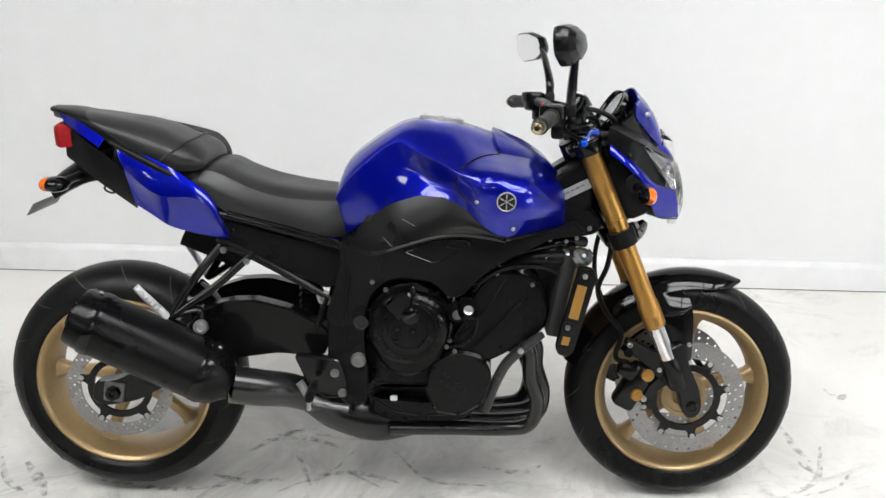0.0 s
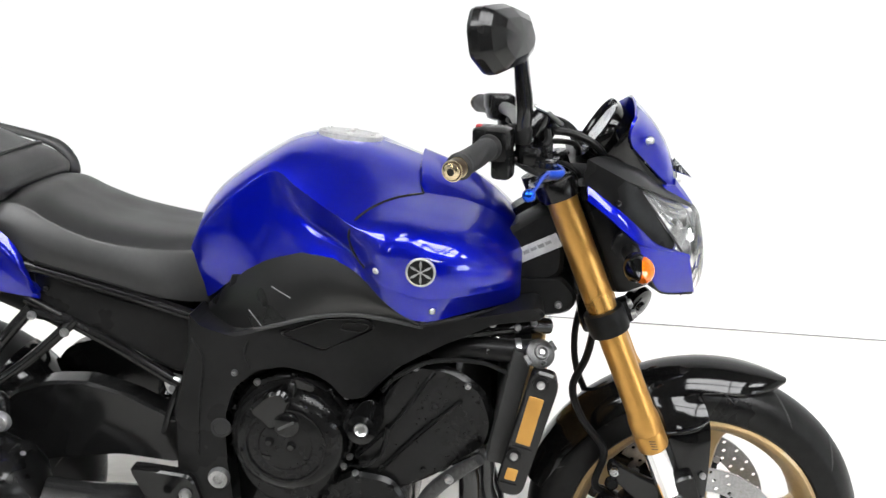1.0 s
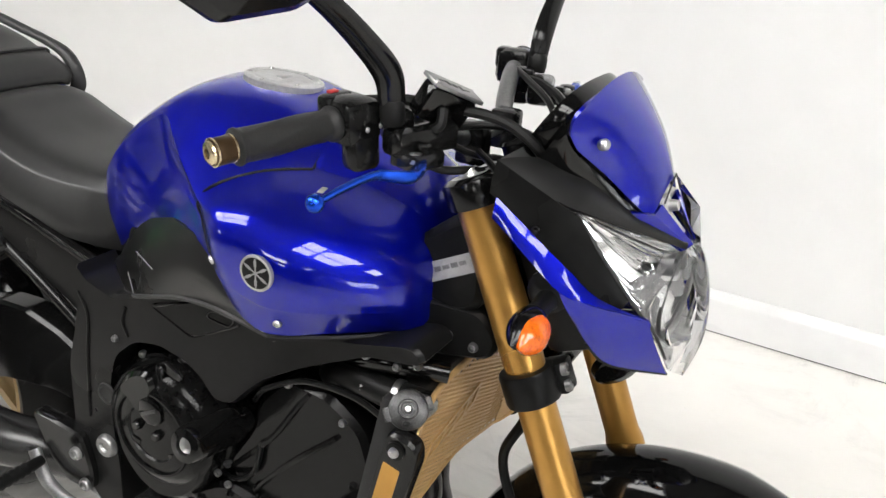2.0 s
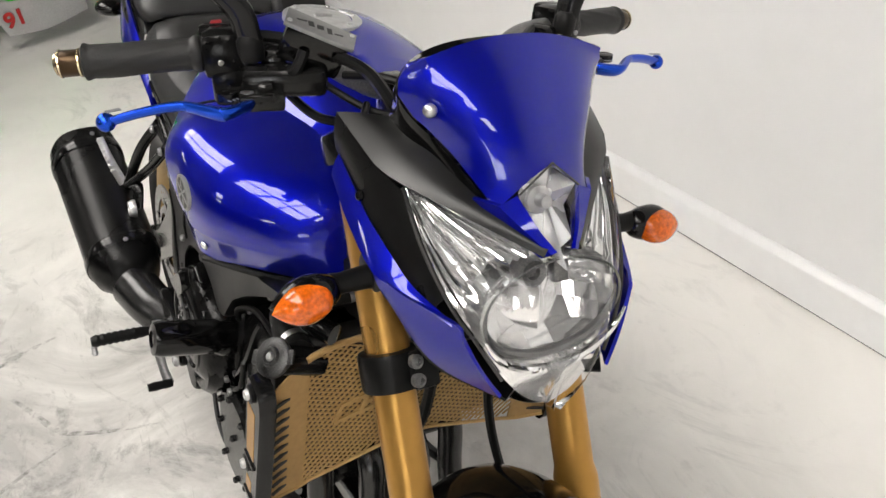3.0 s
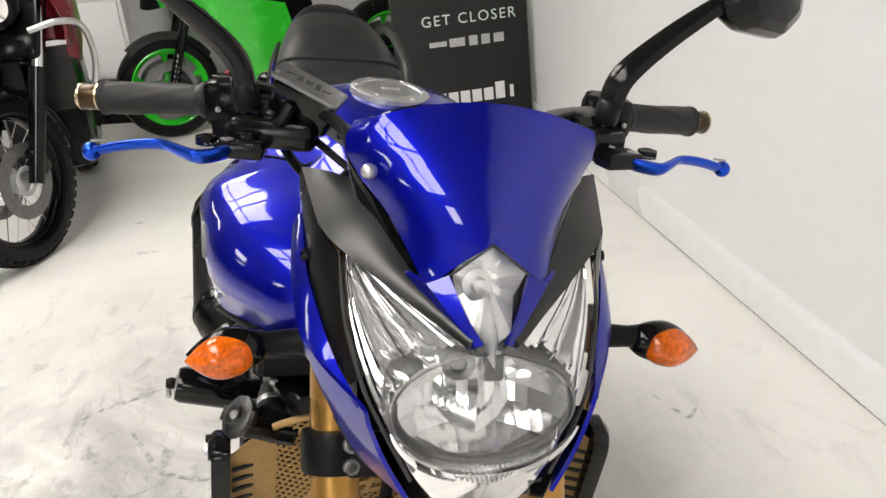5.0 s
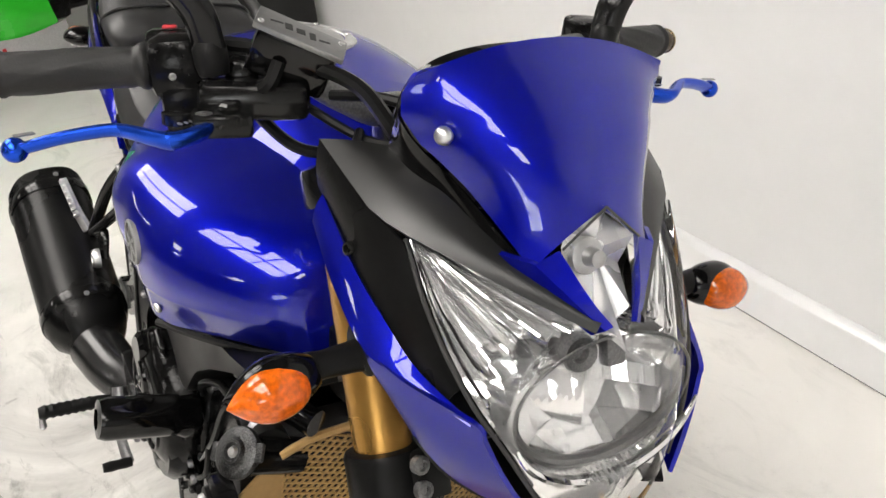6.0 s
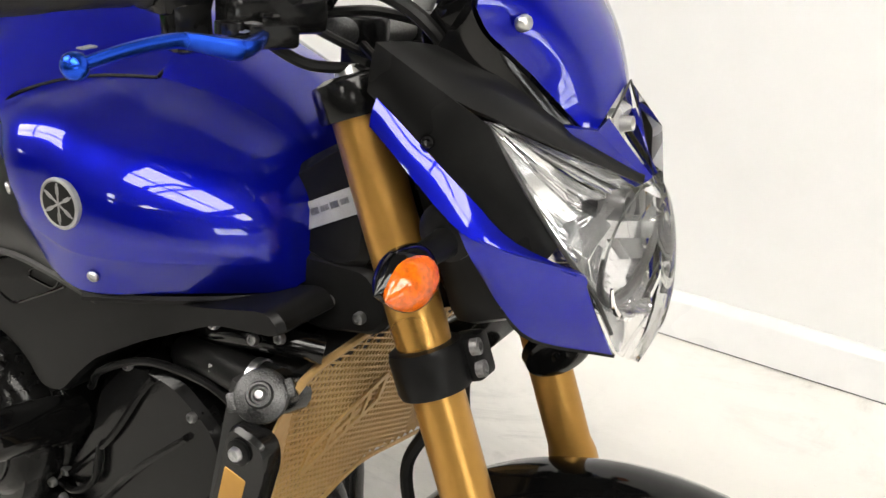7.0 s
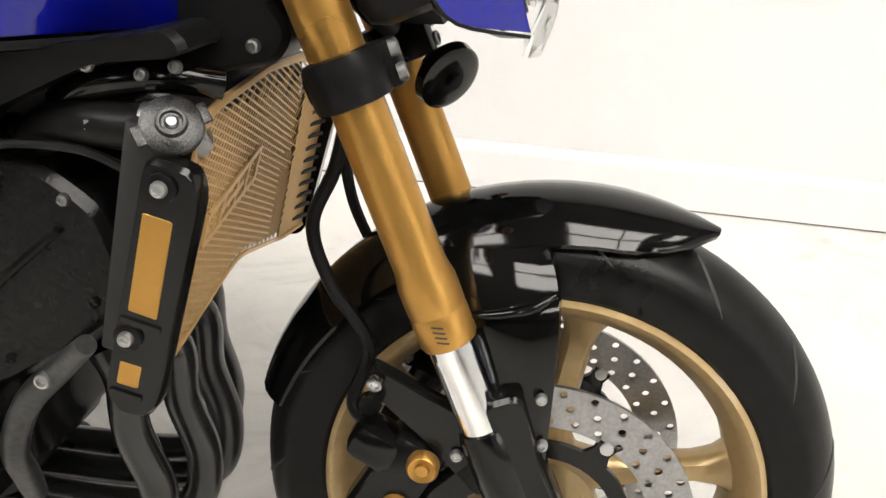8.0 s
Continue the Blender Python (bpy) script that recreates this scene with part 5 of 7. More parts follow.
PILLION = [
    (-0.105, 1.020, (0.020, 1.020), (0.040, 1.017), (0.048, 1.012), (0.046, 1.004)),
    (-0.030, 1.016, (0.040, 1.015), (0.070, 1.006), (0.080, 0.998), (0.076, 0.985)),
    (0.060, 1.004, (0.060, 1.001), (0.096, 0.984), (0.106, 0.966), (0.100, 0.945)),
    (0.150, 0.984, (0.075, 0.980), (0.115, 0.955), (0.124, 0.930), (0.116, 0.900)),
    (0.200, 0.962, (0.085, 0.957), (0.122, 0.934), (0.128, 0.912), (0.120, 0.886)),
    (0.240, 0.948, (0.085, 0.944), (0.122, 0.924), (0.128, 0.906), (0.118, 0.886)),
    (0.262, 0.930, (0.080, 0.928), (0.112, 0.916), (0.120, 0.905), (0.112, 0.890)),
    (0.270, 0.914, (0.060, 0.913), (0.090, 0.910), (0.100, 0.905), (0.095, 0.897)),
]
pill = part("pillion_seat", half_loft(PILLION, 36, 18, 0.9), LEATHER, BIKE, "black vinyl pillion seat with a welted seam", smooth=60)
for s in SIDES:
    part("welt", tube(mir([(0.150, -0.122, 0.895), (0.180, -0.126, 0.920), (0.208, -0.118, 0.940), (0.224, -0.085, 0.952), (0.228, 0.0, 0.955)], s), 0.003, 6, 20), LEATHER, pill)
    # blue tail panel: an upper facet, a bright ridge and a hollow lower facet
    top = [(0.062, -0.112, 0.938), (0.110, -0.126, 0.932), (0.162, -0.135, 0.912), (0.225, -0.137, 0.876), (0.288, -0.136, 0.822), (0.317, -0.134, 0.740)]
    mid = [(0.078, -0.128, 0.898), (0.125, -0.146, 0.858), (0.172, -0.154, 0.832), (0.250, -0.152, 0.826), (0.298, -0.146, 0.784), (0.318, -0.136, 0.736)]
    low = [(0.098, -0.118, 0.806), (0.140, -0.122, 0.780), (0.180, -0.126, 0.755), (0.240, -0.128, 0.738), (0.285, -0.130, 0.731), (0.319, -0.133, 0.728)]
    bm = ruled(mir(top, s), mir(mid, s), 30, 5, (0, s * 0.004, 0))
    ruled(mir(mid, s), mir(low, s), 30, 5, (0, -s * 0.003, 0), bm)
    bmesh.ops.remove_doubles(bm, verts=bm.verts, dist=0.0005)
    part("tail_panel", shell(bm, 0.005), BLUE, BIKE, "deep blue tail side panel", smooth=25)
    bm = ruled(mir([(-0.085, -0.062, 1.012), (-0.03, -0.085, 0.995), (0.030, -0.100, 0.958)], s), mir([(-0.075, -0.068, 0.995), (-0.03, -0.092, 0.968), (0.018, -0.106, 0.938)], s), 10, 3)
    part("tail_strip", shell(bm, 0.004), BLUE, BIKE, "blue strip under the pillion seat")
    bm = ruled(mir([(-0.075, -0.062, 0.990), (-0.02, -0.090, 0.950), (0.05, -0.106, 0.905), (0.095, -0.118, 0.862)], s), mir([(-0.082, -0.050, 0.908), (0.0, -0.078, 0.852), (0.055, -0.092, 0.818), (0.100, -0.112, 0.794)], s), 16, 4, (0, s * 0.004, 0))
    part("tail_underside", shell(bm, 0.004), BLACK, BIKE, "black lower tail fairing", smooth=40)
# the far side's grab rail stands free of the seat; on this side a stub lies along the seat's edge
rail = tube([(0.0, 0.118, 0.990), (0.060, 0.128, 0.984), (0.125, 0.130, 0.970), (0.190, 0.130, 0.956), (0.240, 0.130, 0.938), (0.262, 0.130, 0.905), (0.258, 0.130, 0.877), (0.222, 0.128, 0.857)],
            [0.008, 0.009, 0.009, 0.009, 0.011, 0.013, 0.013, 0.010], 10, 44, flat=0.6)
part("grab_rail", rail, DARKGREY, BIKE, "black pillion grab rail")
part("rail_stub", tube([(0.050, -0.118, 0.952), (0.110, -0.130, 0.925), (0.185, -0.136, 0.886), (0.222, -0.136, 0.864)], [0.006, 0.010, 0.012, 0.010], 10, 24, flat=0.6), BLACK, BIKE, "black strip below the pillion seat")
bm = half_loft([(-0.118, 1.026, (0.015, 1.026), (0.030, 1.024), (0.036, 1.020), (0.030, 1.014)), (-0.06, 1.022, (0.035, 1.021), (0.060, 1.016), (0.068, 1.008), (0.060, 1.0)), (0.03, 1.000, (0.05, 0.998), (0.09, 0.985), (0.10, 0.972), (0.095, 0.955)),
                (0.15, 0.955, (0.06, 0.95), (0.10, 0.93), (0.11, 0.90), (0.105, 0.87)), (0.26, 0.90, (0.06, 0.895), (0.10, 0.88), (0.115, 0.85), (0.11, 0.80))], 20, 10, 0.9)
part("tail_body", bm, BLACK, BIKE, "black tail fairing")
bm = half_loft([(-0.106, 0.985, (0.02, 0.985), (0.045, 0.982), (0.055, 0.975), (0.05, 0.935)), (-0.090, 0.992, (0.03, 0.992), (0.058, 0.988), (0.068, 0.978), (0.062, 0.930)), (-0.058, 0.985, (0.03, 0.985), (0.06, 0.982), (0.075, 0.972), (0.070, 0.935))], 10, 10, 1.0)
part("tail_light", bm, REDLENS, BIKE, "red tail light")
PLATE = material("dull_plate", rgb(0.16), 0.5)
# number plate carrier, plate and rear indicators
bm = tube([(0.02, 0, 0.885), (-0.05, 0, 0.870), (-0.10, 0, 0.845), (-0.145, 0, 0.815)], [0.05, 0.04, 0.035, 0.03], 10, 16, flat=0.5)
car = part("plate_carrier", bm, BLACK, BIKE, "black number plate carrier")
part("number_plate", slab(frame_of((-0.168, 0, 0.782), (-0.70, 0, 0.45), (0, 1, 0)), 0.034, 0.17, 0.003, 0.001), PLATE, car, "pale number plate seen edge-on")
part("loop", tube([(0.005, -0.03, 0.845), (-0.005, -0.03, 0.825), (0.015, -0.03, 0.815), (0.03, -0.03, 0.83)], 0.003, 6), INK, car)
for s in SIDES:
    bm = lathe([(0.012, 0), (0.010, 0.03), (0.011, 0.07)], (-0.062, s * 0.03, 0.858), (-0.15, s, -0.05), 12)
    ri = part("rear_indicator", bm, BLACK, BIKE, "orange rear indicator on a black stalk")
    bm = bmesh.new()
    bmesh.ops.create_uvsphere(bm, u_segments=18, v_segments=12, radius=1)
    bm.transform(pose(-0.082, s * 0.125, 0.852) @ Matrix.Diagonal((0.032, 0.035, 0.019, 1)))
    part("indicator_body", bm, GLOSS, ri)
    bm = bmesh.new()
    bmesh.ops.create_uvsphere(bm, u_segments=18, v_segments=12, radius=1)
    bm.transform(pose(-0.099, s * 0.126, 0.852) @ Matrix.Diagonal((0.020, 0.030, 0.0175, 1)))
    part("indicator_lens", bm, AMBER, ri, "orange lens")

# ---- frame, airbox covers and engine ----
for s in SIDES:
    y = s * 0.150
    fr = plate([(0.590, 0.735), (0.604, 0.715), (0.660, 0.700), (0.730, 0.722), (0.800, 0.748), (0.880, 0.760), (0.985, 0.742), (1.075, 0.757), (1.150, 0.775), (1.165, 0.755), (1.090, 0.745), (1.000, 0.700), (0.935, 0.660), (0.905, 0.630),
                (0.880, 0.600), (0.850, 0.596), (0.830, 0.625), (0.795, 0.648), (0.745, 0.655), (0.695, 0.642), (0.655, 0.605), (0.640, 0.555), (0.640, 0.470), (0.648, 0.400), (0.648, 0.325), (0.610, 0.310), (0.572, 0.350), (0.556, 0.420),
                (0.556, 0.560), (0.575, 0.625), (0.588, 0.680)], s * 0.178, s * 0.105, 0.014, 0.006)
    frame_part = part("frame", fr, BLACK, BIKE, "matt black cast frame", smooth=30)
    part("frame_plug", lathe([(0.0002, 0.001), (0.012, 0.001), (0.013, 0.004), (0.017, 0.003), (0.018, 0)], (0.637, s * 0.178, 0.533), (0, s, 0), 20), RADCORE, frame_part)
    part("frame_inset", plate([(0.738, 0.710), (0.811, 0.682), (0.897, 0.727), (0.885, 0.742), (0.820, 0.738)], s * 0.1795, s * 0.170, 0.012, 0.002), BLACK, frame_part)
    part("inset_edge", tube([(q.x, s * 0.1795, q.y) for q in rounded([Vector(v) for v in ((0.738, 0.710), (0.811, 0.682), (0.897, 0.727), (0.885, 0.742), (0.820, 0.738))], 0.012)] + [(0.744, s * 0.1795, 0.7085)], 0.0016, 6, 60), GLOSS, frame_part)
    part("inset_edge", tube([(q.x, s * 0.180, q.y) for q in rounded([Vector(v) for v in ((0.838, 0.722), (0.878, 0.718), (0.888, 0.732), (0.848, 0.734))], 0.008)] + [(0.840, s * 0.180, 0.7235)], 0.0014, 6, 40), GLOSS, frame_part)
    part("pivot_bolt", lathe([(0.0002, 0.006), (0.007, 0.006), (0.009, 0.010), (0.016, 0.010), (0.019, 0.005), (0.019, 0)], (0.630, s * 0.178, 0.440), (0, s, 0), 24), ZINC, frame_part, "steel pivot bolt")
    bolts([(0.595, s * 0.135, 0.694), (0.541, s * 0.135, 0.578), (1.080, s * 0.172, 0.742), (0.982, s * 0.18, 0.745)], (0, s, 0), 0.0068, 0.005, frame_part)
    # black cover below the tank
    up = [(0.598, -0.098, 0.722), (0.640, -0.118, 0.766), (0.675, -0.130, 0.795), (0.715, -0.146, 0.820), (0.775, -0.168, 0.842), (0.840, -0.194, 0.842), (0.900, -0.210, 0.806), (0.972, -0.212, 0.752)]
    lo = [(0.600, -0.112, 0.706), (0.645, -0.142, 0.700), (0.690, -0.166, 0.708), (0.735, -0.186, 0.726), (0.800, -0.196, 0.748), (0.860, -0.204, 0.758), (0.915, -0.208, 0.756), (0.974, -0.208, 0.746)]
    part("airbox_cover", shell(straight(mir(up, s), mir(lo, s), 24, 6, (0, s * 0.007, 0)), 0.006), PANEL_BLACK, BIKE, "black plastic cover below the tank", smooth=35)
    part("cover_gap", tube(mir([(x, y - 0.001, z - 0.002) for x, y, z in lo], s), 0.0035, 6, 40), INK, BIKE)
    part("cover_line", tube(mir([(0.690, -0.170, 0.742), (0.713, -0.184, 0.722)], s), 0.0008, 4), SILVERPRINT, BIKE)
    part("cover_crease", tube(mir([(0.735, -0.194, 0.792), (0.765, -0.197, 0.776)], s), 0.0008, 4), SILVERPRINT, BIKE)
    part("scoop_edge", tube(mir([(0.972, -0.222, 0.752), (1.030, -0.186, 0.753), (1.085, -0.147, 0.757), (1.120, -0.115, 0.762)], s), 0.004, 6, 16), BLACK, BIKE)
    # inner side panel, seat rail and lower tube
    sp = plate([(0.305, 0.772), (0.450, 0.735), (0.598, 0.695), (0.585, 0.615), (0.548, 0.600), (0.400, 0.672), (0.310, 0.722)], s * 0.122, s * 0.09, 0.012, 0.005)
    part("inner_panel", sp, BLACK, BIKE, "black side panel", smooth=30)
    part("seat_rail", tube(mir([(0.30, -0.128, 0.785), (0.45, -0.130, 0.748), (0.595, -0.130, 0.706)], s), 0.010, 10, 14), SATIN, BIKE)
    part("rail_trim", tube(mir([(0.32, -0.136, 0.792), (0.45, -0.138, 0.760), (0.60, -0.136, 0.716)], s), 0.0045, 8, 14), GLOSS, BIKE)
    part("lower_rail", tube(mir([(0.29, -0.120, 0.724), (0.43, -0.124, 0.652), (0.556, -0.128, 0.580)], s), 0.0105, 10, 14), SATIN, BIKE)
    bolts([(0.330, s * 0.126, 0.745)], (0, s, 0), 0.006, 0.005, BIKE, SATIN)
    part("bracket", plate([(0.522, 0.602), (0.556, 0.596), (0.560, 0.562), (0.530, 0.566)], s * 0.135, s * 0.12, 0.008), ALU, BIKE)
    # clutch / generator cover
    cc = Vector((0.752, s * 0.150, 0.522))
    cover = part("engine_cover", lathe([(0.108, -0.03), (0.108, 0.004), (0.103, 0.010), (0.099, 0.011), (0.097, 0.030), (0.090, 0.044), (0.070, 0.054), (0.045, 0.056), (0.043, 0.053), (0.0002, 0.053)], cc, (0, s, 0), 48), ENGINE, BIKE, "round black engine cover")
    for k in range(10):
        a = 2 * math.pi * (k + 0.4) / 10
        part("bolt", bolt(cc + Vector((0.105 * math.cos(a), s * 0.006, 0.105 * math.sin(a))), (0, s, 0), 0.006, 0.008), SATIN if k % 3 else ZINC, cover)
    part("cover_plug", lathe([(0.0002, 0.012), (0.017, 0.012), (0.021, 0.010), (0.023, 0)], cc + Vector((0.004, s * 0.050, 0.040)), (0, s, 0), 28), GLOSS, cover, "slotted filler plug")
    part("plug_slot", slab(pose(cc.x + 0.004, cc.y + s * 0.0625, cc.z + 0.040, 0, -28, 0), 0.030, 0.002, 0.005, 0.001), INK, cover)
    part("cover_apron", plate([(0.662, 0.505), (0.842, 0.505), (0.832, 0.455), (0.800, 0.418), (0.762, 0.402), (0.735, 0.402), (0.700, 0.420), (0.672, 0.458)], s * 0.196, s * 0.12, 0.03, 0.010), ENGINE, cover, smooth=40)
    part("cover_brow", plate([(0.690, 0.580), (0.720, 0.612), (0.752, 0.622), (0.764, 0.600), (0.748, 0.560), (0.728, 0.545), (0.716, 0.560)], s * 0.2085, s * 0.16, 0.012, 0.006), GLOSS, cover, smooth=40)
    for x, z in ((-0.026, 0.006), (0.010, 0.0)):
        part("cover_lug", lathe([(0.0002, 0.008), (0.005, 0.008), (0.007, 0.005), (0.008, 0)], cc + Vector((x, s * 0.053, z)), (0, s, 0), 14), GLOSS, cover)
    for x, z, a in ((-0.036, -0.022, 12), (0.040, -0.026, -14), (-0.014, -0.054, 20), (0.018, -0.056, -20)):
        part("cover_hollow", slab(pose(cc.x + x, cc.y + s * (0.052 - 0.004 * (z < -0.05)), cc.z + z, 0, a, 0), 0.024, 0.006, 0.011, 0.004), GLOSS, cover)
    part("cover_step", lathe([(0.062, 0.052), (0.064, 0.0575), (0.067, 0.0575), (0.069, 0.050)], cc, (0, s, 0), 44, close=True), ENGINE, cover)
    # lower crankcase cover ahead of it
    plate_pts = [(0.80, 0.430), (0.855, 0.465), (0.925, 0.455), (0.955, 0.405), (0.940, 0.330), (0.880, 0.290), (0.815, 0.300), (0.790, 0.360)]
    lower = part("crankcase_cover", plate(plate_pts, s * 0.176, s * 0.10, 0.02, 0.007), ENGINE, BIKE, "black bolted crankcase cover", smooth=30)
    bolts([(0.812, s * 0.176, 0.418), (0.868, s * 0.176, 0.452), (0.922, s * 0.176, 0.44), (0.940, s * 0.176, 0.38), (0.925, s * 0.176, 0.325), (0.872, s * 0.176, 0.300), (0.815, s * 0.176, 0.315), (0.800, s * 0.176, 0.37), (0.87, s * 0.176, 0.38)], (0, s, 0), 0.0055, 0.006, lower, SATIN)
    # cylinder block side with the cam cover
    cyl = part("cylinder_cover", plate([(0.893, 0.560), (0.905, 0.612), (0.955, 0.662), (1.020, 0.655), (1.072, 0.620), (1.092, 0.560), (1.080, 0.515), (0.985, 0.450), (0.935, 0.425), (0.885, 0.445), (0.845, 0.480)], s * 0.160, s * 0.06, 0.02, 0.008), ENGINE, BIKE, "black cylinder head side cover", smooth=30)
    part("cylinder_edge", tube(mir([(0.862, -0.163, 0.488), (0.930, -0.165, 0.560), (0.975, -0.163, 0.628), (0.990, -0.16, 0.648)], s), 0.004, 6, 16), ENGINE, cyl)
    part("cylinder_edge", tube(mir([(0.90, -0.163, 0.462), (0.965, -0.165, 0.535), (1.035, -0.163, 0.600)], s), 0.004, 6, 16), ENGINE, cyl)
    bolts([(0.915, s * 0.160, 0.545), (0.905, s * 0.162, 0.47), (1.06, s * 0.16, 0.535), (0.975, s * 0.16, 0.47)], (0, s, 0), 0.005, 0.005, cyl, SATIN)
    # crash bobbin
    b = part("crash_bobbin", lathe([(0.018, 0.0), (0.020, 0.02), (0.024, 0.025), (0.025, 0.035), (0.025, 0.105), (0.022, 0.113), (0.012, 0.115), (0.011, 0.105), (0.0002, 0.105)], (0.890, s * 0.170, 0.578), (0, s, 0.20), 28), GLOSS, BIKE, "gloss black crash bobbin")
    part("bobbin_bolt", lathe([(0.0002, 0.108), (0.006, 0.108), (0.010, 0.111), (0.0115, 0.108)], (0.890, s * 0.170, 0.578), (0, s, 0.20), 20), STEEL, b)
    # rider's footrest with plate
    hp = part("heel_plate", plate([(0.475, 0.455), (0.520, 0.452), (0.585, 0.445), (0.602, 0.385), (0.598, 0.345), (0.545, 0.345), (0.510, 0.375)], s * 0.192, s * 0.17, 0.014, 0.004), SATIN, BIKE, "black footrest plate")
    bolts([(0.574, s * 0.192, 0.411), (0.592, s * 0.195, 0.362)], (0, s, 0), 0.011, 0.008, hp)
    pg = part("footrest", lathe([(0.008, 0.0), (0.010, 0.02)] + [(0.0115 if k % 2 else 0.0095, 0.025 + 0.075 * k / 14) for k in range(15)] + [(0.008, 0.104)], (0.530, s * 0.222, 0.398), (0, s, 0.02), 14), RUBBER, BIKE, "ribbed rubber footrest")
    part("footrest_pin", lathe([(0.005, 0), (0.005, 0.012), (0.0065, 0.014), (0.004, 0.018)], (0.530, s * 0.322, 0.390), (0, 0, -1), 10), STEEL, pg)
    ped = part("pedal", tube(mir([(0.490, -0.205, 0.392), (0.520, -0.212, 0.352), (0.565, -0.216, 0.338), (0.612, -0.216, 0.330)], s), [0.010, 0.011, 0.009, 0.010], 10, 20, flat=0.6), GREYMETAL, BIKE, "bare metal foot pedal")
    part("pedal_tip", lathe([(0.0075, 0), (0.0085, 0.01), (0.0075, 0.02), (0.0085, 0.03), (0.007, 0.042)], (0.618, s * 0.212, 0.336), (0, s, 0), 12), RUBBER, ped)
    # pillion footrest hanger
    bm = tube(mir([(0.300, -0.125, 0.708), (0.245, -0.155, 0.640), (0.180, -0.178, 0.540)], s), 0.0105, 10, 14)
    tube(mir([(0.375, -0.125, 0.690), (0.290, -0.150, 0.615), (0.190, -0.178, 0.545)], s), 0.0095, 10, 14, bm)
    tube(mir([(0.300, -0.130, 0.700), (0.370, -0.128, 0.688)], s), 0.008, 8, 4, bm)
    hang = part("footrest_hanger", bm, SATIN, BIKE, "black pillion footrest hanger")
    bolts([(0.308, s * 0.14, 0.700), (0.362, s * 0.14, 0.672)], (0, s, 0), 0.008, 0.006, hang)
    pf = tube(mir([(0.178, -0.185, 0.545), (0.150, -0.200, 0.585), (0.118, -0.212, 0.628)], s), [0.011, 0.010, 0.009], 8, 12, flat=0.7)
    part("pillion_footrest", pf, ALU, BIKE, "folded bare metal pillion footrest")
    for k in range(7):
        f = k / 6
        part("tread", slab(pose(0.165 - 0.045 * f, s * (0.2 + 0.012 * f), 0.572 + 0.055 * f, 0, 54, 0), 0.006, 0.012, 0.010, 0.002), ALU, hang)
    # swing arm
    arm = plate([(0.555, 0.480), (0.540, 0.500), (0.450, 0.545), (0.370, 0.566), (0.300, 0.562), (0.235, 0.540), (0.180, 0.470), (0.080, 0.385), (0.010, 0.350), (-0.045, 0.345), (-0.055, 0.295), (-0.02, 0.280), (0.060, 0.295), (0.180, 0.360), (0.300, 0.410), (0.430, 0.430), (0.540, 0.420)], s * 0.124 + 0.016, s * 0.080 + 0.016, 0.016, 0.006)
    part("swing_arm", arm, SATIN, BIKE, "black braced swing arm", smooth=35)
    part("axle_block", slab(pose(0.008, s * 0.126 + 0.016, 0.322, 0, 8, 0), 0.050, 0.016, 0.050, 0.004), GREYMETAL, BIKE)
    part("rear_axle_nut", lathe([(0.020, 0), (0.020, 0.008), (0.017, 0.012), (0.017, 0.018), (0.008, 0.019), (0.007, 0.012), (0.0002, 0.012)], (0.008, s * 0.130 + 0.016, 0.322), (0, s, 0), 8), SATIN, BIKE)
    part("brace", tube(mir([(0.520, -0.135, 0.492), (0.535, -0.138, 0.540), (0.552, -0.138, 0.580)], s), 0.006, 8, 10), SATIN, BIKE)
# engine core, gearbox, sump
bm = slab(pose(0.745, 0, 0.50), 0.22, 0.26, 0.30, 0.02)
slab(pose(0.875, 0, 0.42), 0.16, 0.24, 0.22, 0.02, bm)
part("crankcase", bm, ENGINE, BIKE, "black engine block")
part("cylinder_block", slab(pose(0.985, 0, 0.555, 0, 40, 0), 0.19, 0.24, 0.17, 0.015), ENGINE, BIKE)
part("sump", plate([(0.64, 0.33), (0.93, 0.33), (0.915, 0.262), (0.86, 0.238), (0.70, 0.236), (0.65, 0.28)], 0.085, -0.085, 0.02, 0.006), ENGINE, BIKE)
part("sump_side", plate([(0.66, 0.315), (0.80, 0.305), (0.905, 0.30), (0.90, 0.262), (0.80, 0.25), (0.70, 0.252), (0.655, 0.28)], -0.118, -0.08, 0.01, 0.005), ENGINE, BIKE)
part("sight_glass", slab(pose(0.712, -0.1255, 0.318), 0.018, 0.006, 0.014, 0.003), WHITE, BIKE, "pale oil sight glass")
part("gearbox", slab(pose(0.625, 0, 0.44), 0.12, 0.2, 0.24, 0.02), ENGINE, BIKE)
part("airbox", slab(pose(0.85, 0, 0.735), 0.42, 0.26, 0.11, 0.02), BLACK, BIKE)
part("battery_box", slab(pose(0.43, 0, 0.725), 0.28, 0.18, 0.09, 0.02), BLACK, BIKE)
part("inner_fender", tube([(0.33, 0, 0.655), (0.28, 0, 0.70), (0.2, 0, 0.74)], [0.05, 0.065, 0.07], 12, 16, flat=0.6), BLACK, BIKE)
part("shock", lathe([(0.020, 0), (0.030, 0.02)] + [(0.032 if k % 2 else 0.026, 0.03 + 0.14 * k / 16) for k in range(17)] + [(0.022, 0.2)], (0.50, 0.0, 0.62), (-0.1, 0, -1), 20), SATIN, BIKE)
part("filler_neck", lathe([(0.026, 0), (0.026, 0.02), (0.020, 0.03), (0.0002, 0.032)], (0.866, -0.165, 0.560), (0, -1, 0.1), 24), ENGINE, BIKE, "black oil filler plug")
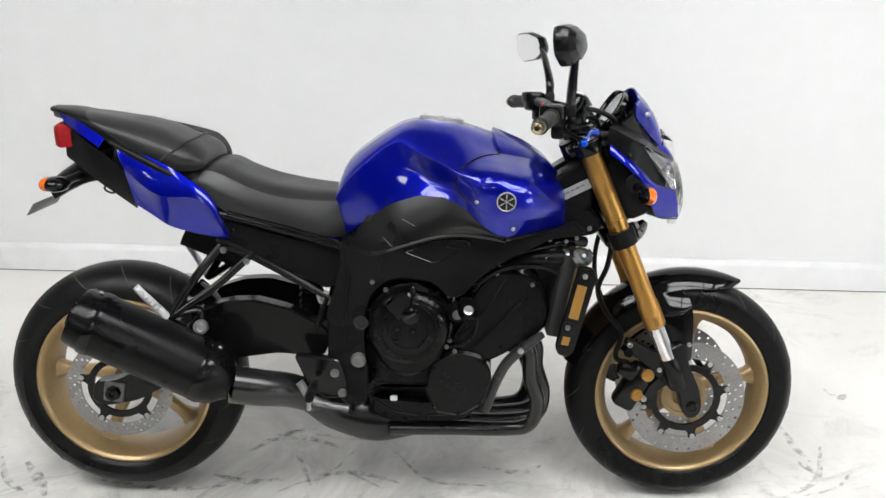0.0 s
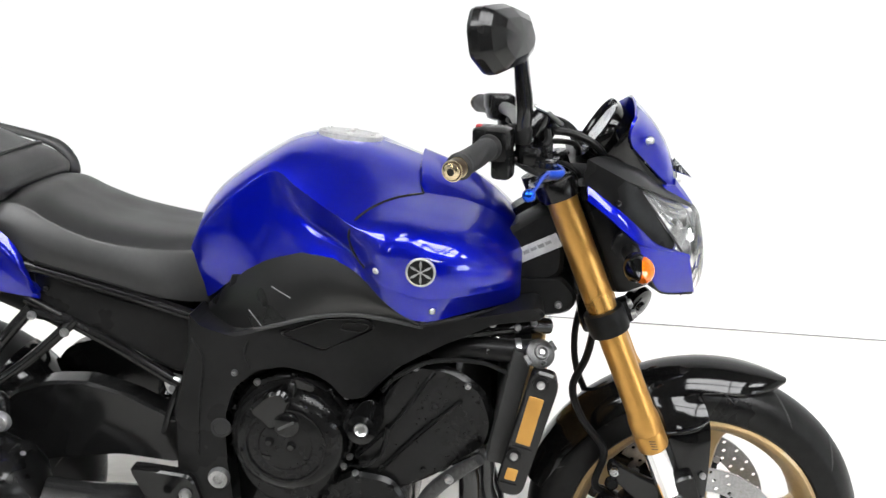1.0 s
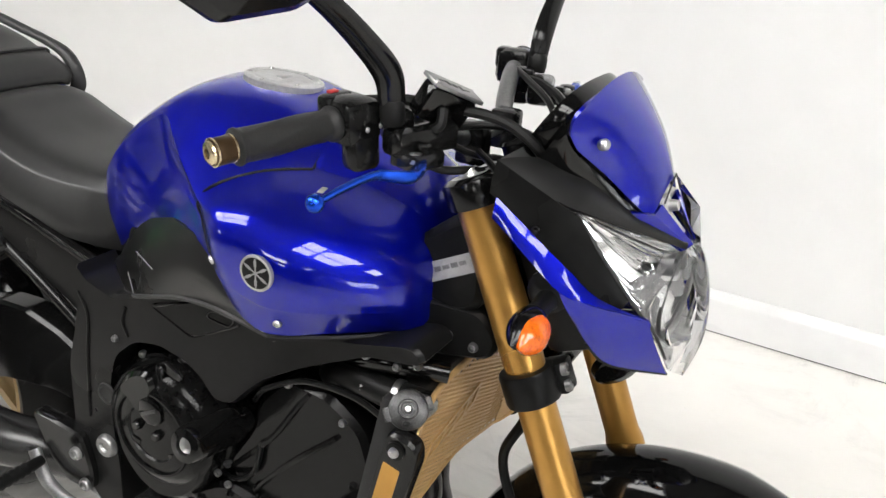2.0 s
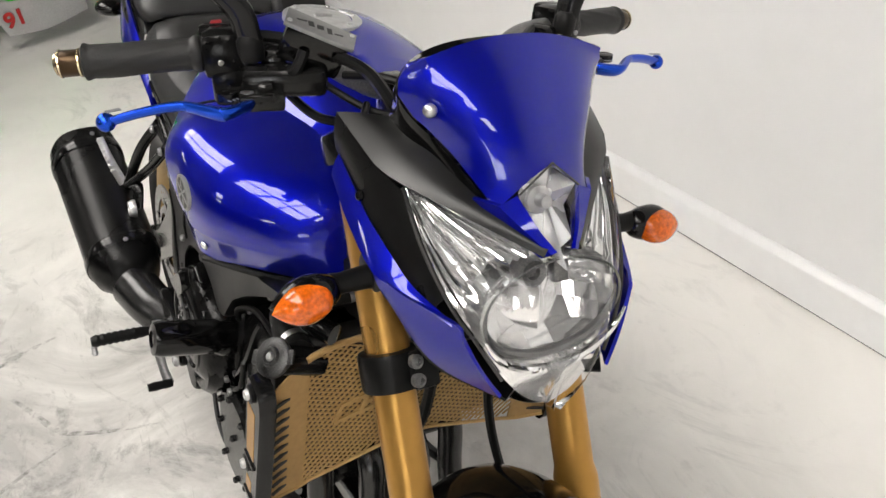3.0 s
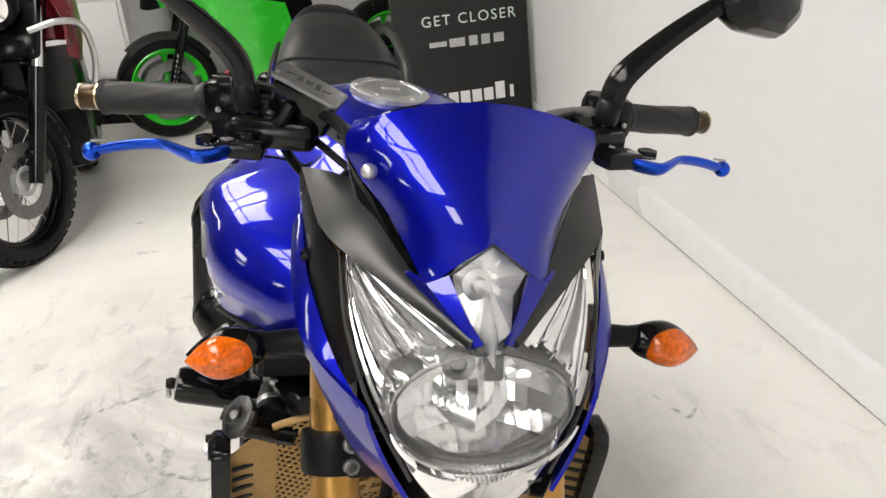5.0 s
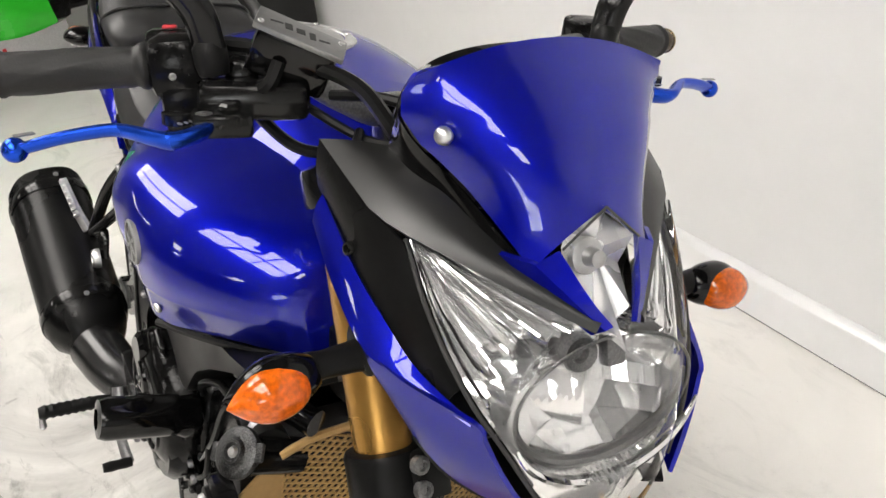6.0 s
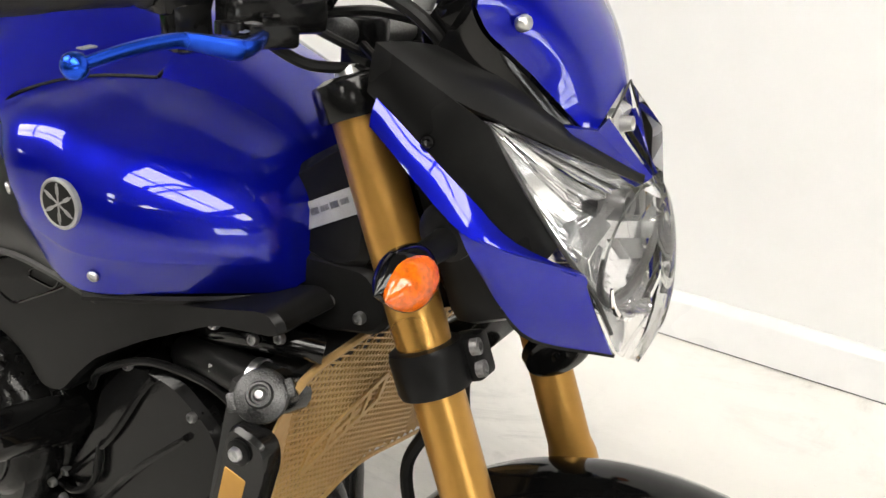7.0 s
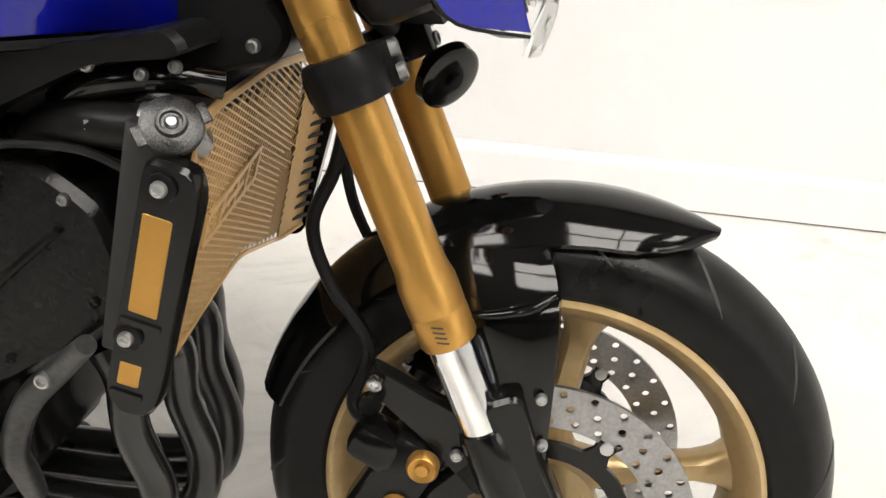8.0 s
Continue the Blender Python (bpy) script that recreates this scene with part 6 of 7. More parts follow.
part("plug_mark", lathe([(0.0002, 0.0335), (0.010, 0.0335), (0.012, 0.031)], (0.866, -0.165, 0.558), (0, -1, 0.1), 20), GREYMETAL, BIKE)
part("headstock_casting", plate([(1.095, 0.795), (1.19, 0.80), (1.218, 0.765), (1.205, 0.738), (1.13, 0.722), (1.075, 0.745)], -0.098, 0.098, 0.014, 0.006), BLACK, BIKE, "black steering head casting")
bolts([(1.150, -0.098, 0.758), (1.185, -0.098, 0.752)], (0, -1, 0), 0.0062, 0.007, BIKE)
# clutch arm, engine leads and small fixings
for s in SIDES:
    arm = part("clutch_arm", plate([(0.755, 0.628), (0.770, 0.636), (0.800, 0.622), (0.797, 0.612), (0.768, 0.618)], s * 0.190, s * 0.184, 0.004, 0.002), SATIN, BIKE)
    part("clutch_spindle", lathe([(0.0075, 0), (0.0075, 0.034), (0.005, 0.037)], (0.762, s * 0.190, 0.592), (0, 0, 1), 14), SATIN, BIKE)
    cable_pts = [[(0.905, 0.165, 0.612), (0.930, 0.172, 0.642), (0.985, 0.165, 0.668), (1.060, 0.165, 0.672), (1.110, 0.165, 0.655)],
                 [(0.845, 0.165, 0.470), (0.880, 0.172, 0.478), (0.905, 0.168, 0.500), (0.915, 0.165, 0.545)],
                 [(0.660, 0.150, 0.330), (0.720, 0.160, 0.300), (0.790, 0.160, 0.290), (0.860, 0.140, 0.285)]]
    for pts in cable_pts:
        part("lead", tube([(x, s * y, z) for x, y, z in pts], 0.0042, 8, 24), RUBBER, BIKE)
    bolts([(0.665, s * 0.178, 0.635), (0.842, s * 0.17, 0.472), (0.862, s * 0.172, 0.462), (0.848, s * 0.168, 0.600), (0.905, s * 0.165, 0.640), (1.045, s * 0.163, 0.628), (0.960, s * 0.163, 0.655)], (0, s, 0), 0.0055, 0.006, BIKE)
    bolts([(0.800, s * 0.12, 0.262), (0.740, s * 0.12, 0.258), (0.870, s * 0.12, 0.272), (0.690, s * 0.122, 0.272)], (0, s, 0), 0.006, 0.006, BIKE, SATIN)
    # cast webs of the frame
    part("frame_web", tube([(0.690, s * 0.1785, 0.692), (0.682, s * 0.1795, 0.668), (0.690, s * 0.1785, 0.645)], 0.0022, 6, 12), BLACK, BIKE)
    part("frame_web", tube([(0.596, s * 0.1785, 0.690), (0.612, s * 0.1795, 0.655), (0.604, s * 0.1795, 0.590), (0.596, s * 0.1785, 0.480)], 0.0022, 6, 20), BLACK, BIKE)
# hugger over the rear tyre
rows = []
for k in range(17):
    a = radians(25 + 75 * k / 16)
    R = 0.335
    rows.append([(RC[0] + (R - 0.10 * abs(u) ** 3) * math.cos(a), 0.090 * u, RC[2] + (R - 0.10 * abs(u) ** 3) * math.sin(a)) for u in (-1, -0.8, -0.5, 0, 0.5, 0.8, 1)])
part("rear_hugger", shell(grid([r for r in rows[:7]]), 0.004), GLOSS, BIKE, "gloss black rear hugger")

# ---- exhaust ----
for i, y in enumerate((-0.105, -0.036, 0.036, 0.105)):
    out = -0.012 if abs(y) > 0.08 else 0.010
    hp = [(1.035, y, 0.462), (1.062 + out, y, 0.430), (1.066 + out, y, 0.370), (1.086 + out, y * 0.95, 0.300), (1.070 + out, y * 0.85, 0.235), (1.000, y * 0.75, 0.216), (0.85, y * 0.7, 0.214), (0.70, y * 0.6 - 0.02, 0.218)]
    part("header_pipe", tube(hp, 0.0190, 16, 56), HEADER, BIKE, "satin black exhaust header pipe")
part("cross_pipe", tube([(1.069, -0.195, 0.514), (1.030, -0.175, 0.475), (0.988, -0.165, 0.428), (0.962, -0.155, 0.370), (0.950, -0.125, 0.315), (0.942, -0.105, 0.280)], [0.009, 0.012, 0.013, 0.013, 0.013, 0.012], 14, 30), material("scuffed_grey_pipe", rgb(0.045), 0.4, metal=0.5, vary=0.5, scale=40, bump=0.1), BIKE, "scuffed grey pipe beside the headers")
part("clamp_bolt", bolt((1.02, -0.180, 0.468), (0, -1, 0), 0.008, 0.01), STEEL, BIKE)
part("collector", tube([(0.76, -0.02, 0.225), (0.66, -0.03, 0.235), (0.56, -0.06, 0.265), (0.50, -0.10, 0.31)], [0.055, 0.075, 0.06, 0.042], 18, 30, flat=0.8), HEADER, BIKE, "black exhaust collector")
part("link_pipe", tube([(0.52, -0.09, 0.300), (0.46, -0.145, 0.345), (0.40, -0.190, 0.370), (0.33, -0.212, 0.388)], [0.040, 0.042, 0.044, 0.046], 18, 24), HEADER, BIKE, "black exhaust link pipe")
SILENCER = material("heat_paint_black", rgb(0.0032), 0.30, vary=0.3, scale=18, bump=0.10, bump_scale=700, wear=0.12, spec=0.22)
m0, m1 = Vector((0.318, -0.212, 0.388)), Vector((-0.022, -0.228, 0.556))
md = (m1 - m0).normalized()
Lm = (m1 - m0).length
M = frame_of(m0, md, (0, -1, 0))
out = rounded([Vector(q) for q in ((0.070, -0.040), (0.050, 0.056), (-0.010, 0.078), (-0.070, 0.046), (-0.076, -0.040), (-0.030, -0.066), (0.04, -0.064))], 0.045, 5)
rows = []
for h, sc in ((-0.012, 0.5), (0.0, 0.62), (0.018, 0.86), (0.045, 0.98), (0.05, 1.0), (0.056, 0.985), (Lm - 0.05, 1.0), (Lm - 0.045, 1.02), (Lm - 0.040, 0.99), (Lm - 0.01, 0.96), (Lm, 0.90), (Lm + 0.002, 0.6)):
    rows.append([M @ Vector((p.x * sc * 1.07, p.y * sc * 1.07, h)) for p in out])
muf = part("silencer", grid(rows, close=True, cap=True), SILENCER, BIKE, "satin black triangular silencer", smooth=30)
for h0, h1, sc in ((0.046, 0.070, 1.085), (Lm - 0.062, Lm - 0.038, 1.105)):
    rows = [[M @ Vector((p.x * k * sc, p.y * k * sc, h)) for p in out] for h, k in ((h0, 0.985), (h0 + 0.003, 1.0), (h1 - 0.003, 1.0), (h1, 0.985))]
    part("end_band", grid(rows, close=True), SATIN, muf, "black band round the silencer", smooth=30)
part("outlet", lathe([(0.030, 0), (0.030, 0.014), (0.025, 0.014), (0.024, -0.02)], M @ Vector((0, -0.01, Lm)), md, 24), SATIN, muf)
for q in ((0.058, -0.02, Lm - 0.03), (0.06, 0.005, 0.05), (-0.07, -0.01, Lm - 0.03), (-0.070, 0.0, 0.05)):
    p = M @ Vector(q)
    part("rivet", bolt(p + (p - M @ Vector((0, 0, q[2]))).normalized() * 0.009, (p - M @ Vector((0, 0, q[2]))), 0.005, 0.003), STEEL, muf)
part("silencer_bolt", lathe([(0.0002, 0.010), (0.006, 0.010), (0.008, 0.014), (0.015, 0.013), (0.018, 0.006), (0.018, 0)], (0.256, -0.180, 0.521), (0, -1, 0), 24), ALU, muf, "silver mounting bolt")
part("hanger_strap", tube([(0.256, -0.175, 0.521), (0.25, -0.170, 0.56), (0.20, -0.172, 0.55)], 0.012, 8, 12, flat=0.5), SATIN, muf)
# side stand, on the far side
st = part("side_stand", tube([(0.60, 0.120, 0.300), (0.640, 0.195, 0.180), (0.700, 0.270, 0.078), (0.735, 0.296, 0.060)], [0.014, 0.012, 0.011, 0.012], 10, 20), SATIN, BIKE, "black side stand folded out")
part("stand_foot", lathe([(0.022, 0), (0.022, 0.006), (0.010, 0.010)], (0.742, 0.300, 0.0575), (0, -0.184, 0.983), 16), SATIN, st)

# ---- radiator ----
core = slab(frame_of((1.112, 0, 0.606), (0.98, 0, -0.187), (0, 1, 0)), 0.20, 0.385, 0.03, 0.004)
rad = part("radiator", core, RADCORE, BIKE, "black radiator behind a gold mesh guard")
def guard_at(v, y):
    """A place on the guard: v from the bottom to the top; flat in the middle, its sides come forward."""
    return Vector((1.123 + 0.0475 * v + 0.28 * max(0.0, abs(y) - 0.150), y, 0.500 + 0.250 * v))
def top_of(y):
    return float(np.interp(abs(y), (0, 0.12, 0.17, 0.214), (0.86, 0.83, 0.78, 0.64)))
def low_of(y):
    return float(np.interp(abs(y), (0, 0.03, 0.16, 0.214), (0.07, 0.055, -0.08, -0.06)))
guard_ob = None
bm = bmesh.new()
def flat_bar(bm, a, b, w, t):
    d = (b - a).normalized()
    n = Vector((0.98, 0, -0.187)).normalized()
    sd = d.cross(n).normalized()
    rows = [[p + sd * w * u + n * t * q for u, q in ((-1, -1), (1, -1), (1, 1), (-1, 1))] for p in (a, b)]
    grid(rows, close=True, bm=bm, cap=True)
for slope, step, half in ((-0.42, 0.0070, 0.00095), (1.05, 0.0102, 0.00120)):  # slanting holes between two sets of bars
    c = -0.55
    while c < 0.85:
        pts = []
        for k in range(60):
            y = -0.158 + 0.316 * k / 59
            v = (c + slope * y) / 0.25
            if low_of(y) + 0.01 < v < top_of(y) - 0.005:
                pts.append(guard_at(v, y))
        if len(pts) > 2:
            n = max(1, len(pts) // 6)
            for a, b in zip(pts[::n], pts[n::n]):
                flat_bar(bm, a, b, half, 0.0008)
        c += step
guard_ob = part("radiator_guard", bm, GUARD, rad, "gold-coloured perforated radiator guard", smooth=0)
tagged(guard_ob, kind="stuff")
for s in SIDES:
    bm = bmesh.new()
    rows = []
    for k in range(17):
        v = k / 16
        rows.append([guard_at(low_of(q) + (top_of(q) - low_of(q)) * v, s * q) for q in (0.214, 0.196, 0.176, 0.156)])
    part("guard_side", shell(grid(rows, bm=bm), 0.0025), GUARD, rad)
    for k in range(11):
        v = 0.0 + 0.60 * k / 10
        a, b = guard_at(v, s * 0.206), guard_at(v - 0.012, s * 0.176)
        part("guard_slot", slab(frame_of((a + b) / 2 + Vector((0.0012, 0, 0)), (0.84, -s * 0.50, -0.17), (b - a)), 0.0045, 0.030, 0.0030, 0.0005), INK, rad)
part("guard_rim", tube([guard_at(top_of(y), y) for y in np.linspace(-0.162, 0.162, 17)], 0.0042, 8, 48), GUARD, rad)
part("guard_rim", tube([guard_at(low_of(y), y) for y in np.linspace(-0.21, 0.21, 29)], 0.0028, 6, 40), GUARD, rad)
EMBLEM = ((-0.120, 0.580), (-0.112, 0.606), (0.012, 0.636), (0.004, 0.606))
edges = [(EMBLEM[k], EMBLEM[(k + 1) % 4]) for k in range(4)] + [((-0.085, 0.590), (-0.078, 0.612)), ((-0.052, 0.596), (-0.045, 0.620)), ((-0.085, 0.600), (-0.030, 0.613)), ((-0.025, 0.602), (-0.018, 0.626))]
for a, b in edges:
    bm = bmesh.new()
    flat_bar(bm, *(guard_at((z - 0.5) / 0.25, y) + Vector((0.003, 0, 0)) for y, z in (a, b)), 0.0030, 0.0012)
    part("emblem_bar", bm, GUARD, rad, smooth=0)
for s in SIDES:
    y = s * 0.216
    side = part("radiator_bracket", plate([(1.146, 0.690), (1.182, 0.682), (1.186, 0.660), (1.140, 0.478), (1.128, 0.468), (1.104, 0.474), (1.098, 0.492)], y + s * 0.010, y - s * 0.010, 0.010, 0.004), SATIN, rad, "black radiator side bracket with gold inserts")
    part("insert", plate([(1.142, 0.648), (1.165, 0.642), (1.147, 0.560), (1.124, 0.566)], y + s * 0.0105, y + s * 0.004, 0.002, 0.001), GOLD, side, "gold insert")
    part("insert", plate([(1.114, 0.522), (1.132, 0.518), (1.127, 0.497), (1.109, 0.501)], y + s * 0.0105, y + s * 0.004, 0.002, 0.001), GOLD, side, "gold insert")
    part("insert_lip", plate([(1.118, 0.562), (1.150, 0.554), (1.149, 0.549), (1.117, 0.557)], y + s * 0.0125, y + s * 0.004, 0.001, 0.001), SATIN, side)
    part("insert_lip", plate([(1.104, 0.497), (1.130, 0.491), (1.129, 0.486), (1.103, 0.492)], y + s * 0.0125, y + s * 0.004, 0.001, 0.001), SATIN, side)
    for q in ((1.158, 0.668), (1.123, 0.544)):
        part("washer", lathe([(0.0115, 0), (0.0115, 0.003), (0.009, 0.004)], (q[0], y + s * 0.010, q[1]), (0, s, 0), 20), RUBBER, side)
        part("bolt", bolt((q[0], y + s * 0.013, q[1]), (0, s, 0), 0.0065, 0.006), STEEL, side)
# filler cap and coolant pipes on the right
cp = (1.155, -0.196, 0.705)
CAPMETAL = material("worn_cap_metal", rgb(0.06), 0.36, metal=0.8, vary=0.75, scale=170, bump=0.6, bump_scale=500)
rc = part("radiator_cap", lathe([(0.0002, 0.0085), (0.0075, 0.0085), (0.0085, 0.0115), (0.0105, 0.0115), (0.0120, 0.0080), (0.0205, 0.0070), (0.0232, 0.0050), (0.0238, 0.0005), (0.0190, -0.003), (0.0175, -0.016)], cp, (0.30, -0.72, 0.60), 36), CAPMETAL, rad, "worn silver radiator cap")
part("cap_stud", lathe([(0.0002, 0.0125), (0.0035, 0.012), (0.0055, 0.009)], cp, (0.30, -0.72, 0.60), 20), STEEL, rc)
for a in (0.4, 3.5):
    m = frame_of(cp, (0.30, -0.72, 0.60))
    part("cap_ear", slab(m @ pose(0.0235 * math.cos(a), 0.0235 * math.sin(a), 0.003, 0, 0, math.degrees(a)), 0.011, 0.017, 0.005, 0.002), CAPMETAL, rc)
part("cap_neck", tube([(1.153, -0.190, 0.698), (1.150, -0.165, 0.690), (1.145, -0.14, 0.68)], 0.018, 14, 10), SATIN, rad)
h1 = part("coolant_hose", tube([(1.148, -0.165, 0.696), (1.110, -0.160, 0.692), (1.060, -0.150, 0.690), (1.010, -0.13, 0.672), (0.985, -0.10, 0.65)], 0.019, 14, 28), RUBBER, BIKE, "black coolant hose with a steel clip")
part("hose_clip", lathe([(0.0195, -0.005), (0.021, -0.004), (0.021, 0.004), (0.0195, 0.005)], (1.122, -0.1615, 0.693), (0.97, 0.12, 0.03), 24, close=True), STEEL, h1)
for k in range(4):
    part("print_bar", slab(pose(1.075 + 0.008 * k, -0.1715, 0.694 - 0.001 * k), 0.004, 0.002, 0.008, 0), SILVERPRINT, h1)
part("coolant_pipe", tube([(1.170, -0.13, 0.726), (1.130, -0.15, 0.732), (1.075, -0.15, 0.722), (1.03, -0.13, 0.70)], 0.013, 12, 20), GLOSS, BIKE)
bolts([(1.120, -0.165, 0.735), (1.145, -0.160, 0.742)], (0, -1, 0.2), 0.0055, 0.006, BIKE)


# ---- the other motorcycles and the display board ----
GREEN = material("green_paint", rgb(0.02, 0.55, 0.03), 0.25, coat=0.8, vary=0.06)
RED = material("dark_red_paint", rgb(0.16, 0.008, 0.016), 0.25, coat=0.8, vary=0.1)
PALE = material("pale_grey_plastic", rgb(0.42), 0.4, vary=0.1)


def axis_pose(x, y, hx, hy):
    """Stands a motorcycle built along x, its front axle at 1.42, so that this axle is over (x, y) and it faces (hx, hy)."""
    k = math.hypot(hx, hy)
    return pose(x - 1.42 * hx / k, y - 1.42 * hy / k, 0, 0, 0, math.degrees(math.atan2(hy, hx)))


RACE_RED = material("red_number_print", rgb(0.45, 0.02, 0.02), 0.4)


def sport_bike():
    root = empty("motorcycle", axis_pose(-3.42, -0.56, 0.27, -0.96), "bright green sports motorcycle with green wheel rims", "motorcycle")
    fc, rcen = (1.42, 0, 0.30), (0.0, 0, 0.315)
    for n, c, w in (("front_wheel", fc, 0.12), ("rear_wheel", rcen, 0.19)):
        rim = wheel(n, c, c[2], w, 0.225, w * 0.42, 5, 20, "bright green wheel", root, GREEN)
        for s in SIDES:
            part("brake_disc", lathe([(0.10, -0.002), (0.155, -0.002), (0.155, 0.002), (0.10, 0.002)], (c[0], s * 0.07, c[2]), (0, 1, 0), 40, close=True), GREYMETAL, rim)
    for s in SIDES:
        y = s * 0.105
        leg = part("fork_leg", tube([(1.42, y, 0.30), (1.22, y, 0.80)], 0.027, 14), SATIN, root, "black fork leg")
        part("fork_guard", slab(frame_of((1.385, y + s * 0.03, 0.40), (-0.37, 0, 0.93), (0, s, 0)), 0.012, 0.05, 0.26, 0.005), GLOSS, root, "gloss black fork guard with a white mark")
        part("caliper", slab(pose(1.34, s * 0.09, 0.33, 0, 25, 0), 0.06, 0.05, 0.12, 0.012), SATIN, root)
        for k in range(7):
            part("print_bar", slab(frame_of((1.385 - 0.0115 * (k - 3) * 0.9, y + s * 0.0375, 0.40 + 0.028 * (k - 3)), (0, s, 0), (-0.37, 0, 0.93)), 0.020, 0.016, 0.001, 0), WHITE, root)
        up = [(1.46, 0.04, 0.86), (1.42, 0.10, 0.98), (1.25, 0.16, 1.05), (1.05, 0.19, 0.98)]
        lo = [(1.44, 0.06, 0.76), (1.36, 0.15, 0.76), (1.22, 0.20, 0.74), (1.05, 0.22, 0.72)]
        m2 = lambda pts: [(a, s * b, c) for a, b, c in pts]
        part("fairing", shell(ruled(m2(up), m2(lo), 14, 5, (0, s * 0.02, 0)), 0.005), GREEN, root, "bright green upper fairing")
        part("fairing_side", shell(ruled(m2([(1.18, 0.215, 0.76), (0.95, 0.23, 0.76), (0.70, 0.21, 0.70)]), m2([(1.00, 0.20, 0.30), (0.85, 0.20, 0.22), (0.60, 0.185, 0.22)]), 12, 5, (0, s * 0.015, 0)), 0.005), GREEN, root, "green side fairing")
        part("belly_fairing", shell(ruled(m2([(1.10, 0.215, 0.30), (0.84, 0.225, 0.27), (0.58, 0.210, 0.30)]), m2([(1.02, 0.185, 0.10), (0.80, 0.180, 0.08), (0.55, 0.180, 0.12)]), 8, 3), 0.004), PALE, root, "pale grey belly fairing with a red number")
        cu = bpy.data.curves.new("race_number", "FONT")
        cu.body, cu.size, cu.align_x, cu.align_y, cu.extrude, cu.offset = "91", 0.12, "CENTER", "CENTER", 0.001, 0.004
        cu.materials.append(RACE_RED)
        num = new("race_number", cu)
        num.parent = root
        num.matrix_local = frame_of((0.97, s * 0.217, 0.185), (0, s, -0.18), (0.10, 0, 1))
        part("grip", lathe([(0.016, 0), (0.016, 0.12)], (1.16, s * 0.22, 0.94), (-0.2, s, 0), 12), GRIP, root)
        part("nose_black", shell(ruled(m2([(1.47, 0.0, 0.85), (1.46, 0.05, 0.86), (1.43, 0.10, 0.90)]), m2([(1.49, 0.0, 0.76), (1.46, 0.06, 0.75), (1.40, 0.13, 0.76)]), 6, 3), 0.004), BLACK, root)
    rows = []
    for k in range(13):
        a = radians(50 + 100 * k / 12)
        rows.append([(fc[0] + (0.322 - 0.04 * abs(u) ** 2.5) * math.cos(a), 0.068 * u, fc[2] + (0.322 - 0.04 * abs(u) ** 2.5) * math.sin(a)) for u in (-1, -0.8, -0.4, 0, 0.4, 0.8, 1)])
    part("front_mudguard", shell(grid(rows), 0.004), DARKGREY, root, "dark grey front mudguard")
    part("fuel_tank", half_loft([(0.55, 0.82, (0.06, 0.82), (0.11, 0.79), (0.12, 0.72)), (0.70, 0.97, (0.08, 0.96), (0.15, 0.90), (0.15, 0.74)), (0.90, 1.0, (0.09, 0.99), (0.18, 0.92), (0.18, 0.76)), (1.08, 0.93, (0.07, 0.92), (0.14, 0.88), (0.14, 0.78))], 16, 10, 0.8), GREEN, root, "green fuel tank")
    part("seat", half_loft([(0.18, 0.90, (0.06, 0.90), (0.10, 0.88), (0.10, 0.84)), (0.35, 0.82, (0.08, 0.82), (0.13, 0.80), (0.13, 0.76)), (0.56, 0.82, (0.06, 0.82), (0.10, 0.80), (0.11, 0.75))], 10, 8, 0.9), LEATHER, root)
    part("tail", half_loft([(-0.25, 1.00, (0.02, 1.0), (0.04, 0.99), (0.04, 0.97)), (0.0, 0.97, (0.06, 0.965), (0.10, 0.94), (0.10, 0.88)), (0.25, 0.90, (0.08, 0.89), (0.13, 0.86), (0.13, 0.78))], 10, 8, 0.9), GREEN, root, "green tail")
    part("engine", slab(pose(0.75, 0, 0.50), 0.5, 0.32, 0.42, 0.04), ENGINE, root)
    part("screen", shell(ruled([(1.40, -0.11, 0.98), (1.42, 0, 1.02), (1.40, 0.11, 0.98)], [(1.20, -0.13, 1.08), (1.20, 0, 1.17), (1.20, 0.13, 1.08)], 8, 4), 0.003), GLOSS, root)
    part("swing_arm", slab(pose(0.25, 0, 0.36), 0.55, 0.24, 0.07, 0.02), SATIN, root)
    part("stand", slab(pose(0.0, 0, 0.155), 0.10, 0.34, 0.31, 0.01), SATIN, root, "black paddock stand")
    return root


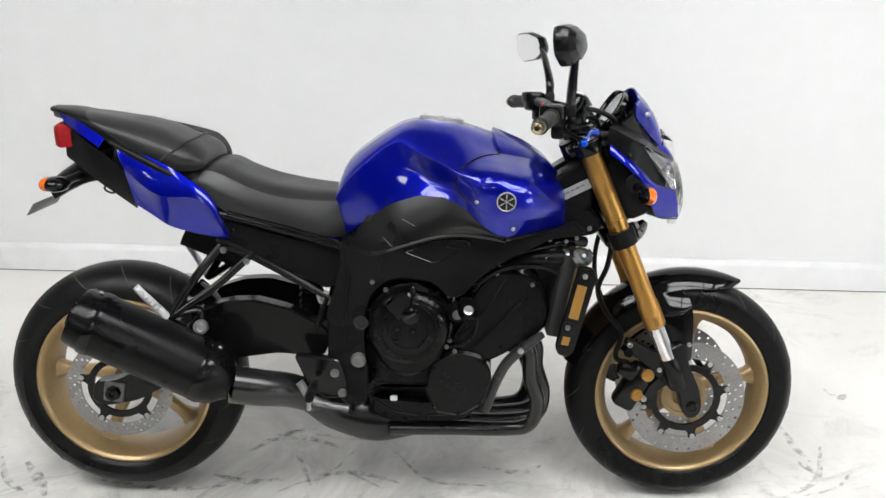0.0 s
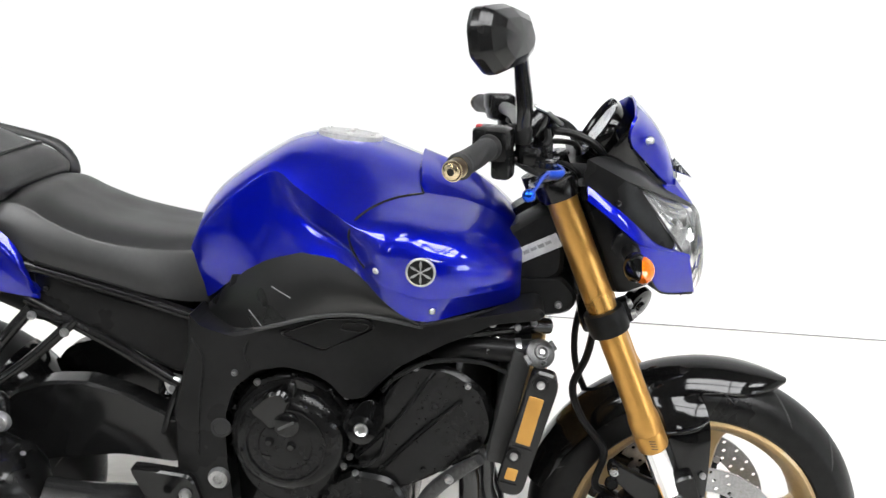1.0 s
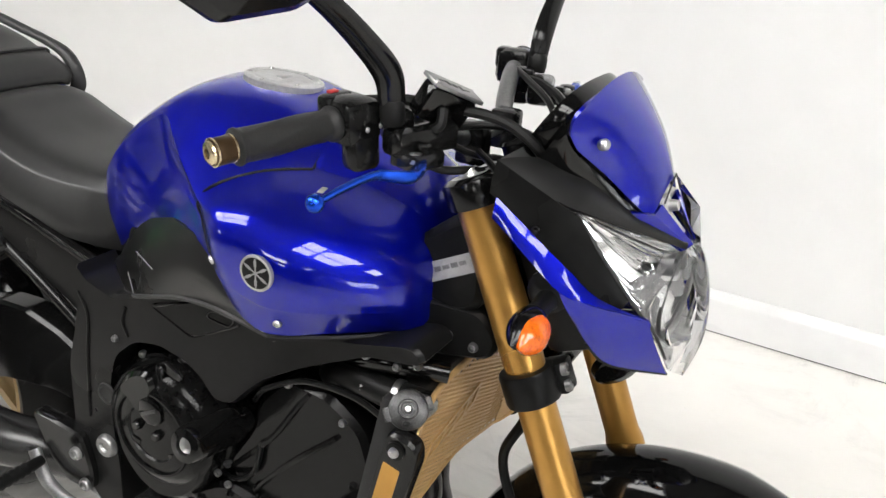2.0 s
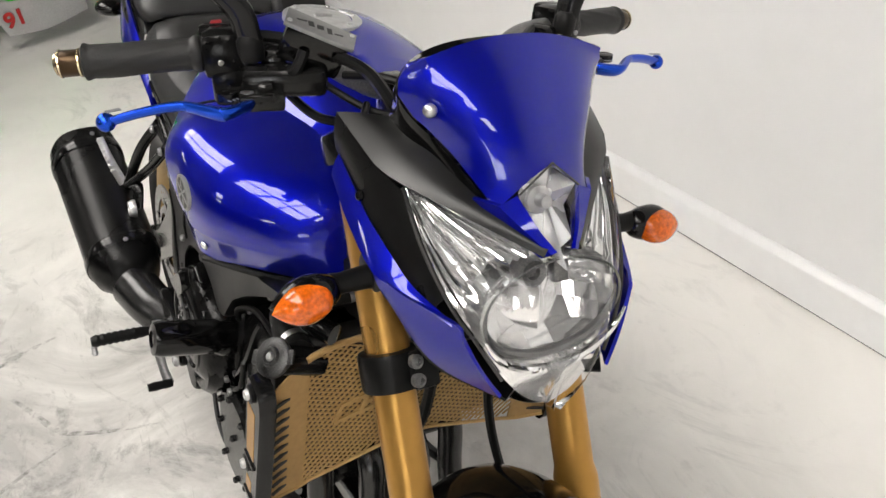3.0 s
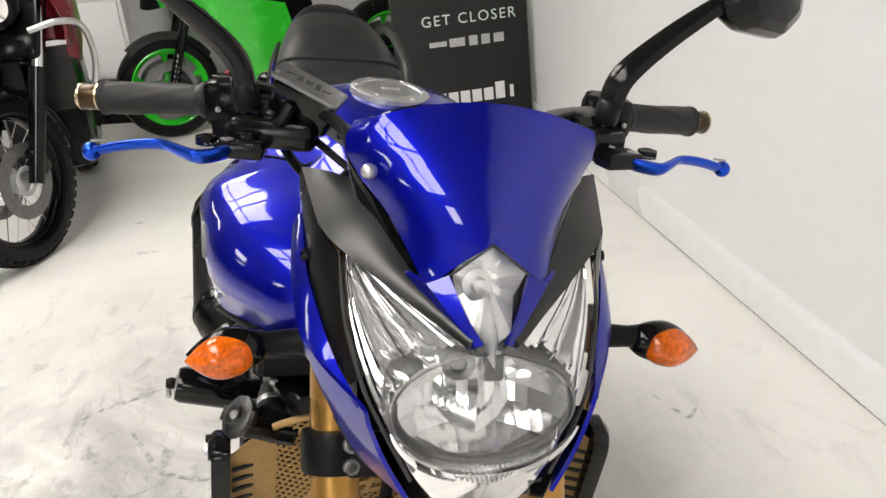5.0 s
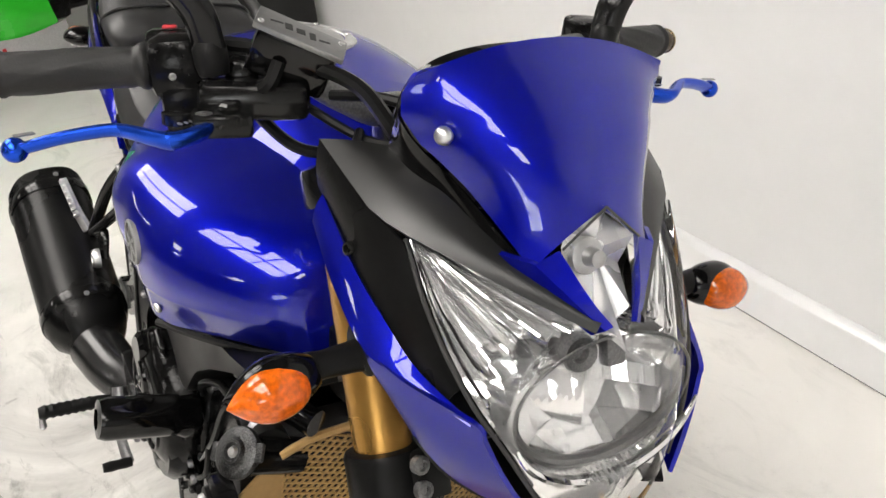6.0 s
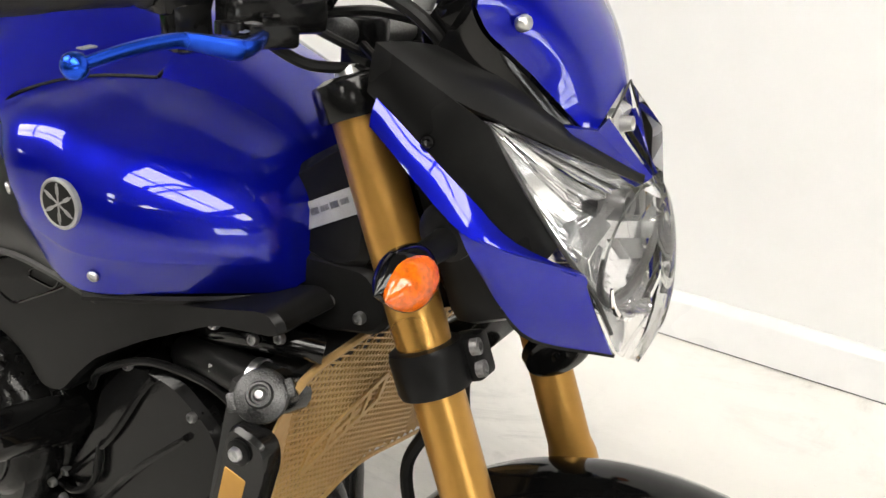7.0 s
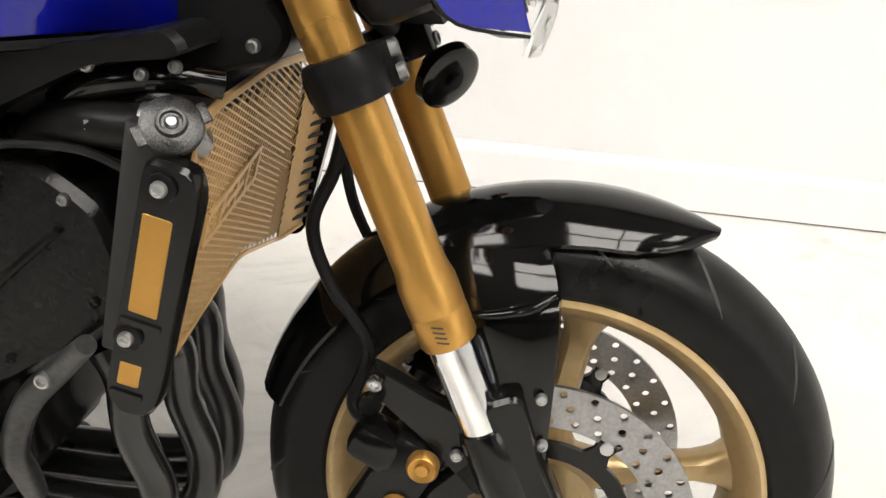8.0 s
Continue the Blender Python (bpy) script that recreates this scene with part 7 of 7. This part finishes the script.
def trail_bike():
    yaw, steer = 6.0, -30.0
    pivot = pose(1.16, 0, 0, 0, 0, steer) @ pose(-1.16, 0, 0)  # the front end, turned to its lock
    axle = pose(0, 0, 0, 0, 0, yaw) @ (pivot @ Vector((1.42, 0, 0)))
    root = empty("motorcycle", pose(-1.57 - axle.x, -1.02 - axle.y, 0, 0, 0, yaw), "dark red motorcycle with wire-spoked wheels and round headlamp", "motorcycle")
    fc, rcen = (1.42, 0, 0.335), (0.0, 0, 0.33)
    for n, c, w in (("front_wheel", fc, 0.125), ("rear_wheel", rcen, 0.15)):
        ax = (0, 1, 0)
        bm = lathe([(0.262, -0.032), (0.250, -0.034), (0.240, -0.02), (0.238, 0.0), (0.240, 0.02), (0.250, 0.034), (0.262, 0.032), (0.250, 0.0)], c, ax, 64, close=True)
        rim = part(n, bm, SATIN, root, "black wire-spoked wheel")
        h = w / 2
        prof = [(0.255, -0.030), (0.268, -h * 0.9)] + [(c[2] - h * 0.75 * (1 - math.cos(t)), h * math.sin(t)) for t in (radians(a) for a in range(-75, 76, 15))] + [(0.268, h * 0.9), (0.255, 0.030)]
        tyre = part("tyre", lathe(prof, c, ax, 80, close=True), RUBBER, rim, "black block-tread tyre")
        bm = bmesh.new()
        for k in range(44):
            for j, u in enumerate((-0.75, -0.28, 0.28, 0.75)):
                a = 2 * math.pi * (k + 0.5 * (j % 2)) / 44
                r = c[2] - h * 0.75 * (1 - math.cos(math.asin(u))) + 0.002
                slab(frame_of((c[0] + r * math.cos(a), h * u, c[2] + r * math.sin(a)), (math.cos(a), u * 0.8, math.sin(a)), (0, 1, 0)), 0.030, 0.020, 0.008, 0, bm)
        tagged(part("tread_block", bm, RUBBER, tyre, smooth=0), kind="stuff")
        for k in range(24):
            a, b = 2 * math.pi * k / 24, 2 * math.pi * (k + (0.9 if k % 2 else -0.9)) / 24
            s = 1 if k % 4 < 2 else -1
            part("spoke", tube([(c[0] + 0.035 * math.cos(a), s * 0.035, c[2] + 0.035 * math.sin(a)), (c[0] + 0.242 * math.cos(b), 0, c[2] + 0.242 * math.sin(b))], 0.0022, 5), CHROME, rim)
        part("hub", lathe([(0.02, -0.06), (0.04, -0.055), (0.05, -0.03), (0.05, 0.03), (0.04, 0.055), (0.02, 0.06)], c, ax, 24), ALU, rim)
        for s in SIDES:
            part("brake_disc", lathe([(0.095, -0.002), (0.15, -0.002), (0.15, 0.002), (0.095, 0.002)], (c[0], s * 0.065, c[2]), ax, 40, close=True), GREYMETAL, rim)
            part("disc_carrier", lathe([(0.04, -0.002), (0.06, -0.002), (0.06, 0.002), (0.04, 0.002)], (c[0], s * 0.065, c[2]), ax, 32, close=True), PALE, rim)
    for s in SIDES:
        y = s * 0.10
        part("fork_leg", tube([(1.23, y, 0.72), (1.10, y, 1.02)], 0.022, 14), CHROME, root, "bright steel fork tube")
        low = part("fork_lower", tube([(1.41, y, 0.32), (1.225, y, 0.735)], [0.030, 0.034], 14), GLOSS, root, "black fork slider with a white stripe")
        if s < 0:
            part("stripe", tube([(1.365, y + s * 0.028, 0.44), (1.275, y + s * 0.032, 0.64)], 0.009, 6), WHITE, low)
        part("caliper", slab(pose(1.35, s * 0.088, 0.40, 0, 25, 0), 0.06, 0.045, 0.12, 0.012), SATIN, root)
        m2 = lambda pts: [(a, s * b, c) for a, b, c in pts]
        part("shroud", shell(ruled(m2([(1.22, 0.14, 1.02), (1.08, 0.20, 1.08), (0.85, 0.20, 1.05)]), m2([(1.20, 0.17, 0.76), (1.08, 0.21, 0.72), (0.88, 0.19, 0.82)]), 12, 5, (0, s * 0.03, 0)), 0.006), RED, root, "dark red tank shroud")
        part("guard_bar", tube(m2([(1.30, 0.06, 0.88), (1.28, 0.17, 0.90), (1.20, 0.25, 0.86), (1.05, 0.25, 0.68), (1.0, 0.18, 0.50)]), 0.013, 10, 24), ALU, root, "bare metal guard bar")
        part("grip", lathe([(0.016, 0), (0.016, 0.14)], (1.06, s * 0.30, 1.14), (-0.3, s, 0), 12), GRIP, root)
        part("radiator", slab(pose(1.10, s * 0.10, 0.66), 0.04, 0.14, 0.26, 0.01), RADCORE, root)
    rows = []
    for k in range(13):
        a = radians(40 + 135 * k / 12)
        rows.append([(fc[0] + (0.37 - 0.04 * abs(u) ** 2.5) * math.cos(a), 0.078 * u, fc[2] + (0.37 - 0.04 * abs(u) ** 2.5) * math.sin(a)) for u in (-1, -0.8, -0.4, 0, 0.4, 0.8, 1)])
    part("front_mudguard", shell(grid(rows), 0.004), GLOSS, root, "black front mudguard")
    lamp = part("headlamp", lathe([(0.0002, -0.08), (0.05, -0.075), (0.085, -0.04), (0.095, 0.0), (0.098, 0.02), (0.090, 0.024), (0.085, 0.01)], (1.25, 0, 0.99), (0.97, 0, -0.15), 32), BLACK, root, "round headlamp in a black shell")
    part("headlamp_lens", lathe([(0.0002, 0.018), (0.05, 0.015), (0.086, 0.006)], (1.25, 0, 0.99), (0.97, 0, -0.15), 32), CHROME, lamp)
    part("fuel_tank", half_loft([(0.55, 0.88, (0.06, 0.88), (0.11, 0.85), (0.12, 0.78)), (0.75, 1.04, (0.08, 1.03), (0.15, 0.97), (0.15, 0.80)), (1.02, 1.06, (0.09, 1.05), (0.16, 0.98), (0.16, 0.80)), (1.12, 1.0, (0.07, 0.99), (0.13, 0.94), (0.13, 0.82))], 16, 10, 0.8), RED, root, "dark red fuel tank")
    part("seat", half_loft([(-0.10, 0.93, (0.06, 0.93), (0.10, 0.91), (0.10, 0.85)), (0.25, 0.88, (0.09, 0.88), (0.13, 0.86), (0.13, 0.80)), (0.56, 0.88, (0.06, 0.88), (0.10, 0.86), (0.11, 0.78))], 10, 8, 0.9), LEATHER, root)
    part("engine", slab(pose(0.75, 0, 0.48), 0.52, 0.34, 0.46, 0.04), ENGINE, root)
    part("handlebar", tube([(1.02, -0.42, 1.14), (1.07, -0.25, 1.15), (1.09, 0, 1.10), (1.07, 0.25, 1.15), (1.02, 0.42, 1.14)], 0.013, 10, 30), SATIN, root)
    part("steering_head", slab(pose(1.16, 0, 0.88, 0, -24, 0), 0.07, 0.24, 0.26, 0.02), SATIN, root)
    part("swing_arm", slab(pose(0.25, 0, 0.36), 0.55, 0.24, 0.07, 0.02), SATIN, root)
    for ob in root.children:
        if ob.name.split(".")[0] in ("front_wheel", "fork_leg", "fork_lower", "caliper", "front_mudguard", "headlamp", "handlebar", "grip", "steering_head"):
            ob.matrix_basis = pivot.copy()
    return root


sport_bike()
trail_bike()


def display_board():
    """A tall black display board beside the wall, its face towards the room."""
    m = pose(-2.45, 1.02, 0, 0, 0, 0)
    root = empty("display_board", m, "tall black display board with white lettering", "sign")
    part("panel", slab(pose(0, 0, 0.95), 0.05, 0.70, 1.90, 0.006), material("matt_black_board", rgb(0.008), 0.5, vary=0.1), root)
    part("foot", slab(pose(0.02, 0, 0.012), 0.30, 0.60, 0.024, 0.004), SATIN, root)
    cu = bpy.data.curves.new("lettering", "FONT")
    cu.body, cu.size, cu.align_x, cu.align_y, cu.extrude, cu.space_character = "GET CLOSER", 0.074, "CENTER", "CENTER", 0.001, 1.22
    cu.materials.append(material("pale_mint_print", rgb(0.62, 0.72, 0.68), 0.5))
    t = new("lettering", cu)
    t.parent = root
    t.matrix_local = Matrix(((0, 0, 1, 0.0265), (1, 0, 0, 0.040), (0, 1, 0, 0.615), (0, 0, 0, 1)))
    for k, (y, w, h) in enumerate(((-0.13, 0.10, 0.025), (-0.03, 0.09, 0.042), (0.055, 0.05, 0.05), (0.12, 0.05, 0.05), (0.19, 0.06, 0.045))):
        part("mark", slab(pose(0.0262, y, 0.50), 0.0016, w * 0.9, h, 0), PALE, root)
    for k in range(8):
        tall = k in (0, 6)
        part("mark", slab(pose(0.0262, -0.20 + 0.063 * k, 0.215 + (0.012 if tall else 0)), 0.0016, 0.050 if k != 7 else 0.02, 0.088 if tall else 0.064, 0.0), WHITE, root, "plain white block of a maker's mark")
    return root


display_board()
